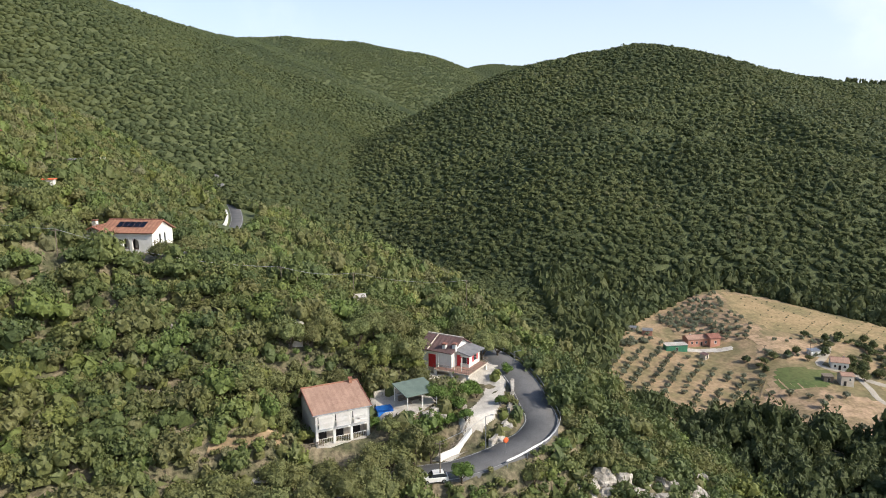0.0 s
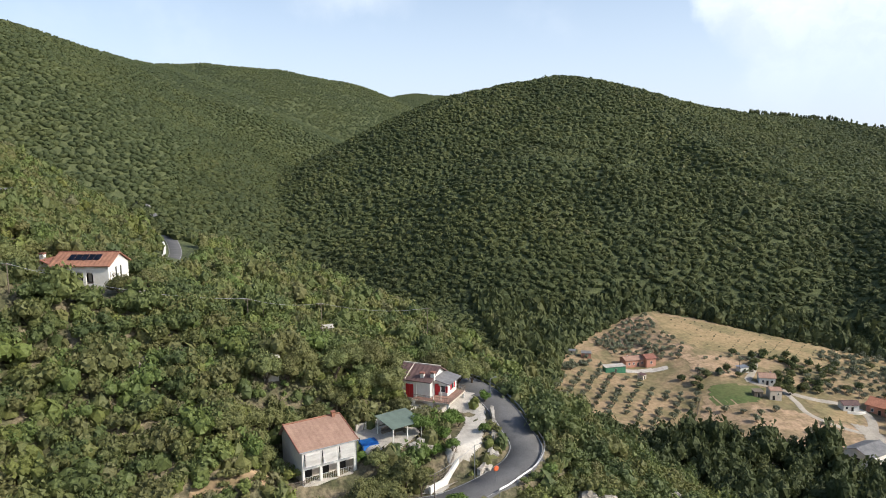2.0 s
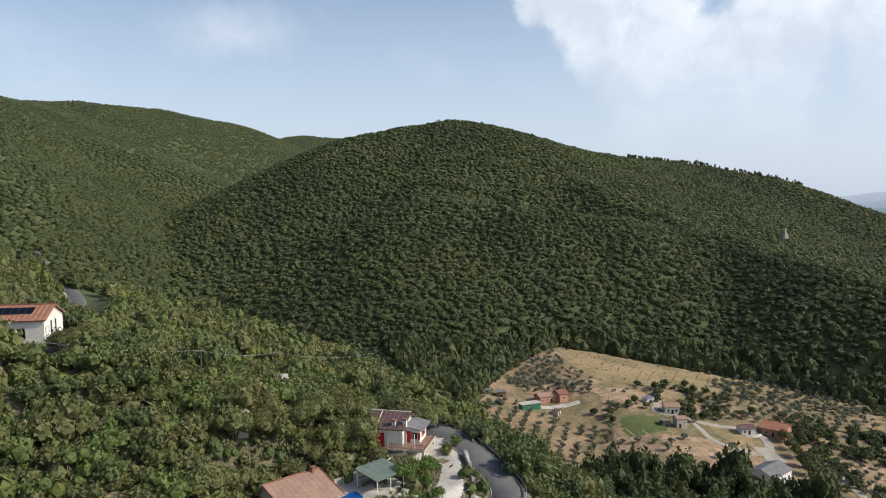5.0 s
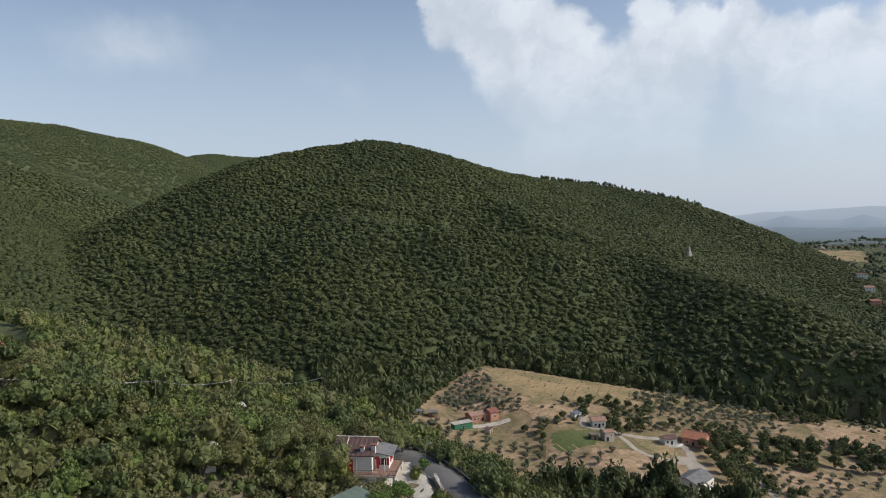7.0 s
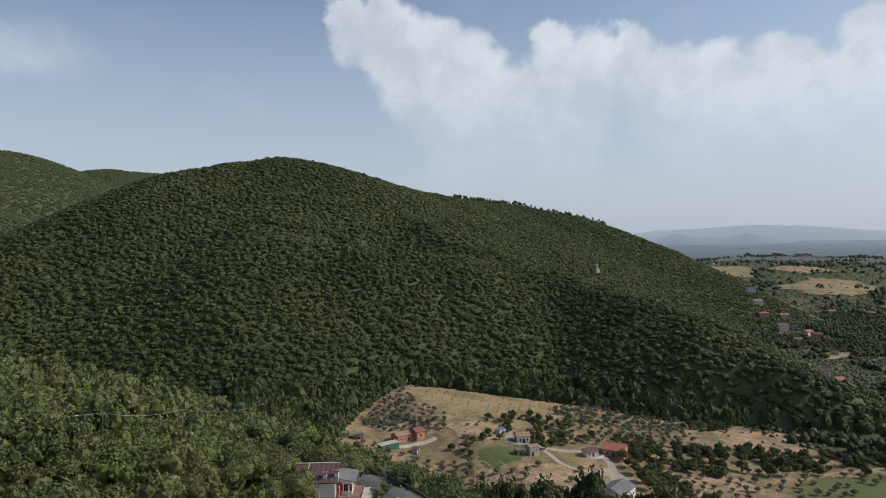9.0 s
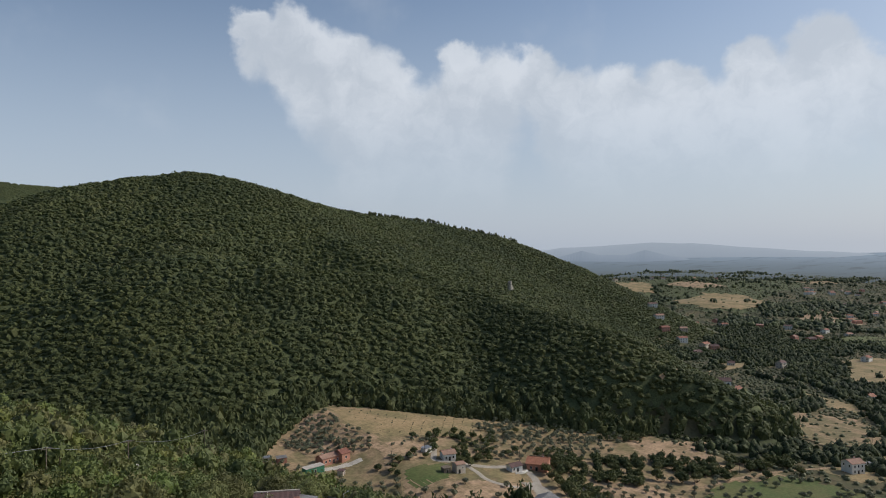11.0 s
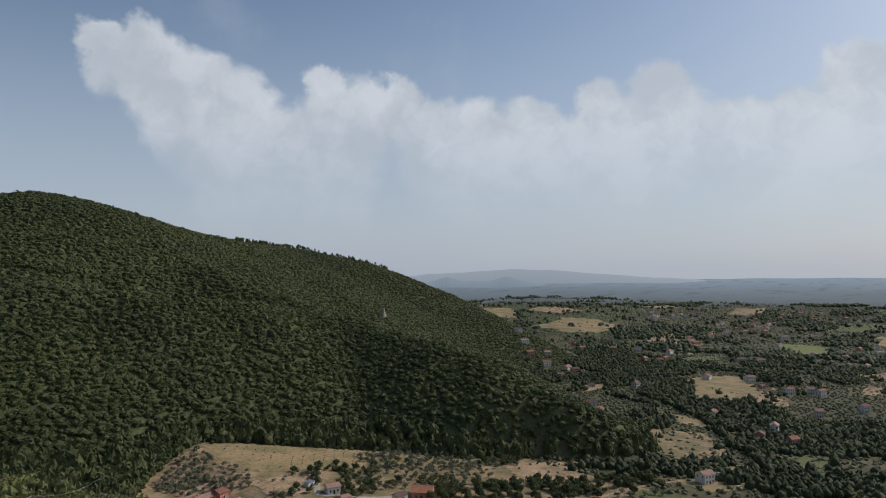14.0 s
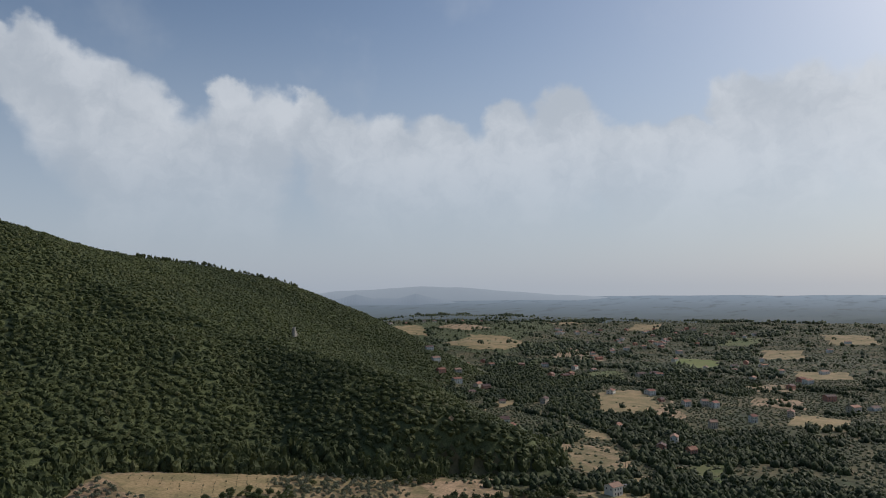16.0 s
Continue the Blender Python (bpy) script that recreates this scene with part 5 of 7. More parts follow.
def arched_house():
    """The long white house with arches, up on the slope."""
    ob = thing("house", -61.6, 137.4, 87.2, -9, "white house with four arches, solar panels and a terracotta roof", "house")
    w, d, h = 10.8, 7.4, 3.5
    # shell: side and back walls, the arcade in front, a wall behind it
    for dims in ((-w / 2, -w / 2 + 0.3, -d / 2, d / 2, -3, h), (-w / 2 + 0.3, w / 2, d / 2 - 0.3, d / 2, -3, h), (-w / 2 + 0.3, 2.7, -d / 2 + 2.0, -d / 2 + 2.3, -3, h)):
        part("wall", B(dims), M_PLASTER, ob)
    bm = bmesh.new()
    prism(bm, [(-d / 2, -3), (d / 2 - 0.31, -3), (d / 2 - 0.31, h), (0.0, h + 1.9), (-d / 2, h)], "x", w / 2 - 0.3, w / 2)
    part("wall", bm, M_PLASTER, ob, "white gable wall")
    bm = bmesh.new()
    prism(bm, [(-d / 2, h), (d / 2, h), (0.0, h + 1.9)], "x", -w / 2, -w / 2 + 0.3)
    part("gable", bm, M_PLASTER, ob)
    part("wall", B((2.7, w / 2 - 0.3, -d / 2, -d / 2 + 0.3, -3, h)), M_PLASTER, ob)
    # arcade: a head, two half piers and a plinth to each bay
    x0, x1, n = -w / 2 + 0.3, 2.7, 4
    bay = (x1 - x0) / n
    for k in range(n):
        a, b = x0 + k * bay, x0 + (k + 1) * bay
        r = bay / 2 - 0.28
        mid = (a + b) / 2
        arc = [(mid + r * math.cos(t), 1.55 + r * math.sin(t)) for t in np.linspace(0, math.pi, 11)]
        part("arch", prism(bmesh.new(), [(b, h), (b, 1.55)] + arc + [(a, 1.55), (a, h)], "y", -d / 2, -d / 2 + 0.35), M_PLASTER, ob, "white round arch")
        part("pier", B((a, a + 0.28, -d / 2, -d / 2 + 0.35, -3, 1.55)), M_PLASTER, ob)
        part("pier", B((b - 0.28, b, -d / 2, -d / 2 + 0.35, -3, 1.55)), M_PLASTER, ob)
        part("plinth", B((a + 0.28, b - 0.28, -d / 2, -d / 2 + 0.30, -3, 0.0)), M_PLASTER, ob)
    part("terrace_floor", B((-w / 2 + 0.3, 2.7, -d / 2 + 0.35, -d / 2 + 2.0, -0.4, 0.02)), M_TILE_PALE, ob)
    for k in range(n):
        add_door(ob, lambda u, z, o: (u, -d / 2 + 2.0 - o, z), x0 + (k + 0.5) * bay, 1.3, 2.1, M_DARK, 0.02)
    o = 0.5
    sl = 1.9 / (d / 2)
    for s in (-1, 1):
        bm = bmesh.new()
        roof_plane(bm, (-w / 2 - o, s * (d / 2 + o), h - sl * o + 0.18), (w / 2 + o, s * (d / 2 + o), h - sl * o + 0.18), (-w / 2 - o, 0, h + 2.08), (w / 2 + o, 0, h + 2.08), 0.18, 0.42, 0.06)
        part("roof", bm, M_TILE, ob, "terracotta tiles")
    part("ridge_cap", B((-w / 2 - o, w / 2 + o, -0.17, 0.17, h + 2.03, h + 2.2)), M_TILE, ob)
    # solar panels on the front slope
    for k in range(5):
        bm = bmesh.new()
        a = -2.9 + k * 1.22
        up = lambda u, t: (u, -d / 2 + t, h + sl * t + 0.34)
        vs = [bm.verts.new(p) for p in (up(a, 1.1), up(a + 1.16, 1.1), up(a + 1.16, 2.7), up(a, 2.7))]
        f = bm.faces.new(vs)
        bmesh.ops.solidify(bm, geom=[f], thickness=-0.05)
        part("solar_panel", bm, M_SOLAR, ob, "dark blue solar panel")
    rs = on_side("r", w, d)
    for u in (-1.0, 0.75):
        add_window(ob, rs, u, 0.6, 0.55, 2.3)
    add_door(ob, rs, -2.6, 1.0, 2.1, M_PLASTER)
    # the wing at the far end, with its own gable to the front
    wing = bmesh.new()
    prism(wing, [(-3.0, -3), (3.0, -3), (3.0, 2.9), (0, 4.3), (-3.0, 2.9)], "y", -2.6, 3.0)
    bmesh.ops.translate(wing, verts=wing.verts[:], vec=(-w / 2 - 2.6, 0.4, 0))
    part("wall", wing, M_PLASTER, ob)
    for s in (-1, 1):
        bm = bmesh.new()
        xc = -w / 2 - 2.6
        roof_plane(bm, (xc + s * 3.5, -2.9, 2.85), (xc + s * 3.5, 3.8, 2.85), (xc, -2.9, 4.47), (xc, 3.8, 4.47), 0.16, 0.42, 0.05)
        part("roof", bm, M_TILE, ob)
    add_chimney(ob, -w / 2 - 3.4, -0.6, 3.6, 5.2, M_PLASTER, 0.42)
    add_window(ob, lambda u, z, q: (u, -2.2 - q, z), -w / 2 - 2.6, 0.9, 0.9, 1.2)


loggia_house()
villa()
arched_house()


def pavilion():
    """The open shelter with a green roof beside the terrace."""
    z0 = 64.95
    ob = thing("pavilion", -4.9, 108.9, z0, 30, "open garden shelter with a sloping green roof", "pavilion")
    bm = bmesh.new()
    roof_plane(bm, (-3.0, -2.7, 2.45), (3.0, -2.7, 2.45), (-3.0, 2.7, 3.05), (3.0, 2.7, 3.05), 0.10, 0.7, 0.03)
    part("roof", bm, M_GREENROOF, ob, "faded green sheet roof")
    for x in (-2.7, 0, 2.7):
        for y, t in ((-2.4, 2.4), (2.4, 2.9)):
            post(ob, "post", x, y, -0.6, t, 0.09, M_PLASTER)
    part("beam", B((-2.8, 2.8, -2.5, -2.38, 2.22, 2.36)), M_WOODPOST, ob)
    part("bench", B((-2.2, 2.2, 1.7, 2.2, 0, 0.45), (-2.2, 2.2, 2.16, 2.24, 0.45, 0.9)), M_WOODPOST, ob)
    part("table", B((-1.2, 1.2, -0.5, 0.5, 0.7, 0.76), (-1.0, -0.9, -0.4, 0.4, 0, 0.7), (0.9, 1.0, -0.4, 0.4, 0, 0.7)), M_WOODPOST, ob)


pavilion()
tb = bmesh.new()
_nx, _ny = 9, 9
_g = [[tb.verts.new((i / 8 * 2.7 - 1.35, j / 8 * 2.4 - 1.2, 0.62 - 0.16 * math.sin(math.pi * i / 8) * math.sin(math.pi * j / 8) + 0.05 * random.random())) for j in range(9)] for i in range(9)]
for i in range(8):
    for j in range(8):
        tb.faces.new((_g[i][j], _g[i + 1][j], _g[i + 1][j + 1], _g[i][j + 1]))
pool = thing("paddling_pool", -9.9, 106.0, 64.62, 20, "small square pool under a bright blue tarpaulin", "pool")
part("wall", B((-1.3, 1.3, -1.15, 1.15, -0.3, 0.46)), M_BLUE, pool)
bmesh.ops.solidify(tb, geom=tb.faces[:], thickness=0.02)
part("tarpaulin", tb, M_BLUE, pool, "sagging blue tarpaulin")
for _x in (-1.33, 1.33):
    for _y in (-1.18, 0, 1.18):
        post(pool, "leg", _x, _y, -0.4, 0.66, 0.04, M_METAL)

tank = thing("water_tank", -16.2, 113.6, ground_at(-16.2, 113.6), 20, "teal and white plastic water tank behind the house", "tank")
part("tank_body", B((-1.6, 0.9, -0.5, 0.5, -0.6, 0.9)), M_PLASTER, tank)
part("tank_lid", B((-1.65, 0.95, -0.55, 0.55, 0.904, 0.98)), M_METAL, tank)
bm = bmesh.new()
bmesh.ops.create_cone(bm, cap_ends=True, segments=16, radius1=0.5, radius2=0.46, depth=1.9, matrix=Matrix.Translation((1.6, 0, 0.35)))
part("barrel", bm, M_TEAL, tank, "teal plastic barrel")

# terrace paving, yard and drive
for poly, mat, label in (
        ([(-13.0, 112.6), (-9.0, 114.6), (-1.5, 114.5), (-1.0, 110.0), (-3.5, 105.4), (-6.4, 102.6), (-11.3, 103.6)], M_CONCRETE, "pale concrete terrace beside the house"),
        ([(-5.5, 119.0), (-2.0, 116.5), (2.0, 117.2), (8.5, 119.6), (10.5, 124.0), (9.5, 129.0), (3.5, 121.0), (-3.0, 121.6)], M_CONCRETE, "pale concrete yard in front of the villa"),
        ([(-2.0, 99.6), (1.0, 99.2), (4.6, 103.4), (8.2, 107.4), (10.2, 113.0), (11.2, 119.4), (10.6, 123.4), (7.6, 120.6), (6.8, 115.0), (5.0, 110.5), (2.2, 106.6), (-1.2, 102.4)], M_CONCRETE, "steep concrete drive that climbs from the road")):
    drape("pavement", poly, 0.28, 0.12, mat, label, "pavement", ragged=0.0)

# ---- along the road and on the slope ----
def guard_rail():
    line = np.array([p for p in resample(ROAD, 1.0) if 99.0 < p[1] < 134 and p[0] > 5])
    ob = tagged(new("guard_rail"), "galvanised steel guard rail along the outer bend", "guard rail")
    ob.location = tuple(line[len(line) // 2])
    bpy.context.view_layer.update()
    inv = ob.matrix_world.inverted()
    v, q = ribbon(line, [3.10, 3.16, 3.10, 3.16, 3.10], [0.45, 0.54, 0.62, 0.72, 0.80])
    rail = mesh_np("rail", v - np.array(ob.location), q, [M_METAL])
    part_mesh("rail", rail, ob)
    t = np.gradient(line[:, :2], axis=0)
    t /= np.linalg.norm(t, axis=1)[:, None]
    me = None
    for k in range(0, len(line), 3):
        p = Vector((line[k, 0] - t[k, 1] * 3.26, line[k, 1] + t[k, 0] * 3.26, line[k, 2])) - ob.location
        if me is None:
            o = part("post", B((-0.05, 0.05, -0.05, 0.05, -0.8, 0.82)), M_METAL, ob)
            me = o.data
        else:
            o = new("post", me)
            o.parent = ob
        o.location = p


def wall_along(name, pts, thick, h, mat, label, category, base=-1.0, step=0.8, uneven=0.0):
    """A retaining wall over the terrain: a box section that follows points, top uneven where it is of stone."""
    line = resample([(a, b, 0) for a, b in pts], step)
    t = np.gradient(line[:, :2], axis=0)
    t /= np.linalg.norm(t, axis=1)[:, None]
    g = height(line[:, 0], line[:, 1])
    r = np.random.RandomState(3)
    top = np.convolve(np.pad(g, 2, mode="edge"), np.ones(5) / 5, "valid") + h + uneven * (r.rand(len(g)) - 0.5)
    rows = []
    for o, z in ((-thick / 2, g + base), (-thick / 2, top), (thick / 2, top + 0.02), (thick / 2, g + base - 0.6)):
        jig = uneven * 0.4 * (r.rand(len(g)) - 0.5)
        rows.append(np.stack([line[:, 0] - t[:, 1] * (o + jig), line[:, 1] + t[:, 0] * (o + jig), z], 1))
    v = np.concatenate(rows)
    n = len(g)
    i = np.arange(n - 1)
    q = np.concatenate([np.stack([i + k * n, i + 1 + k * n, i + 1 + ((k + 1) % 4) * n, i + ((k + 1) % 4) * n], 1)[:, ::-1] for k in range(4)] + [np.array([[0, n, 2 * n, 3 * n], [4 * n - 1, 3 * n - 1, 2 * n - 1, n - 1]])])
    c = v.mean(0)
    ob = tagged(new(name, mesh_np(name, v - c, q, [mat])), label, category)
    ob.location = c
    return ob


def rock(x, y, z, size, seed, squash=0.75):
    """A weathered limestone boulder or outcrop."""
    r = np.random.RandomState(seed)
    bm = bmesh.new()
    bmesh.ops.create_icosphere(bm, subdivisions=3, radius=1.0)
    off = Vector((seed * 3.7, seed * 1.3, 0))
    for v in bm.verts:
        n = noise.noise(v.co * 1.3 + off) * 0.45 + noise.noise(v.co * 3.5 + off) * 0.22
        c = v.co * (1 + n)
        c = Vector((round(c.x * 3.5) / 3.5 * 0.4 + c.x * 0.6, round(c.y * 3.5) / 3.5 * 0.4 + c.y * 0.6, c.z))
        v.co = Vector((c.x * size * (0.8 + 0.4 * r.rand() * 0.2), c.y * size, c.z * size * squash))
    me = bpy.data.meshes.new("rock")
    bm.to_mesh(me)
    bm.free()
    me.materials.append(M_ROCK)
    ob = tagged(new("rock", me), "pale weathered limestone outcrop on the bank", "rock", "rocks on the bank")
    ob.matrix_world = pose(x, y, z, 0, 0, seed * 47 % 360)
    return ob


guard_rail()
wall_along("retaining_wall", [(-0.9, 99.4), (0.8, 101.2), (2.4, 103.0), (4.2, 104.6)], 0.35, 1.2, M_PLASTER, "whitewashed retaining wall beside the drive", "wall", -1.5)
wall_along("stone_wall", [(7.2, 102.6), (9.2, 105.8), (10.8, 110.0), (11.9, 114.5), (12.3, 119.0)], 0.6, 1.0, M_ROCK, "rough stone wall between drive and road", "wall", -2.0, 0.5, 0.5)
wall_along("retaining_wall", [(-3.6, 104.6), (-1.0, 106.2), (1.0, 108.6), (2.6, 112.2), (4.2, 116.0)], 0.7, 0.5, M_ROCK, "rocky retaining wall below the garden", "wall", -3.0, 0.5, 0.7)
wall_along("retaining_wall", [(-6.2, 116.2), (-3.4, 115.0), (0.0, 115.6), (3.0, 117.4)], 0.5, 0.7, M_CONCRETE, "pale wall below the villa's yard", "wall", -1.5, 0.5, 0.2)
wall_along("retaining_wall", [(-12.0, 110.6), (-9.4, 112.4), (-6.8, 113.6)], 0.4, 1.3, M_CONCRETE, "pale retaining wall behind the paved yard", "wall", -1.5, 0.5, 0.2)
wall_along("retaining_wall", [(-33.4, 89.2), (-29.6, 91.0), (-26.0, 92.8), (-22.6, 94.8)], 0.4, 0.6, M_CONCRETE, "low pale wall of the terrace path", "wall", -1.2, 0.5, 0.2)
wall_along("retaining_wall", [(-78.8, 242), (-81.0, 254), (-83.8, 266), (-87.8, 277)], 0.7, 1.6, M_PLASTER, "white parapet beside the climbing road", "wall", -2.0, 2.0, 0.3)
drape("path", [(-34.2, 91.4), (-29.5, 93.6), (-25.0, 96.2), (-21.8, 99.2), (-22.4, 101.4), (-26, 98.4), (-30, 96.0), (-34.2, 93.6)], 0.35, 0.12, M_EARTH, "bare earth terrace path on the slope", "path", ragged=0.6)
for k, (x, y, s, up) in enumerate(((-2.6, 105.0, 1.1, 0.0), (-0.4, 105.8, 0.9, 0.0), (1.2, 107.8, 1.0, 0.1), (3.0, 110.6, 1.0, 0.0), (-4.4, 103.2, 0.9, -0.2), (8.6, 104.2, 1.0, 0.2), (10.2, 107.2, 1.2, 0.1),
                                   (11.4, 111.6, 1.1, 0.1), (25.6, 103.4, 2.0, 0.4), (28.6, 104.6, 2.4, 0.2), (33.0, 108.0, 2.2, 0.3), (37.6, 111.6, 2.6, 0.3), (42.0, 114.8, 2.2, 0.2), (30.4, 101.4, 1.8, 0.2),
                                   (22.4, 99.2, 1.5, 0.3), (47.5, 121.5, 2.2, 0.4), (-7.6, 101.6, 0.9, 0.1), (-30.6, 88.6, 1.1, 0.0), (-27.4, 90.2, 0.9, 0.0), (-46.2, 110.4, 1.3, 0.5), (-45.0, 112.2, 0.9, 0.5))
                                  + ((20.6, 99.4, 1.7, 0.5), (22.6, 100.8, 1.9, 0.6), (24.6, 102.4, 1.6, 0.5), (25.4, 100.2, 1.5, 0.3), (30.8, 102.2, 1.9, 0.5), (33.2, 103.2, 1.7, 0.4), (36.0, 105.0, 1.9, 0.4), (43.4, 113.8, 2.3, 0.5), (46.2, 115.6, 2.0, 0.4))):
    rock(x, y, ground_at(x, y) + up - (0.7 if x > 20 else 0.0), s, k + 1)


def fence(pts, h, label):
    ob = thing("fence", pts[0][0], pts[0][1], ground_at(*pts[0]), 0, label, "fence")
    base = Vector(ob.matrix_world.translation)
    line = resample([(a, b, 0) for a, b in pts], 1.3)
    prev = None
    for x, y, _ in line:
        p = Vector((x, y, ground_at(x, y))) - base
        bm = bmesh.new()
        bar(bm, p - Vector((0, 0, 0.3)), p + Vector((0, 0, h)), 0.06, 6)
        part("post", bm, M_WOODPOST, ob)
        if prev is not None:
            for f in (0.45, 0.92):
                bm = bmesh.new()
                bar(bm, prev + Vector((0, 0, h * f)), p + Vector((0, 0, h * f)), 0.045, 4)
                part("rail", bm, M_WOODPOST, ob)
            bm = bmesh.new()
            bar(bm, prev + Vector((0, 0, h * 0.1)), p + Vector((0, 0, h * 0.9)), 0.035, 4)
            part("brace", bm, M_WOODPOST, ob)
        prev = p
    return ob


f = fence([(0.9, 101.6), (2.4, 103.2), (4.0, 104.7)], 0.9, "dark wooden trellis fence on the white wall")
f.location.z += 1.35
fence([(-22.6, 96.6), (-20.4, 97.4), (-18.6, 98.2)], 0.8, "dark wooden fence below the house")


def pole(x, y, h, r, mat, label, arm=None, z=None):
    ob = thing("utility_pole", x, y, ground_at(x, y) if z is None else z, 0, label, "pole")
    post(ob, "shaft", 0, 0, -0.8, h, r, mat)
    bm = bmesh.new()
    if arm == "lamp":
        bar(bm, (0, 0, h - 0.1), (0.9, 0.1, h + 0.15), 0.04, 6)
        a = part("arm", bm, M_METAL, ob)
        part("lamp_head", B((0.75, 1.25, 0.0, 0.2, h + 0.10, h + 0.22)), M_METAL, ob)
    else:
        box(bm, -0.7, 0.7, -0.05, 0.05, h - 0.4, h - 0.28)
        part("crossarm", bm, M_WOODPOST, ob)
        for u in (-0.6, 0, 0.6):
            post(ob, "insulator", u, 0, h - 0.28, h - 0.08, 0.05, M_DARK)
    return ob


pole(6.4, 101.9, 5.6, 0.07, M_METAL, "slim grey street lamp pole beside the drive", "lamp")
pole(-0.8, 93.0, 6.5, 0.10, M_WOODPOST, "wooden utility pole at the roadside")
pole(13.3, 125.6, 3.0, 0.06, M_METAL, "short metal pole with a white box at the bend", "lamp")
_tops = []
for x, y, top in ((-66.3, 116.5, 90.6), (-32.4, 134.4, 83.4), (-30.0, 138.0, 82.8), (-110.0, 199.0, 114.5), (-19.0, 142.0, 80.4), (6.0, 176.0, 71.0)):
    g = ground_at(x, y)
    pole(x, y, max(5.0, top - g), 0.09, M_WOODPOST, "concrete utility pole above the scrub", None)
    _tops.append(Vector((x, y, g + max(5.0, top - g) - 0.1)))


def wire(a, b, sag, label="thin power cable between two poles"):
    cu = bpy.data.curves.new("cable", "CURVE")
    cu.dimensions, cu.bevel_depth, cu.bevel_resolution = "3D", 0.03, 1
    sp = cu.splines.new("POLY")
    n = 16
    sp.points.add(n)
    for k in range(n + 1):
        t = k / n
        p = a.lerp(b, t) - Vector((0, 0, 4 * sag * t * (1 - t)))
        sp.points[k].co = (*p, 1)
    cu.materials.append(M_METAL)
    return tagged(new("cable", cu), label, "cable")


for a, b, sag in ((0, 1, 1.6), (1, 4, 0.8), (4, 5, 1.2)):
    wire(_tops[a], _tops[b], sag)
wire(_tops[0] + Vector((-40, -12, 9)), _tops[0], 1.0)
wire(Vector((-0.8, 93.0, ground_at(-0.8, 93) + 6.4)), Vector((6.4, 101.9, ground_at(6.4, 101.9) + 5.5)), 0.3)

mirror = thing("road_mirror", 9.4, 100.0, ground_at(9.4, 100.0), 20, "round orange convex traffic mirror on a post", "mirror")
post(mirror, "post", 0, 0, -0.4, 2.2, 0.045, M_METAL)
bm = bmesh.new()
bmesh.ops.create_cone(bm, cap_ends=True, segments=20, radius1=0.46, radius2=0.36, depth=0.14, matrix=Matrix.Translation((0, -0.1, 2.3)) @ Matrix.Rotation(radians(90), 4, "X"))
part("rim", bm, M_ORANGE, mirror, "orange plastic rim")
bm = bmesh.new()
bmesh.ops.create_cone(bm, cap_ends=True, segments=20, radius1=0.30, radius2=0.28, depth=0.04, matrix=Matrix.Translation((0, -0.19, 2.3)) @ Matrix.Rotation(radians(90), 4, "X"))
part("mirror_disc", bm, M_ORANGE, mirror)


def shed(x, y, z, turn, w, d, h, roof, label, wall=None, lift=0.35):
    ob = thing("shed", x, y, z, turn, label, "shed")
    part("wall", B((-w / 2, w / 2, -d / 2, d / 2, -2.0, h)), wall or M_CREAM, ob)
    bm = bmesh.new()
    roof_plane(bm, (-w / 2 - 0.3, -d / 2 - 0.35, h + 0.12), (w / 2 + 0.3, -d / 2 - 0.35, h + 0.12), (-w / 2 - 0.3, d / 2 + 0.3, h + lift), (w / 2 + 0.3, d / 2 + 0.3, h + lift), 0.1, 0.5, 0.03)
    part("roof", bm, roof, ob)
    add_door(ob, on_side("f", w, d), 0, min(1.0, w * 0.4), min(1.9, h * 0.8), M_DARK)
    return ob


shed(-26.0, 115.6, ground_at(-26, 115.6) + 1.0, 20, 2.4, 1.8, 2.4, M_CONCRETE, "small hut with a pale flat roof in the trees")
shed(-10.2, 127.0, ground_at(-10.2, 127), 10, 2.8, 2.2, 2.4, M_GREYROOF, "small grey roofed shed in the trees")
shed(-18.0, 143.4, ground_at(-18, 143.4), 10, 2.2, 1.8, 2.4, M_CONCRETE, "tiny pale roofed hut in the trees")
shed(-107.0, 199.0, ground_at(-107.0, 199.0), -10, 5.0, 4.0, 2.2, M_GREYROOF, "grey roofed shed half hidden in the scrub", M_CREAM)
shed(-112.0, 225.0, ground_at(-112.0, 225.0), 5, 4.0, 3.4, 3.4, M_CONCRETE, "pale hut half hidden in the scrub", M_PLASTER)
shed(-84.6, 148.2, ground_at(-84.6, 148.2) + 0.4, 10, 2.4, 1.4, 2.2, M_ORANGE, "little shelter with an orange cover in the scrub", M_PLASTER, 0.2)
house("house", -97.5, 144.5, -12, 7.0, 7.0, 6.0, 1.5, M_PLASTER, M_TILE, "tall white house at the edge of the scrub", [("r", -1.5, 1.2, 0.9, 1.3), ("r", 1.5, 1.2, 0.9, 1.3), ("r", -1.5, 4.0, 0.9, 1.3), ("r", 1.5, 4.0, 0.9, 1.3), ("f", 0, 4.0, 0.9, 1.3)], [("f", 1.5, 1.0, 2.1, M_DARK)])
drape("pavement", [(-53.5, 131), (-50, 128.5), (-47.5, 131), (-51, 134)], 0.4, 0.3, M_CONCRETE, "grey paved court beside the arched house", "pavement", ragged=0.3)

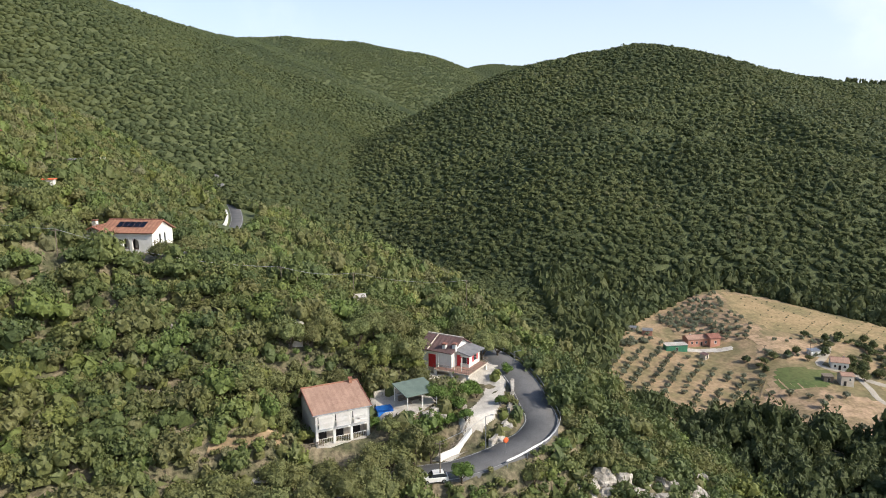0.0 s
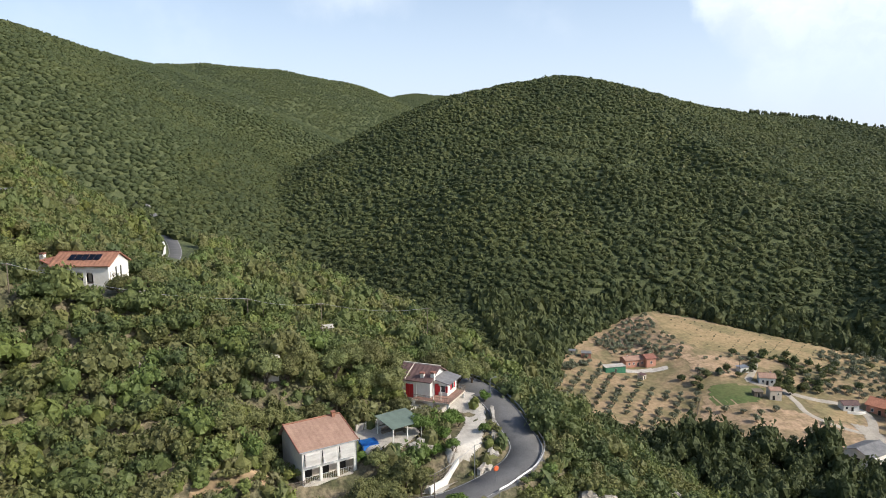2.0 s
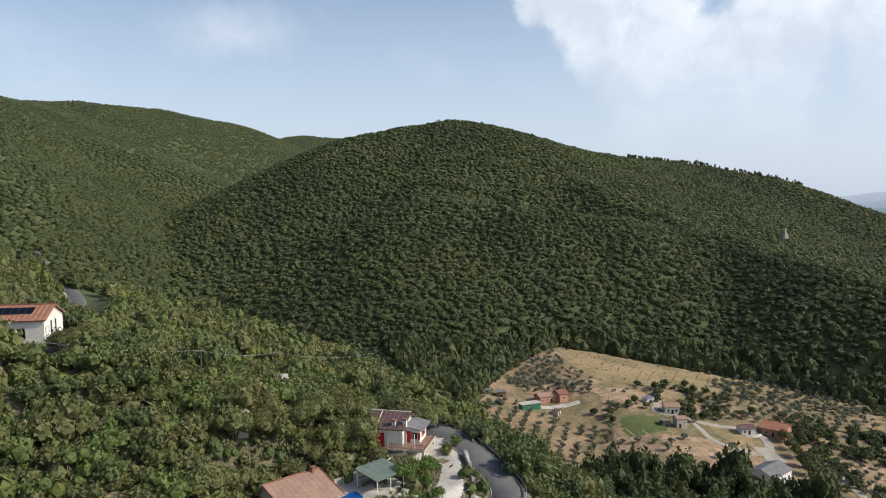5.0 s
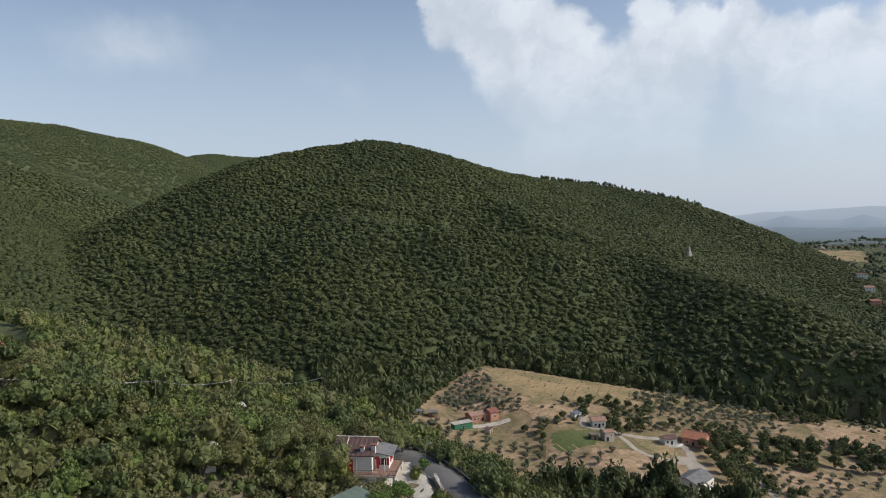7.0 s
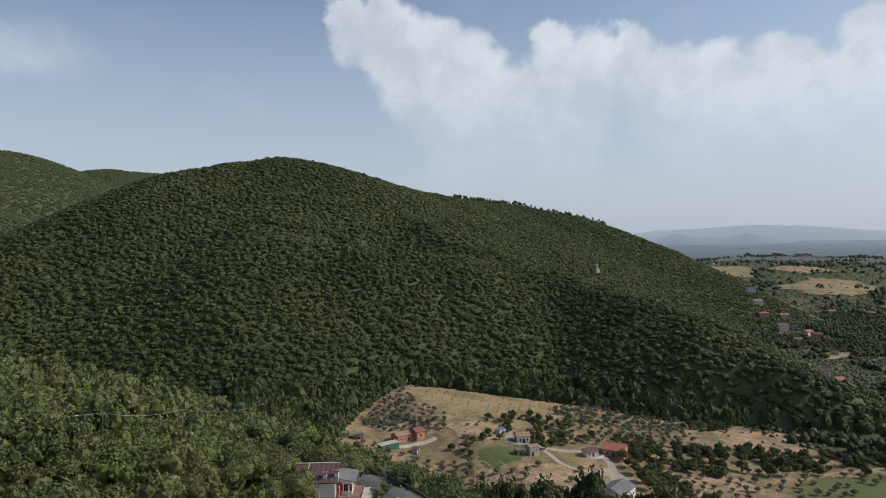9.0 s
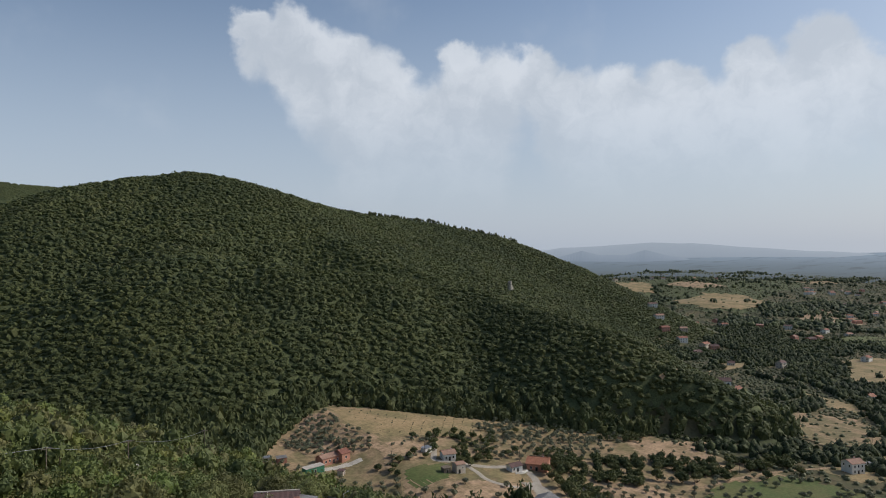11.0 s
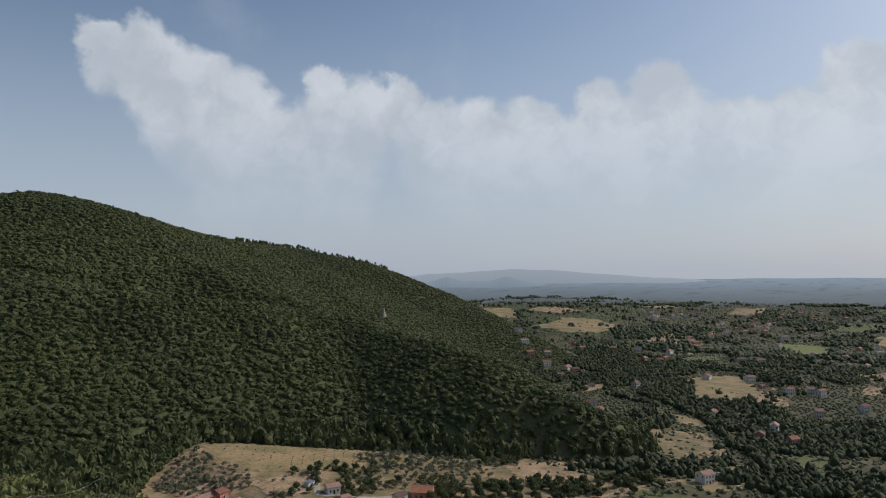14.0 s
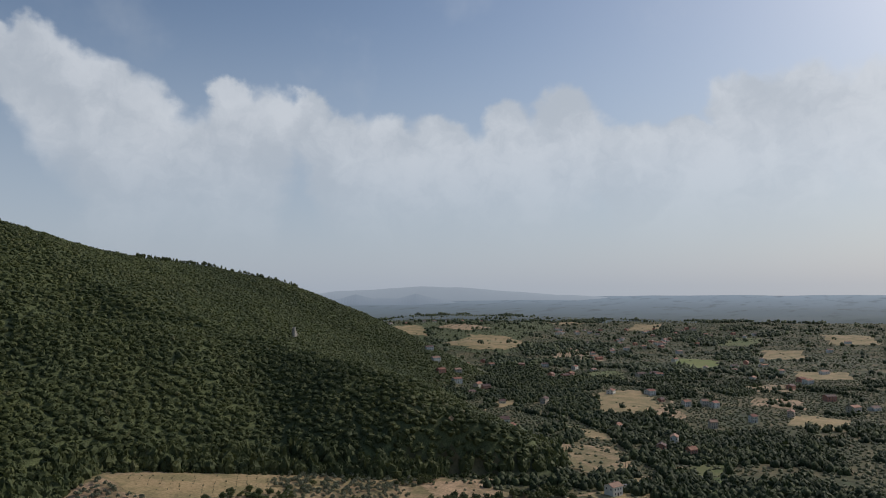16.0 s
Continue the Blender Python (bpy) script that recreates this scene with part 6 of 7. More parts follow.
car = thing("car", -1.6, 93.4, ground_at(-1.6, 93.4) + 0.12, 190, "small white hatchback parked at the roadside", "car")
bm = bmesh.new()
prism(bm, [(-1.95, 0.25), (1.95, 0.25), (2.0, 0.55), (1.85, 0.82), (0.95, 0.92), (-1.9, 0.92), (-2.0, 0.6)], "y", -0.82, 0.82)
bmesh.ops.bevel(bm, geom=bm.edges[:], offset=0.08, segments=2, affect="EDGES")
body = part("body", bm, M_PLASTER, car, "white painted body")
bm = bmesh.new()
prism(bm, [(-1.75, 0.93), (0.95, 0.93), (0.35, 1.42), (-1.35, 1.45)], "y", -0.72, 0.72)
part("window_glass", bm, M_GLASS, car)
part("roof", B((-1.3, 0.3, -0.68, 0.68, 1.43, 1.49)), M_PLASTER, car)
for x in (-1.25, 1.25):
    for y in (-0.8, 0.8):
        bm = bmesh.new()
        bmesh.ops.create_cone(bm, cap_ends=True, segments=16, radius1=0.31, radius2=0.31, depth=0.2, matrix=Matrix.Translation((x, y, 0.31)) @ Matrix.Rotation(radians(90), 4, "X"))
        wheel = part("wheel", bm, M_DARK, car)
        bm = bmesh.new()
        bmesh.ops.create_cone(bm, cap_ends=True, segments=12, radius1=0.18, radius2=0.18, depth=0.22, matrix=Matrix.Translation((x, y, 0.31)) @ Matrix.Rotation(radians(90), 4, "X"))
        part("rim", bm, M_METAL, wheel)
for y in (-0.6, 0.6):
    part("headlight", B((1.86, 1.99, y - 0.16, y + 0.16, 0.58, 0.72)), M_METAL, car)
    part("tail_light", B((-2.0, -1.9, y - 0.1, y + 0.1, 0.6, 0.8)), M_RED, car)

# ---- the farms in the valley ----
F = lambda *a: list(a)
house("farmhouse", 131.0, 343.5, 8, 12.0, 6.5, 3.6, 1.3, M_PINK, M_TILE_PALE, "low salmon farmhouse with a faded tiled roof", F(("f", -4, 1.2, 1.0, 1.1), ("f", -1.4, 1.2, 1.0, 1.1), ("f", 3.6, 1.2, 1.0, 1.1), ("r", 0, 1.2, 1.0, 1.1)), F(("f", 1.2, 1.0, 2.0, M_DARK)), ((-3.0, 1.2),))
house("farmhouse", 138.6, 342.2, 8, 5.4, 7.2, 4.2, 1.3, M_PINK, M_TILE, "salmon annexe of the farmhouse", F(("f", 0, 1.4, 1.1, 1.2), ("r", -1.5, 1.4, 1.0, 1.1), ("r", 1.5, 1.4, 1.0, 1.1)))
shed(117.0, 334.0, ground_at(117, 334), 6, 11, 4, 3.0, M_CONCRETE, "long green walled lean-to shed", material("green_sheet", (0.06, 0.22, 0.13), 0.6, (0.05, 0.17, 0.10), 0.5, 0.25, 4.0), 0.4)
drape("pavement", [(112, 338), (124, 337), (146, 336), (146, 332), (124, 333), (112, 335.5)], 0.8, 0.2, M_CONCRETE, "pale paved farmyard", "pavement", ragged=0.3)
shed(108.0, 352.0, ground_at(108, 352), -15, 5, 4, 2.6, M_GREYROOF, "grey roofed farm shed", M_PINK)
shed(101.0, 356.0, ground_at(101, 356), -20, 4, 2.4, 2.0, M_METAL, "low metal roofed shelter")
shed(129.0, 326.5, ground_at(129, 326.5), 40, 3.4, 3.0, 2.2, M_TILE_BROWN, "little brown roofed pen", M_CREAM)
house("farmhouse", 185.5, 309.0, -20, 7.2, 6.4, 3.6, 1.4, M_PLASTER, M_TILE_PALE, "white cottage with a terracotta roof", F(("f", -2, 1.1, 0.9, 1.2), ("f", 2, 1.1, 0.9, 1.2), ("l", 0, 1.1, 0.9, 1.2)), F(("f", 0, 1.0, 2.1, M_DARK)), ((2.0, 1.0),))
shed(180.5, 322.0, ground_at(180.5, 322), 10, 5, 3.5, 2.6, M_METAL, "pale metal roofed shed behind the cottage", M_PLASTER)
house("stone_hut", 179.0, 292.0, -10, 5.2, 5.0, 4.4, 0.9, M_CREAM, M_TILE_PALE, "old tan stone hut in the olive field", F(("r", 0, 2.2, 0.7, 0.8), ("f", 1.0, 2.4, 0.7, 0.8)), F(("f", -1.0, 1.1, 2.1, M_DARK)), (), 0.25)
shed(172.0, 294.0, ground_at(172, 294), -10, 4.0, 3.4, 2.6, M_WOODPOST, "open wooden animal shelter", M_WOODPOST)
house("farmhouse", 225.0, 279.0, -58, 11.0, 10.4, 3.9, 2.2, M_PINK, M_TILE_ORANGE, "orange roofed farmhouse with salmon walls", F(("f", -3, 1.0, 1.0, 1.3), ("f", 3, 1.0, 1.0, 1.3), ("r", 2.4, 1.0, 1.0, 1.3), ("r", -2.4, 1.0, 1.0, 1.3), ("l", 2.4, 1.0, 1.0, 1.3), ("l", -2.4, 1.0, 1.0, 1.3)), F(("f", 0, 1.2, 2.2, M_DARK)), ((2.2, 1.0),), 0.7)
house("porch_house", 209.5, 282.0, -8, 7.0, 5.0, 3.0, 1.2, M_PLASTER, M_TILE_BROWN, "small house with a brown roof and white porch", F(("f", -2, 1.0, 1.0, 1.2),), F(("f", 0.5, 1.0, 2.0, M_DARK),))
wall_along("retaining_wall", [(206.0, 277.6), (211.0, 276.8), (215.0, 277.6)], 0.4, 1.2, M_PLASTER, "white terrace wall before a small house", "wall", -1, 1.0)
drape("pavement", [(200, 268), (208, 264), (206, 252), (200, 246), (194, 250), (199, 258)], 1.0, 0.3, M_GRAVEL, "pale gravel farmyard", "pavement", ragged=0.5)
house("barn", 183.0, 236.0, 22, 15.0, 11.0, 4.6, 2.2, M_PLASTER, M_GREYROOF, "large white barn with a grey corrugated roof", F(("r", -3.4, 1.6, 1.2, 1.0), ("r", 3.4, 1.6, 1.2, 1.0), ("f", -5, 1.6, 1.6, 1.1), ("f", -1.5, 1.6, 1.6, 1.1), ("f", 2, 1.6, 1.6, 1.1), ("f", 5.4, 1.6, 1.6, 1.1)), F(("l", 0.0, 3.4, 3.2, M_DARK), ("l", -3.6, 1.6, 2.2, M_GREYROOF)), (), 0.4, category="barn")
house("farmhouse", 386.5, 181.5, -24, 9.0, 8.0, 6.2, 1.6, M_PLASTER, M_TILE_PALE, "two storey white farmhouse with a terracotta roof", F(("f", -2.6, 1.0, 1.0, 1.4), ("f", 2.6, 1.0, 1.0, 1.4), ("f", -2.6, 3.9, 1.0, 1.3), ("f", 0, 3.9, 1.0, 1.3), ("f", 2.6, 3.9, 1.0, 1.3), ("l", -2, 3.9, 1.0, 1.3), ("l", 2, 3.9, 1.0, 1.3)), F(("f", 0, 1.1, 2.2, M_DARK)), ((2, 1),))
shed(402.0, 178.5, ground_at(402, 178.5), -20, 7, 5, 3.0, M_GREYROOF, "grey roofed outbuilding of the farmhouse", M_PLASTER)
fence([(146.5, 298.5), (137, 283.5), (128, 269), (119, 253)], 1.3, "wire and post fence of the orchard")
_p = [pole(x, y, h, 0.13, M_WOODPOST, "wooden utility pole in the fields") for x, y, h in ((176.5, 318, 8), (218.5, 287, 8), (154.5, 318, 7), (266, 210, 9), (322, 216, 9), (362, 190, 8))]

tower = thing("tower", 583, 668, ground_at(583, 668), 20, "ruined pale stone tower among the trees", "tower")
bm = bmesh.new()
bmesh.ops.create_cone(bm, cap_ends=True, segments=10, radius1=3.0, radius2=2.4, depth=16, matrix=Matrix.Translation((0, 0, 5)))
for v in bm.verts:
    if v.co.z > 8:
        v.co.z += 2.0 * noise.noise(v.co * 0.5)
part("shaft", bm, M_ROCK, tower)
part("ruined_wall", B((2.0, 6.0, -1.0, 0.6, -4, 8), (4.0, 8.0, -1.4, 0.2, -4, 5.5)), M_ROCK, tower)


# ---- houses of the plain ----
def plain_houses():
    r = random.Random(5)
    spots = [(448, 296), (597, 194), (563, 197), (545, 167), (825, 236), (836, 205), (1355, 269), (1430, 282), (1179, 130), (1093, 146), (1073, 499), (1130, 512), (872, 628), (914, 622),
             (850, 548), (834, 525), (560, 346), (896, 301), (1190, 377), (946, 700), (905, 660), (780, 520), (1000, 90), (930, 60), (640, 262), (1240, 220), (1290, 420), (700, 180), (760, 150)]
    plateau = [(1560, 1400), (1600, 1385), (1650, 1380), (1700, 1350), (1760, 1335), (1820, 1300), (1860, 1285), (1910, 1265), (1960, 1240), (1420, 1370), (1480, 1390), (1520, 1410), (2050, 1215)]
    town = [(1900 + r.gauss(0, 60) + 90 * (k % 5), 585 + r.gauss(0, 45)) for k in range(26)] + [(2080 + r.gauss(0, 60), 880 + r.gauss(0, 40)) for k in range(12)]
    loose = [(r.uniform(700, 2300), r.uniform(0, 800)) for k in range(58)]
    walls, roofs = (M_PLASTER, M_CREAM, M_PINK, M_PLASTER), (M_TILE, M_TILE_PALE, M_TILE, M_TILE_BROWN)
    for k, (x, y) in enumerate(spots + plateau + town + loose):
        if k >= len(spots) + len(plateau) + len(town) and height(np.array([x]), np.array([y]))[0] > valley(np.array([x]), np.array([y]))[0] + 12:
            continue
        far = math.hypot(x, y)
        grow = 0.78 if far < 900 else 1.1
        w, d, h = grow * r.uniform(9, 15), grow * r.uniform(8, 10), r.choice((3.4, 6.2, 6.4, 6.6))
        wi = r.randrange(4)
        tone = ("white", "cream", "salmon", "white")[wi]
        win = [("f", u * w / 3.4, z + 1.0, 1.1, 1.4) for u in (-1, 0, 1) for z in ((0, 2.9) if h > 5 else (0,)) if (u, z) != (0, 0)]
        win += [("l", u * 2.2, z + 1.0, 1.1, 1.4) for u in (-1, 1) for z in ((0, 2.9) if h > 5 else (0,))]
        storeys = "two storey" if h > 5 else "single storey"
        house("house", x, y, r.uniform(-60, 10), w, d, h, 1.9, walls[wi], roofs[r.randrange(4)], "%s %s farmhouse with a tiled roof in the plain" % (storeys, tone), win if far < 1500 else win[:5], [("f", 0, 1.2, 2.2, M_DARK)], [(1.5, 1.0)] if far < 1500 else [], 0.5, ribs=1.2, sunk=4.0, group="houses of the plain")


plain_houses()

# ---- single trees, olives and the plain's woods ----
def tree_kind(name, seed, blobs, leaves, leaf, squash, mat, trunk_h, label, category, group, spread=0.62):
    """A tree of crown radius 1 m with a forked trunk; copies are scaled."""
    ob = tagged(new(name), label, category, group)
    bm = bmesh.new()
    r = random.Random(seed)
    bar(bm, (0, 0, -0.5), (0.03, 0.02, trunk_h * 0.6), 0.09, 7)
    for k in range(4):
        a = k * 1.6 + r.random()
        bar(bm, (0.03, 0.02, trunk_h * 0.5), (0.42 * math.cos(a), 0.42 * math.sin(a), trunk_h + 0.35), 0.04, 5)
    part("trunk", bm, M_BARK, ob)
    v, f = crown(seed, blobs, leaves, leaf, squash, ICO1 if mat is not M_OLIVE else (ICO1[0] * 0.7, ICO1[1]), spread, 0.72)
    v = v + (0, 0, trunk_h * 0.72)
    rr = np.random.RandomState(seed)
    me = mesh_np("crown", v, f, [mat], None, False, np.full(len(v), rr.rand()))
    part_mesh("crown", me, ob)
    return ob


def place(kinds, spots, seed, first=True):
    """Copies of the kinds at (x, y, radius, height factor)."""
    r = random.Random(seed)
    for k, (x, y, s, t) in enumerate(spots):
        src = kinds[k % len(kinds)]
        z = ground_at(x, y) - 0.05
        m = pose(x, y, z, 0, 0, r.uniform(0, 360)) @ Matrix.Diagonal((s, s, s * t, 1))
        if first and k < len(kinds):
            src.matrix_world = m
        else:
            loc = pose(x, y, z, 0, 0, r.uniform(0, 360))
            ob = copy_thing(src, loc)
            ob.matrix_basis = loc @ Matrix.Diagonal((s, s, s * t, 1))


OAKS = [tree_kind("oak_tree", 300 + k, 12, 1700, 0.055, 0.95, M_LEAF_OBJ, 0.4, "evergreen oak with a dense dark green crown", "tree", "oaks round the houses") for k in range(5)]
place(OAKS, [(-22.0, 110.6, 2.5, 1.1), (-18.6, 112.6, 2.4, 1.1), (-25.6, 109.6, 2.6, 1.1), (-14.6, 115.0, 2.5, 1.15), (-11.6, 113.6, 1.9, 1.1), (-23.4, 114.6, 2.7, 1.1), (-27.0, 104.0, 2.4, 1.0), (-25.4, 101.0, 2.2, 1.0),
             (-6.6, 118.0, 3.8, 1.05), (-9.6, 121.5, 3.3, 1.1), (-4.2, 114.9, 2.3, 1.0), (-12.6, 120.0, 3.0, 1.15), (-10.2, 116.6, 2.3, 1.1), (-15.5, 118.5, 2.9, 1.1), (-21.0, 117.5, 3.2, 1.1), (-26.5, 114.0, 3.0, 1.1),
             (-28.5, 107.0, 2.9, 1.1), (-30.5, 102.0, 3.1, 1.1), (-12.2, 94.6, 2.6, 0.9), (-9.2, 97.2, 2.5, 1.0)], 1)
place(OAKS, [(-17.5, 94.2, 2.5, 0.95), (-8.6, 101.0, 1.9, 1.0), (-22.0, 92.4, 2.6, 1.0), (-27.5, 87.4, 2.6, 1.0), (-5.4, 101.0, 1.8, 1.2), (5.0, 91.6, 2.5, 1.0), (1.8, 89.6, 2.6, 1.0), (9.4, 93.2, 2.4, 0.95),
             (13.5, 97.0, 2.2, 0.95), (-5.8, 91.0, 2.6, 1.1), (7.4, 128.6, 3.0, 1.1), (10.6, 130.4, 2.4, 1.1), (3.6, 132.5, 3.1, 1.1), (-3.4, 131.6, 3.2, 1.1), (-8.6, 127.5, 3.2, 1.1), (20.8, 112.6, 2.0, 0.9),
             (20.4, 118.5, 2.2, 0.9), (18.6, 125.5, 2.3, 1.0), (-53.0, 127.5, 2.6, 1.0), (-49.5, 130.5, 2.4, 1.0)], 21, False)
place(OAKS, [(-70.5, 130.5, 2.6, 0.95), (-67.5, 125.4, 2.8, 1.0), (-72.0, 127.6, 2.9, 1.1), (-51.0, 139.0, 2.6, 1.0), (-74.0, 133.5, 3.0, 1.1)], 41, False)
# the trees before the road, which hide its nearer stretch
place(OAKS, [(-27.0, 80.4, 3.3, 1.15), (-22.4, 82.4, 3.5, 1.15), (-18.0, 85.0, 3.4, 1.15), (-13.6, 87.2, 3.6, 1.15), (-9.6, 88.4, 3.3, 1.15), (-31.5, 77.4, 3.4, 1.15), (-25.0, 84.2, 2.9, 1.1), (-16.0, 88.6, 2.7, 1.1),
             (-11.4, 90.0, 2.4, 1.0), (-11.0, 95.4, 2.9, 1.1), (-24.4, 92.4, 2.9, 1.0), (-7.4, 97.2, 2.6, 1.0), (-31.0, 88.2, 3.2, 1.05), (-35.0, 86.4, 3.2, 1.05)], 60, False)
BUSHES = [tree_kind("garden_tree", 330 + k, 7, 900, 0.08, 0.9, M_LEAF_BRIGHT, 0.35, "rounded garden tree with fresh green leaves", "tree", "garden trees") for k in range(3)]
place(BUSHES, [(1.0, 110.6, 1.9, 1.0), (-1.4, 108.4, 2.1, 1.0), (3.4, 113.2, 1.9, 1.0), (4.6, 115.6, 1.7, 1.0), (0.8, 113.4, 2.0, 1.0), (9.6, 111.2, 1.2, 1.0), 
               (-14.8, 112.0, 1.5, 1.0), (2.4, 93.4, 2.0, 0.85), (-11.2, 103.0, 1.4, 0.9), (11.6, 122.2, 1.3, 1.1), (21.6, 116.0, 1.6, 0.9)], 2)
place(BUSHES, [(2.4, 108.4, 1.6, 1.0), (5.6, 114.4, 1.4, 1.0), (3.4, 105.2, 1.4, 0.9), (0.6, 105.6, 1.6, 0.9), (-1.6, 104.4, 1.8, 1.0)], 75, False)
place(OAKS, [(-1.0, 103.0, 1.7, 0.9), (1.6, 107.0, 1.2, 0.9)], 76, False)
PINES = [tree_kind("pine_tree", 350 + k, 10, 900, 0.08, 1.5, M_LEAF_OBJ, 1.1, "loose crowned pine beside the road", "tree", "pines by the road", 0.5) for k in range(2)]
place(PINES, [(-4.8, 98.4, 2.3, 1.0), (-2.2, 98.9, 1.7, 0.95), (-7.4, 99.2, 1.9, 0.9)], 3)

OLIVES = [tree_kind("olive_tree", 400 + k, 6, 240, 0.15, 0.8, M_OLIVE, 0.2, "grey-green olive tree on dry ground", "tree", "olive trees of the farms", 0.55) for k in range(5)]


def olive_spots():
    r = random.Random(8)
    out = []
    # rows parallel to the orchard fence
    ux, uy = -0.53, -0.85
    vx, vy = -0.85, 0.53
    for i in range(-3, 16):
        for j in range(-8, 18):
            x = 142 + ux * 6.6 * i + vx * 6.8 * j + r.uniform(-0.7, 0.7)
            y = 295 + uy * 6.6 * i + vy * 6.8 * j + r.uniform(-0.7, 0.7)
            orchard = bool(inside(np.array([x]), np.array([y]), [(80, 318), (96, 340), (118, 330), (146, 300), (128, 271), (117, 247), (98, 243), (80, 250), (70, 268), (73, 292)])[0])
            east = bool(inside(np.array([x]), np.array([y]), [(148, 296), (168, 283), (184, 274), (196, 260), (188, 252), (168, 232), (150, 230), (128, 246), (121, 252), (130, 268)])[0])
            if orchard and r.random() < 0.93 or east and r.random() < 0.45:
                out.append((x, y, r.uniform(1.5, 2.25), r.uniform(0.95, 1.2)))
    groves = (([(118, 376), (150, 406), (165, 408), (160, 378), (166, 354), (156, 340), (128, 352)], 70, 1.5, 2.2),
              ([(206, 318), (240, 334), (272, 318), (300, 300), (292, 276), (262, 276), (232, 290), (214, 298)], 96, 1.5, 2.3),
              ([(241, 350), (276, 355), (296, 350), (316, 312), (327, 300), (308, 286), (280, 300), (240, 320)], 70, 1.5, 2.6),
              ([(214, 238), (232, 248), (260, 238), (256, 212), (236, 194), (208, 198)], 46, 1.4, 1.9),
              ([(262, 238), (300, 226), (345, 205), (350, 150), (300, 140), (262, 170)], 60, 1.5, 2.4),
              ([(316, 288), (344, 276), (362, 262), (340, 248), (306, 230), (294, 246)], 24, 1.0, 1.5))
    for poly, n, a, b in groves:
        xs, ys = [p[0] for p in poly], [p[1] for p in poly]
        got, tries = [], 0
        while len(got) < n and tries < 3000:
            tries += 1
            x, y = r.uniform(min(xs), max(xs)), r.uniform(min(ys), max(ys))
            if bool(inside(np.array([x]), np.array([y]), poly)[0]) and all(math.hypot(x - g[0], y - g[1]) > 4.2 for g in got):
                got.append((x, y, r.uniform(a, b), r.uniform(0.9, 1.15)))
        out += got
    return out


_ol = olive_spots()
_ol.sort(key=lambda o: math.hypot(o[0], o[1]))
place(OLIVES, _ol[:295], 4)


def far_olives():
    """The olives beyond the nearest ones."""
    o = np.array(_ol[295:])
    me = scatter_mesh("olive_grove", [crown(s + 460, 5, 130, 0.17, 0.8, (ICO1[0] * 0.7, ICO1[1]), 0.55, 0.72) for s in range(4)], o[:, 0], o[:, 1], height(o[:, 0], o[:, 1]) + 0.25, o[:, 2], o[:, 3], [M_OLIVE], 14)
    tagged(new("olive_grove", me), "grey-green olives of the farther groves", "groves", kind="stuff")


def field_edge():
    """Low brambles and young trees that close the foot of the woods along the clearing."""
    r = np.random.RandomState(71)
    edge = resample([(a, b, 0) for a, b in CLEARING[:13]], 1.6)
    x = np.repeat(edge[:, 0], 2) + r.randn(2 * len(edge)) * 1.6
    y = np.repeat(edge[:, 1], 2) + r.randn(2 * len(edge)) * 1.6
    size = 1.0 + 1.3 * r.rand(len(x))
    me = scatter_mesh("brambles", [crown(s + 470, 3, 40, 0.22, 0.7, ICO1, 0.5, 0.8) for s in range(5)], x, y, height(x, y) - 0.5 * size, size, 1.2 + 0.5 * r.rand(len(x)), [M_WOODS], 72, None, True)
    tagged(new("brambles", me), "dense brambles at the foot of the woods", "scrub", kind="stuff")


far_olives()
field_edge()

FARM = [tree_kind("farm_tree", 430 + k, 10, 620, 0.082, 0.9, M_WOODS, 0.06, "tall dark green tree beside the farm", "tree", "trees round the farms") for k in range(3)]
place(FARM, [(127, 268, 2.6, 1.1), (186, 300, 2.6, 1.2), (190, 296, 2.8, 1.2), (194, 304, 3.0, 1.2), (200, 300, 2.8, 1.2), (206, 298, 2.6, 1.1), (186, 322, 2.8, 1.2), (192, 330, 3.0, 1.1),
             (172, 322, 2.4, 1.1), (166, 318, 2.2, 1.1), (152, 312, 2.6, 1.1), (158, 316, 2.5, 1.1), (146, 318, 2.4, 1.0), (218, 262, 3.2, 1.3), (214, 254, 3.2, 1.4), (210, 246, 3.2, 1.4),
             (206, 238, 3.3, 1.4), (204, 230, 3.2, 1.4), (200, 222, 3.2, 1.4), (222, 270, 3.4, 1.3)], 5)
place(FARM, [(228, 266, 3.2, 1.3), (236, 268, 3.2, 1.2), (244, 264, 3.4, 1.2), (252, 260, 3.2, 1.2), (260, 256, 3.2, 1.2), (268, 252, 3.2, 1.2), (276, 250, 3.4, 1.2), (284, 244, 3.2, 1.2),
             (272, 236, 3.6, 1.2), (280, 226, 4.2, 1.1), (288, 222, 3.8, 1.1), (264, 242, 3.2, 1.2), (150, 306, 2.2, 1.0), (174, 314, 2.0, 1.2), (198, 310, 2.6, 1.1), (212, 306, 2.6, 1.1),
             (222, 300, 2.6, 1.1)], 25, False)
place(FARM, [(103, 222, 5.0, 1.1), (120.5, 229, 5.4, 1.1), (135.5, 237, 4.8, 1.2), (143.5, 227, 5.4, 1.15), (149, 220, 5.6, 1.1), (127, 215, 5.6, 1.1), (136, 211, 5.4, 1.1), (151, 211, 5.4, 1.1), (107, 212, 5.0, 1.1), (160, 216, 4.6, 1.1)], 70, False)
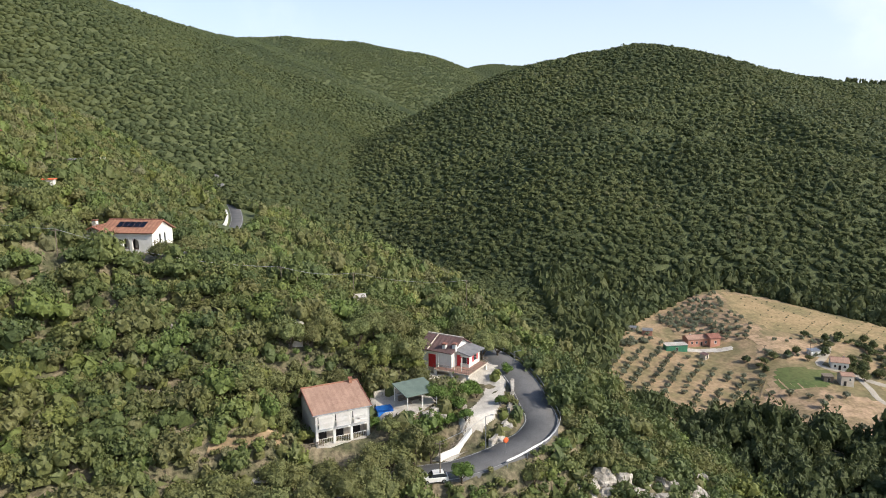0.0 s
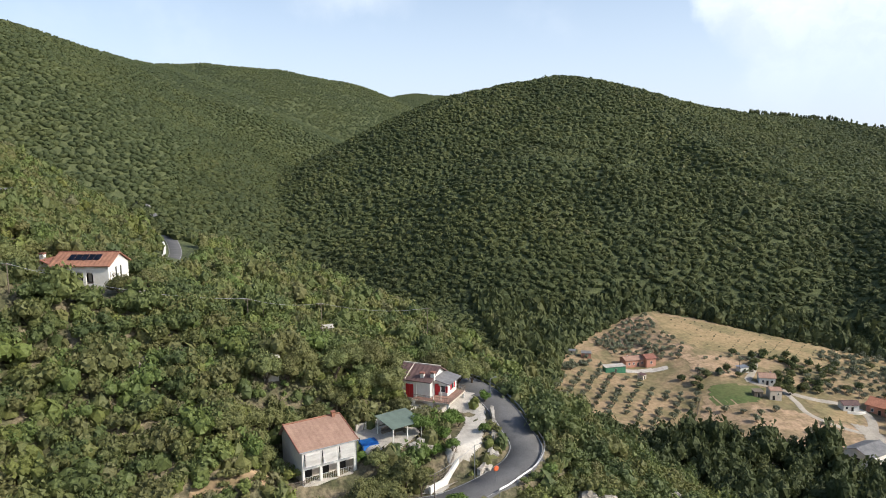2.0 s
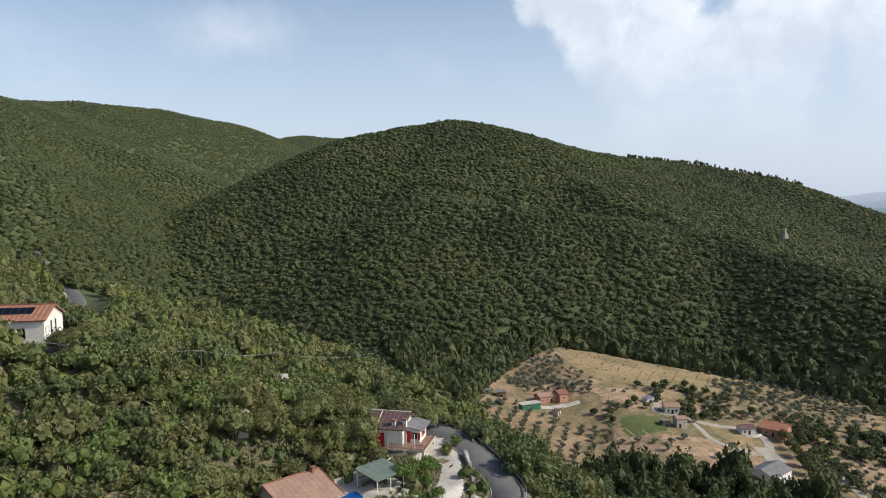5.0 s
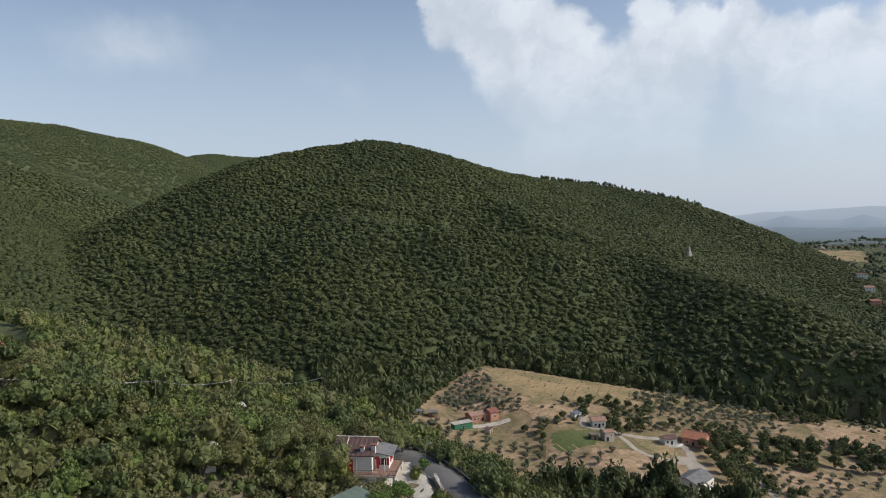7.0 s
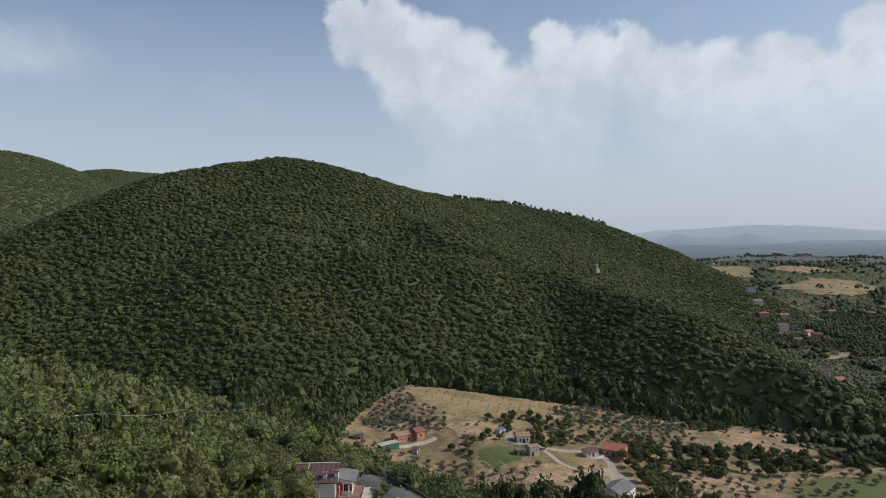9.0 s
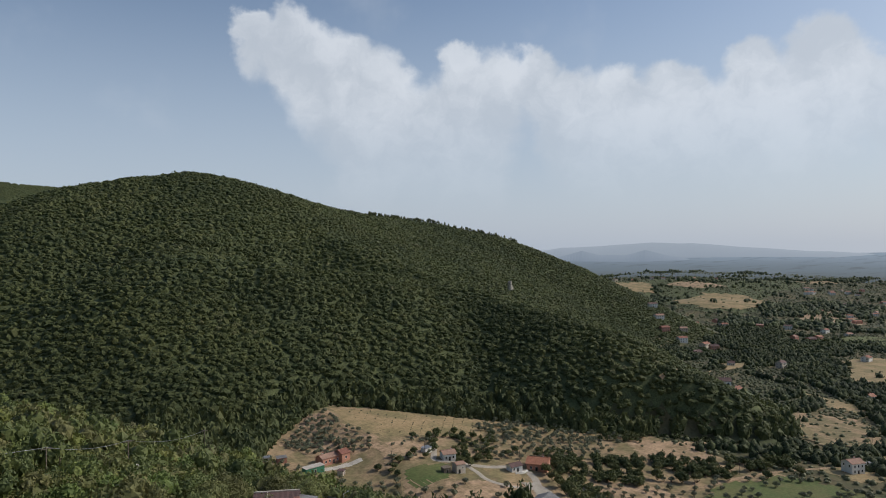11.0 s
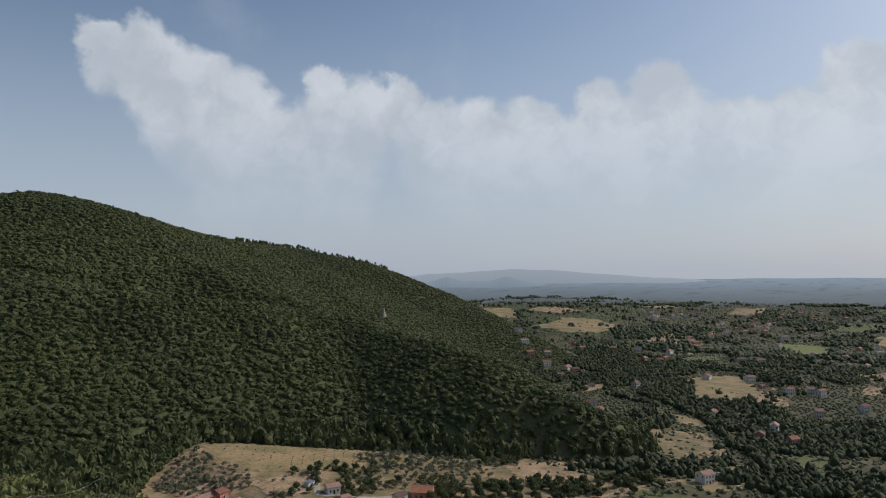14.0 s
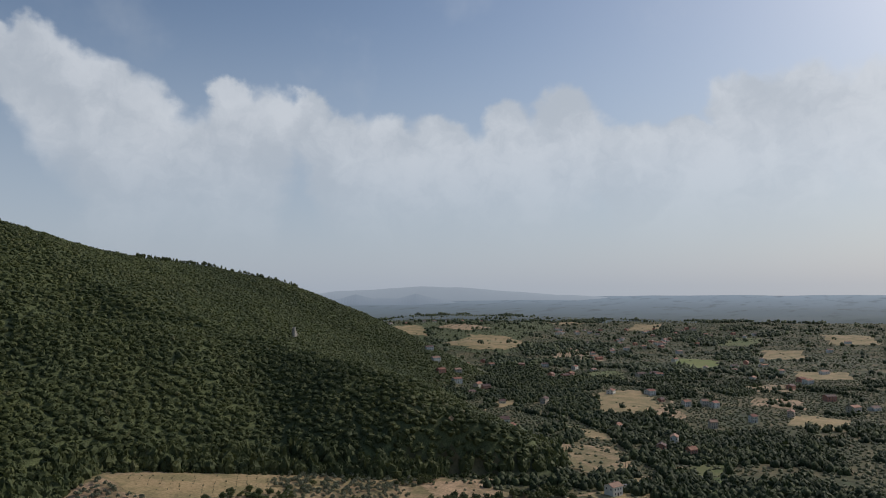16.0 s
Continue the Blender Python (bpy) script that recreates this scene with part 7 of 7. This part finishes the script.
place(FARM, [(300, 232, 3.4, 1.1), (310, 226, 3.6, 1.2), (322, 222, 3.4, 1.1), (334, 216, 3.6, 1.2), (346, 212, 3.4, 1.1), (296, 240, 3.2, 1.1), (358, 206, 3.6, 1.2), (370, 212, 3.4, 1.1), (306, 214, 3.2, 1.1), (330, 204, 3.0, 1.1), (352, 196, 3.4, 1.2), (362, 220, 3.2, 1.1)], 90, False)
place(FARM, [(196, 340, 2.8, 1.1), (206, 346, 2.4, 1.0), (218, 343, 2.6, 1.1), (217, 334, 2.8, 1.2), (196, 316, 2.4, 1.1), (203.5, 316, 2.6, 1.1), (188, 345, 2.4, 1.0), (149, 310.5, 2.0, 1.0), (246, 327, 2.4, 1.0), (239, 332, 2.4, 1.0),
             (259, 331, 2.6, 1.0), (229, 320, 2.4, 1.0), (232, 304, 2.6, 1.0), (234, 272, 2.8, 1.1), (240, 280, 2.6, 1.1), (281, 324, 2.6, 1.0), (238, 292, 2.4, 1.0)], 80, False)


def field_bushes():
    """Wild olives, brambles and hedge bushes between the plots of the farms."""
    bands = (([(190, 300), (212, 298), (236, 328), (205, 346), (188, 336)], 46, 1.6, 2.8, 0), ([(241, 278), (273, 277), (296, 259), (259, 231), (237, 248), (216, 254)], 120, 2.0, 3.4, 0),
             ([(205, 222), (216, 254), (232, 262), (224, 214)], 46, 1.8, 3.0, 0), ([(228, 268), (245, 302), (264, 292), (250, 262)], 60, 1.6, 2.8, 0), ([(236, 352), (276, 358), (300, 346), (316, 312), (290, 296), (244, 316)], 90, 1.2, 2.2, 1),
             ([(150, 330), (192, 346), (200, 338), (176, 314), (152, 318)], 26, 1.0, 1.9, 1), ([(118, 372), (150, 404), (164, 398), (158, 352), (138, 346)], 60, 1.2, 2.2, 1), ([(84, 330), (80, 352), (104, 362), (112, 340)], 40, 1.2, 2.0, 1),
             ([(300, 300), (326, 304), (340, 290), (322, 284)], 34, 1.6, 2.8, 0), ([(300, 262), (330, 240), (372, 214), (360, 200), (300, 222), (284, 240)], 110, 1.8, 3.4, 0))
    r = np.random.RandomState(91)
    for kind, mat, label in ((0, M_WOODS, "dark hedge bushes between the farms"), (1, M_OLIVE, "grey-green wild olives on the dry slopes")):
        X, Y, S = [], [], []
        for poly, n, lo, hi, k in bands:
            if k != kind:
                continue
            p = np.array(poly, float)
            x, y = p[:, 0].min() + r.rand(6 * n) * np.ptp(p[:, 0]), p[:, 1].min() + r.rand(6 * n) * np.ptp(p[:, 1])
            m = np.flatnonzero(inside(x, y, poly) & (fbm(x / 22 + k, y / 22, 2) > -0.07))[:n]
            X.append(x[m]), Y.append(y[m]), S.append(lo + (hi - lo) * r.rand(len(m)))
        x, y, size = np.concatenate(X), np.concatenate(Y), np.concatenate(S)
        me = scatter_mesh("bushes", [crown(q + 700, 5, 110, 0.16, 0.8, hat(ICO1), 0.58, 0.8) for q in range(5)], x, y, height(x, y) - 0.3, size, 0.85 + 0.5 * r.rand(len(x)), [mat], 92, None, False)
        tagged(new("bushes", me), label, "bushes", kind="stuff")


def saplings():
    """Young trees in rows on the hay field, a few pixels each."""
    r = np.random.RandomState(12)
    poly = [(174, 410), (200, 398), (226, 382), (254, 361), (278, 343), (292, 322), (300, 310), (270, 324), (246, 336), (214, 342), (196, 350), (174, 356)]
    i, j = np.meshgrid(np.arange(-16, 20), np.arange(-16, 20))
    x = 225 + 6.5 * (0.78 * i + 0.62 * j).ravel() + r.randn(i.size) * 0.4
    y = 362 + 5.5 * (-0.62 * i + 0.78 * j).ravel() + r.randn(i.size) * 0.4
    m = inside(x, y, poly) & (r.rand(len(x)) < 0.8)
    x, y = x[m], y[m]
    me = scatter_mesh("saplings", [crown(s + 500, 2, 30, 0.3, 0.9, ICO1, 0.3) for s in range(3)], x, y, height(x, y) + 0.1, 0.4 + 0.4 * r.rand(len(x)), 1.1 + 0 * x, [M_OLIVE], 13)
    tagged(new("saplings", me), "rows of young olive saplings in dry grass", "saplings", kind="stuff")


def countryside():
    """Hedges, woods and groves of the plain."""
    for near, (x0, x1, y0, y1, step) in ((True, (330, 1250, -160, 1000, 5.6)), (False, (1250, 2700, -300, 1750, 11.5))):
        x, y = jitter_grid(x0, x1, y0, y1, step, 21 if near else 22)
        z = height(x, y)
        r = np.random.RandomState(23)
        hill = main_hill(x, y) > valley(x, y) + 3
        hill &= ~((x > 425) & (y < 262)) & ~inside(x, y, CLEARING)
        n = fbm(x / 150 + 7, y / 110 + 1, 4)
        hedge = np.abs(fbm(x / 120 + 40, y / 90 + 12, 2)) < 0.010
        bx, by = x + 60 * fbm(x / 70, y / 70, 2), y + 40 * fbm(x / 70 + 5, y / 70, 2)
        wood = (n > 0.10) | hedge | ((fbm(x / 70 + 3, y / 60 + 8, 3) > 0.08) & (x < 640) & (y < 290))
        for poly in PLAIN_WOODS:
            wood |= inside(bx, by, poly)
        grove = (n > -0.3) & (r.rand(len(x)) < (0.62 if near else 0.55))
        lone = r.rand(len(x)) < 0.14
        clear = inside(x, y, CLEARING)
        field = np.zeros(len(x), bool)
        for poly, mat, label in PLAIN_FIELDS_A + PLAIN_FIELDS_B:
            field |= inside(x, y, poly) & (r.rand(len(x)) < (0.94 if mat is M_VINE or mat is M_DRY else 0.55))
        wood &= ~field
        ring = np.zeros(len(x), bool)
        for ob in list(bpy.data.objects):
            if ob.parent is None and ob.get("category") in ("house",) and ob.location.x > 330:
                ring |= np.hypot(x - ob.location.x, y - ob.location.y) < 9.0
                ring |= (np.abs((x - ob.location.x) * ob.location.y - (y - ob.location.y) * ob.location.x) / math.hypot(*ob.location.xy) < 4.5) & (np.hypot(x, y) < math.hypot(*ob.location.xy)) & (np.hypot(x - ob.location.x, y - ob.location.y) < 15)
        ang = np.degrees(np.arctan2(x, y))
        ok = ~hill & ~field & ~ring & (ang > 28) & (ang < 102) & ~(clear & (x < 345))
        for kind, m, mat, lo, hi, tall in (("wood", wood & ok, M_WOODS_SHADED, 2.6, 4.2, 1.3), ("grove", (grove | lone) & ~wood & ok, M_GROVE, 1.4, 2.2, 0.9)):
            xs, ys, zs = x[m], y[m], z[m]
            size = (lo + (hi - lo) * r.rand(len(xs))) * (1.0 if near else 1.7)
            if near:
                protos = [dome(s + 520, cap(ICO1, -0.6), 6, 0.36) for s in range(8)]
            else:
                protos = [clump(s + 540, hat(ICO1), 0.5) for s in range(6)]
            nm = "plain_woods" if kind == "wood" else "plain_groves"
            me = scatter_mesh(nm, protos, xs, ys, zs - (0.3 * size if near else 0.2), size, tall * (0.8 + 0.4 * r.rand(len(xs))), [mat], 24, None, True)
            tagged(new(nm, me), "hedges and woods of the plain, painted dark as if backlit" if kind == "wood" else "scattered olives and fruit trees of the plain", "woods" if kind == "wood" else "groves", kind="stuff")


def ridge_pines():
    """The row of taller trees that stands out on the ridge."""
    r = np.random.RandomState(31)
    t = np.sort(r.rand(150))
    px = np.interp(t, [0, 0.35, 0.7, 1], [540, 640, 770, 860])
    py = np.interp(t, [0, 0.35, 0.7, 1], [948, 1003, 999, 930]) + r.randn(150) * 5
    size = 2.0 + 1.1 * r.rand(150)
    me = scatter_mesh("ridge_trees", [crown(s + 560, 4, 40, 0.25, 1.2, ICO1, 0.4) for s in range(4)], px, py, height(px, py) - 1.6, size, 2.2 + 0 * size, [M_WOODS], 32)
    tagged(new("ridge_trees", me), "row of taller trees along the ridge line", "trees", kind="stuff")


def shrubs():
    """Low bushes between the houses, walls and the road."""
    r = np.random.RandomState(51)
    x, y = jitter_grid(-38, 24, 80, 134, 1.55, 52)
    on = to_line(x, y, ROAD)[0] < 3.7
    for ob in list(bpy.data.objects):
        if ob.name.startswith("pavement") and ob.data and ob.location.length < 1:
            c = np.empty(len(ob.data.vertices) * 3)
            ob.data.vertices.foreach_get("co", c)
            c = c.reshape(-1, 3)
            if c[:, 0].min() < -40:
                continue
            for k in range(len(x)):
                if not on[k] and np.min(np.hypot(c[:, 0] - x[k], c[:, 1] - y[k])) < 0.7:
                    on[k] = True
    for cx, cy, hx, hy, turn in ((-17.1, 102.7, 5.0, 6.8, 25), (1.4, 124.4, 6.6, 5.2, -30), (0.8, 117.8, 5.5, 2.6, -15), (-16.2, 96.6, 4.6, 1.8, 25)):
        c, s = math.cos(radians(turn)), math.sin(radians(turn))
        u, v = (x - cx) * c + (y - cy) * s, -(x - cx) * s + (y - cy) * c
        on |= (np.abs(u) < hx) & (np.abs(v) < hy)
    keep = ~on & (r.rand(len(x)) < 0.85)
    x, y = x[keep], y[keep]
    size = 0.75 + 1.2 * r.rand(len(x)) ** 2
    me = scatter_mesh("shrubs", [crown(s + 600, 4, 80, 0.13, 0.9, cap(ICO1, -0.5), 0.62, 0.72) for s in range(6)], x, y, height(x, y) - 0.1, size, 0.9 + 0.4 * r.rand(len(x)), [M_LEAF], 53, None, False)
    tagged(new("shrubs", me), "low garden and roadside shrubs round the houses", "shrubs", kind="stuff")


shrubs()
field_bushes()
saplings()
countryside()
ridge_pines()
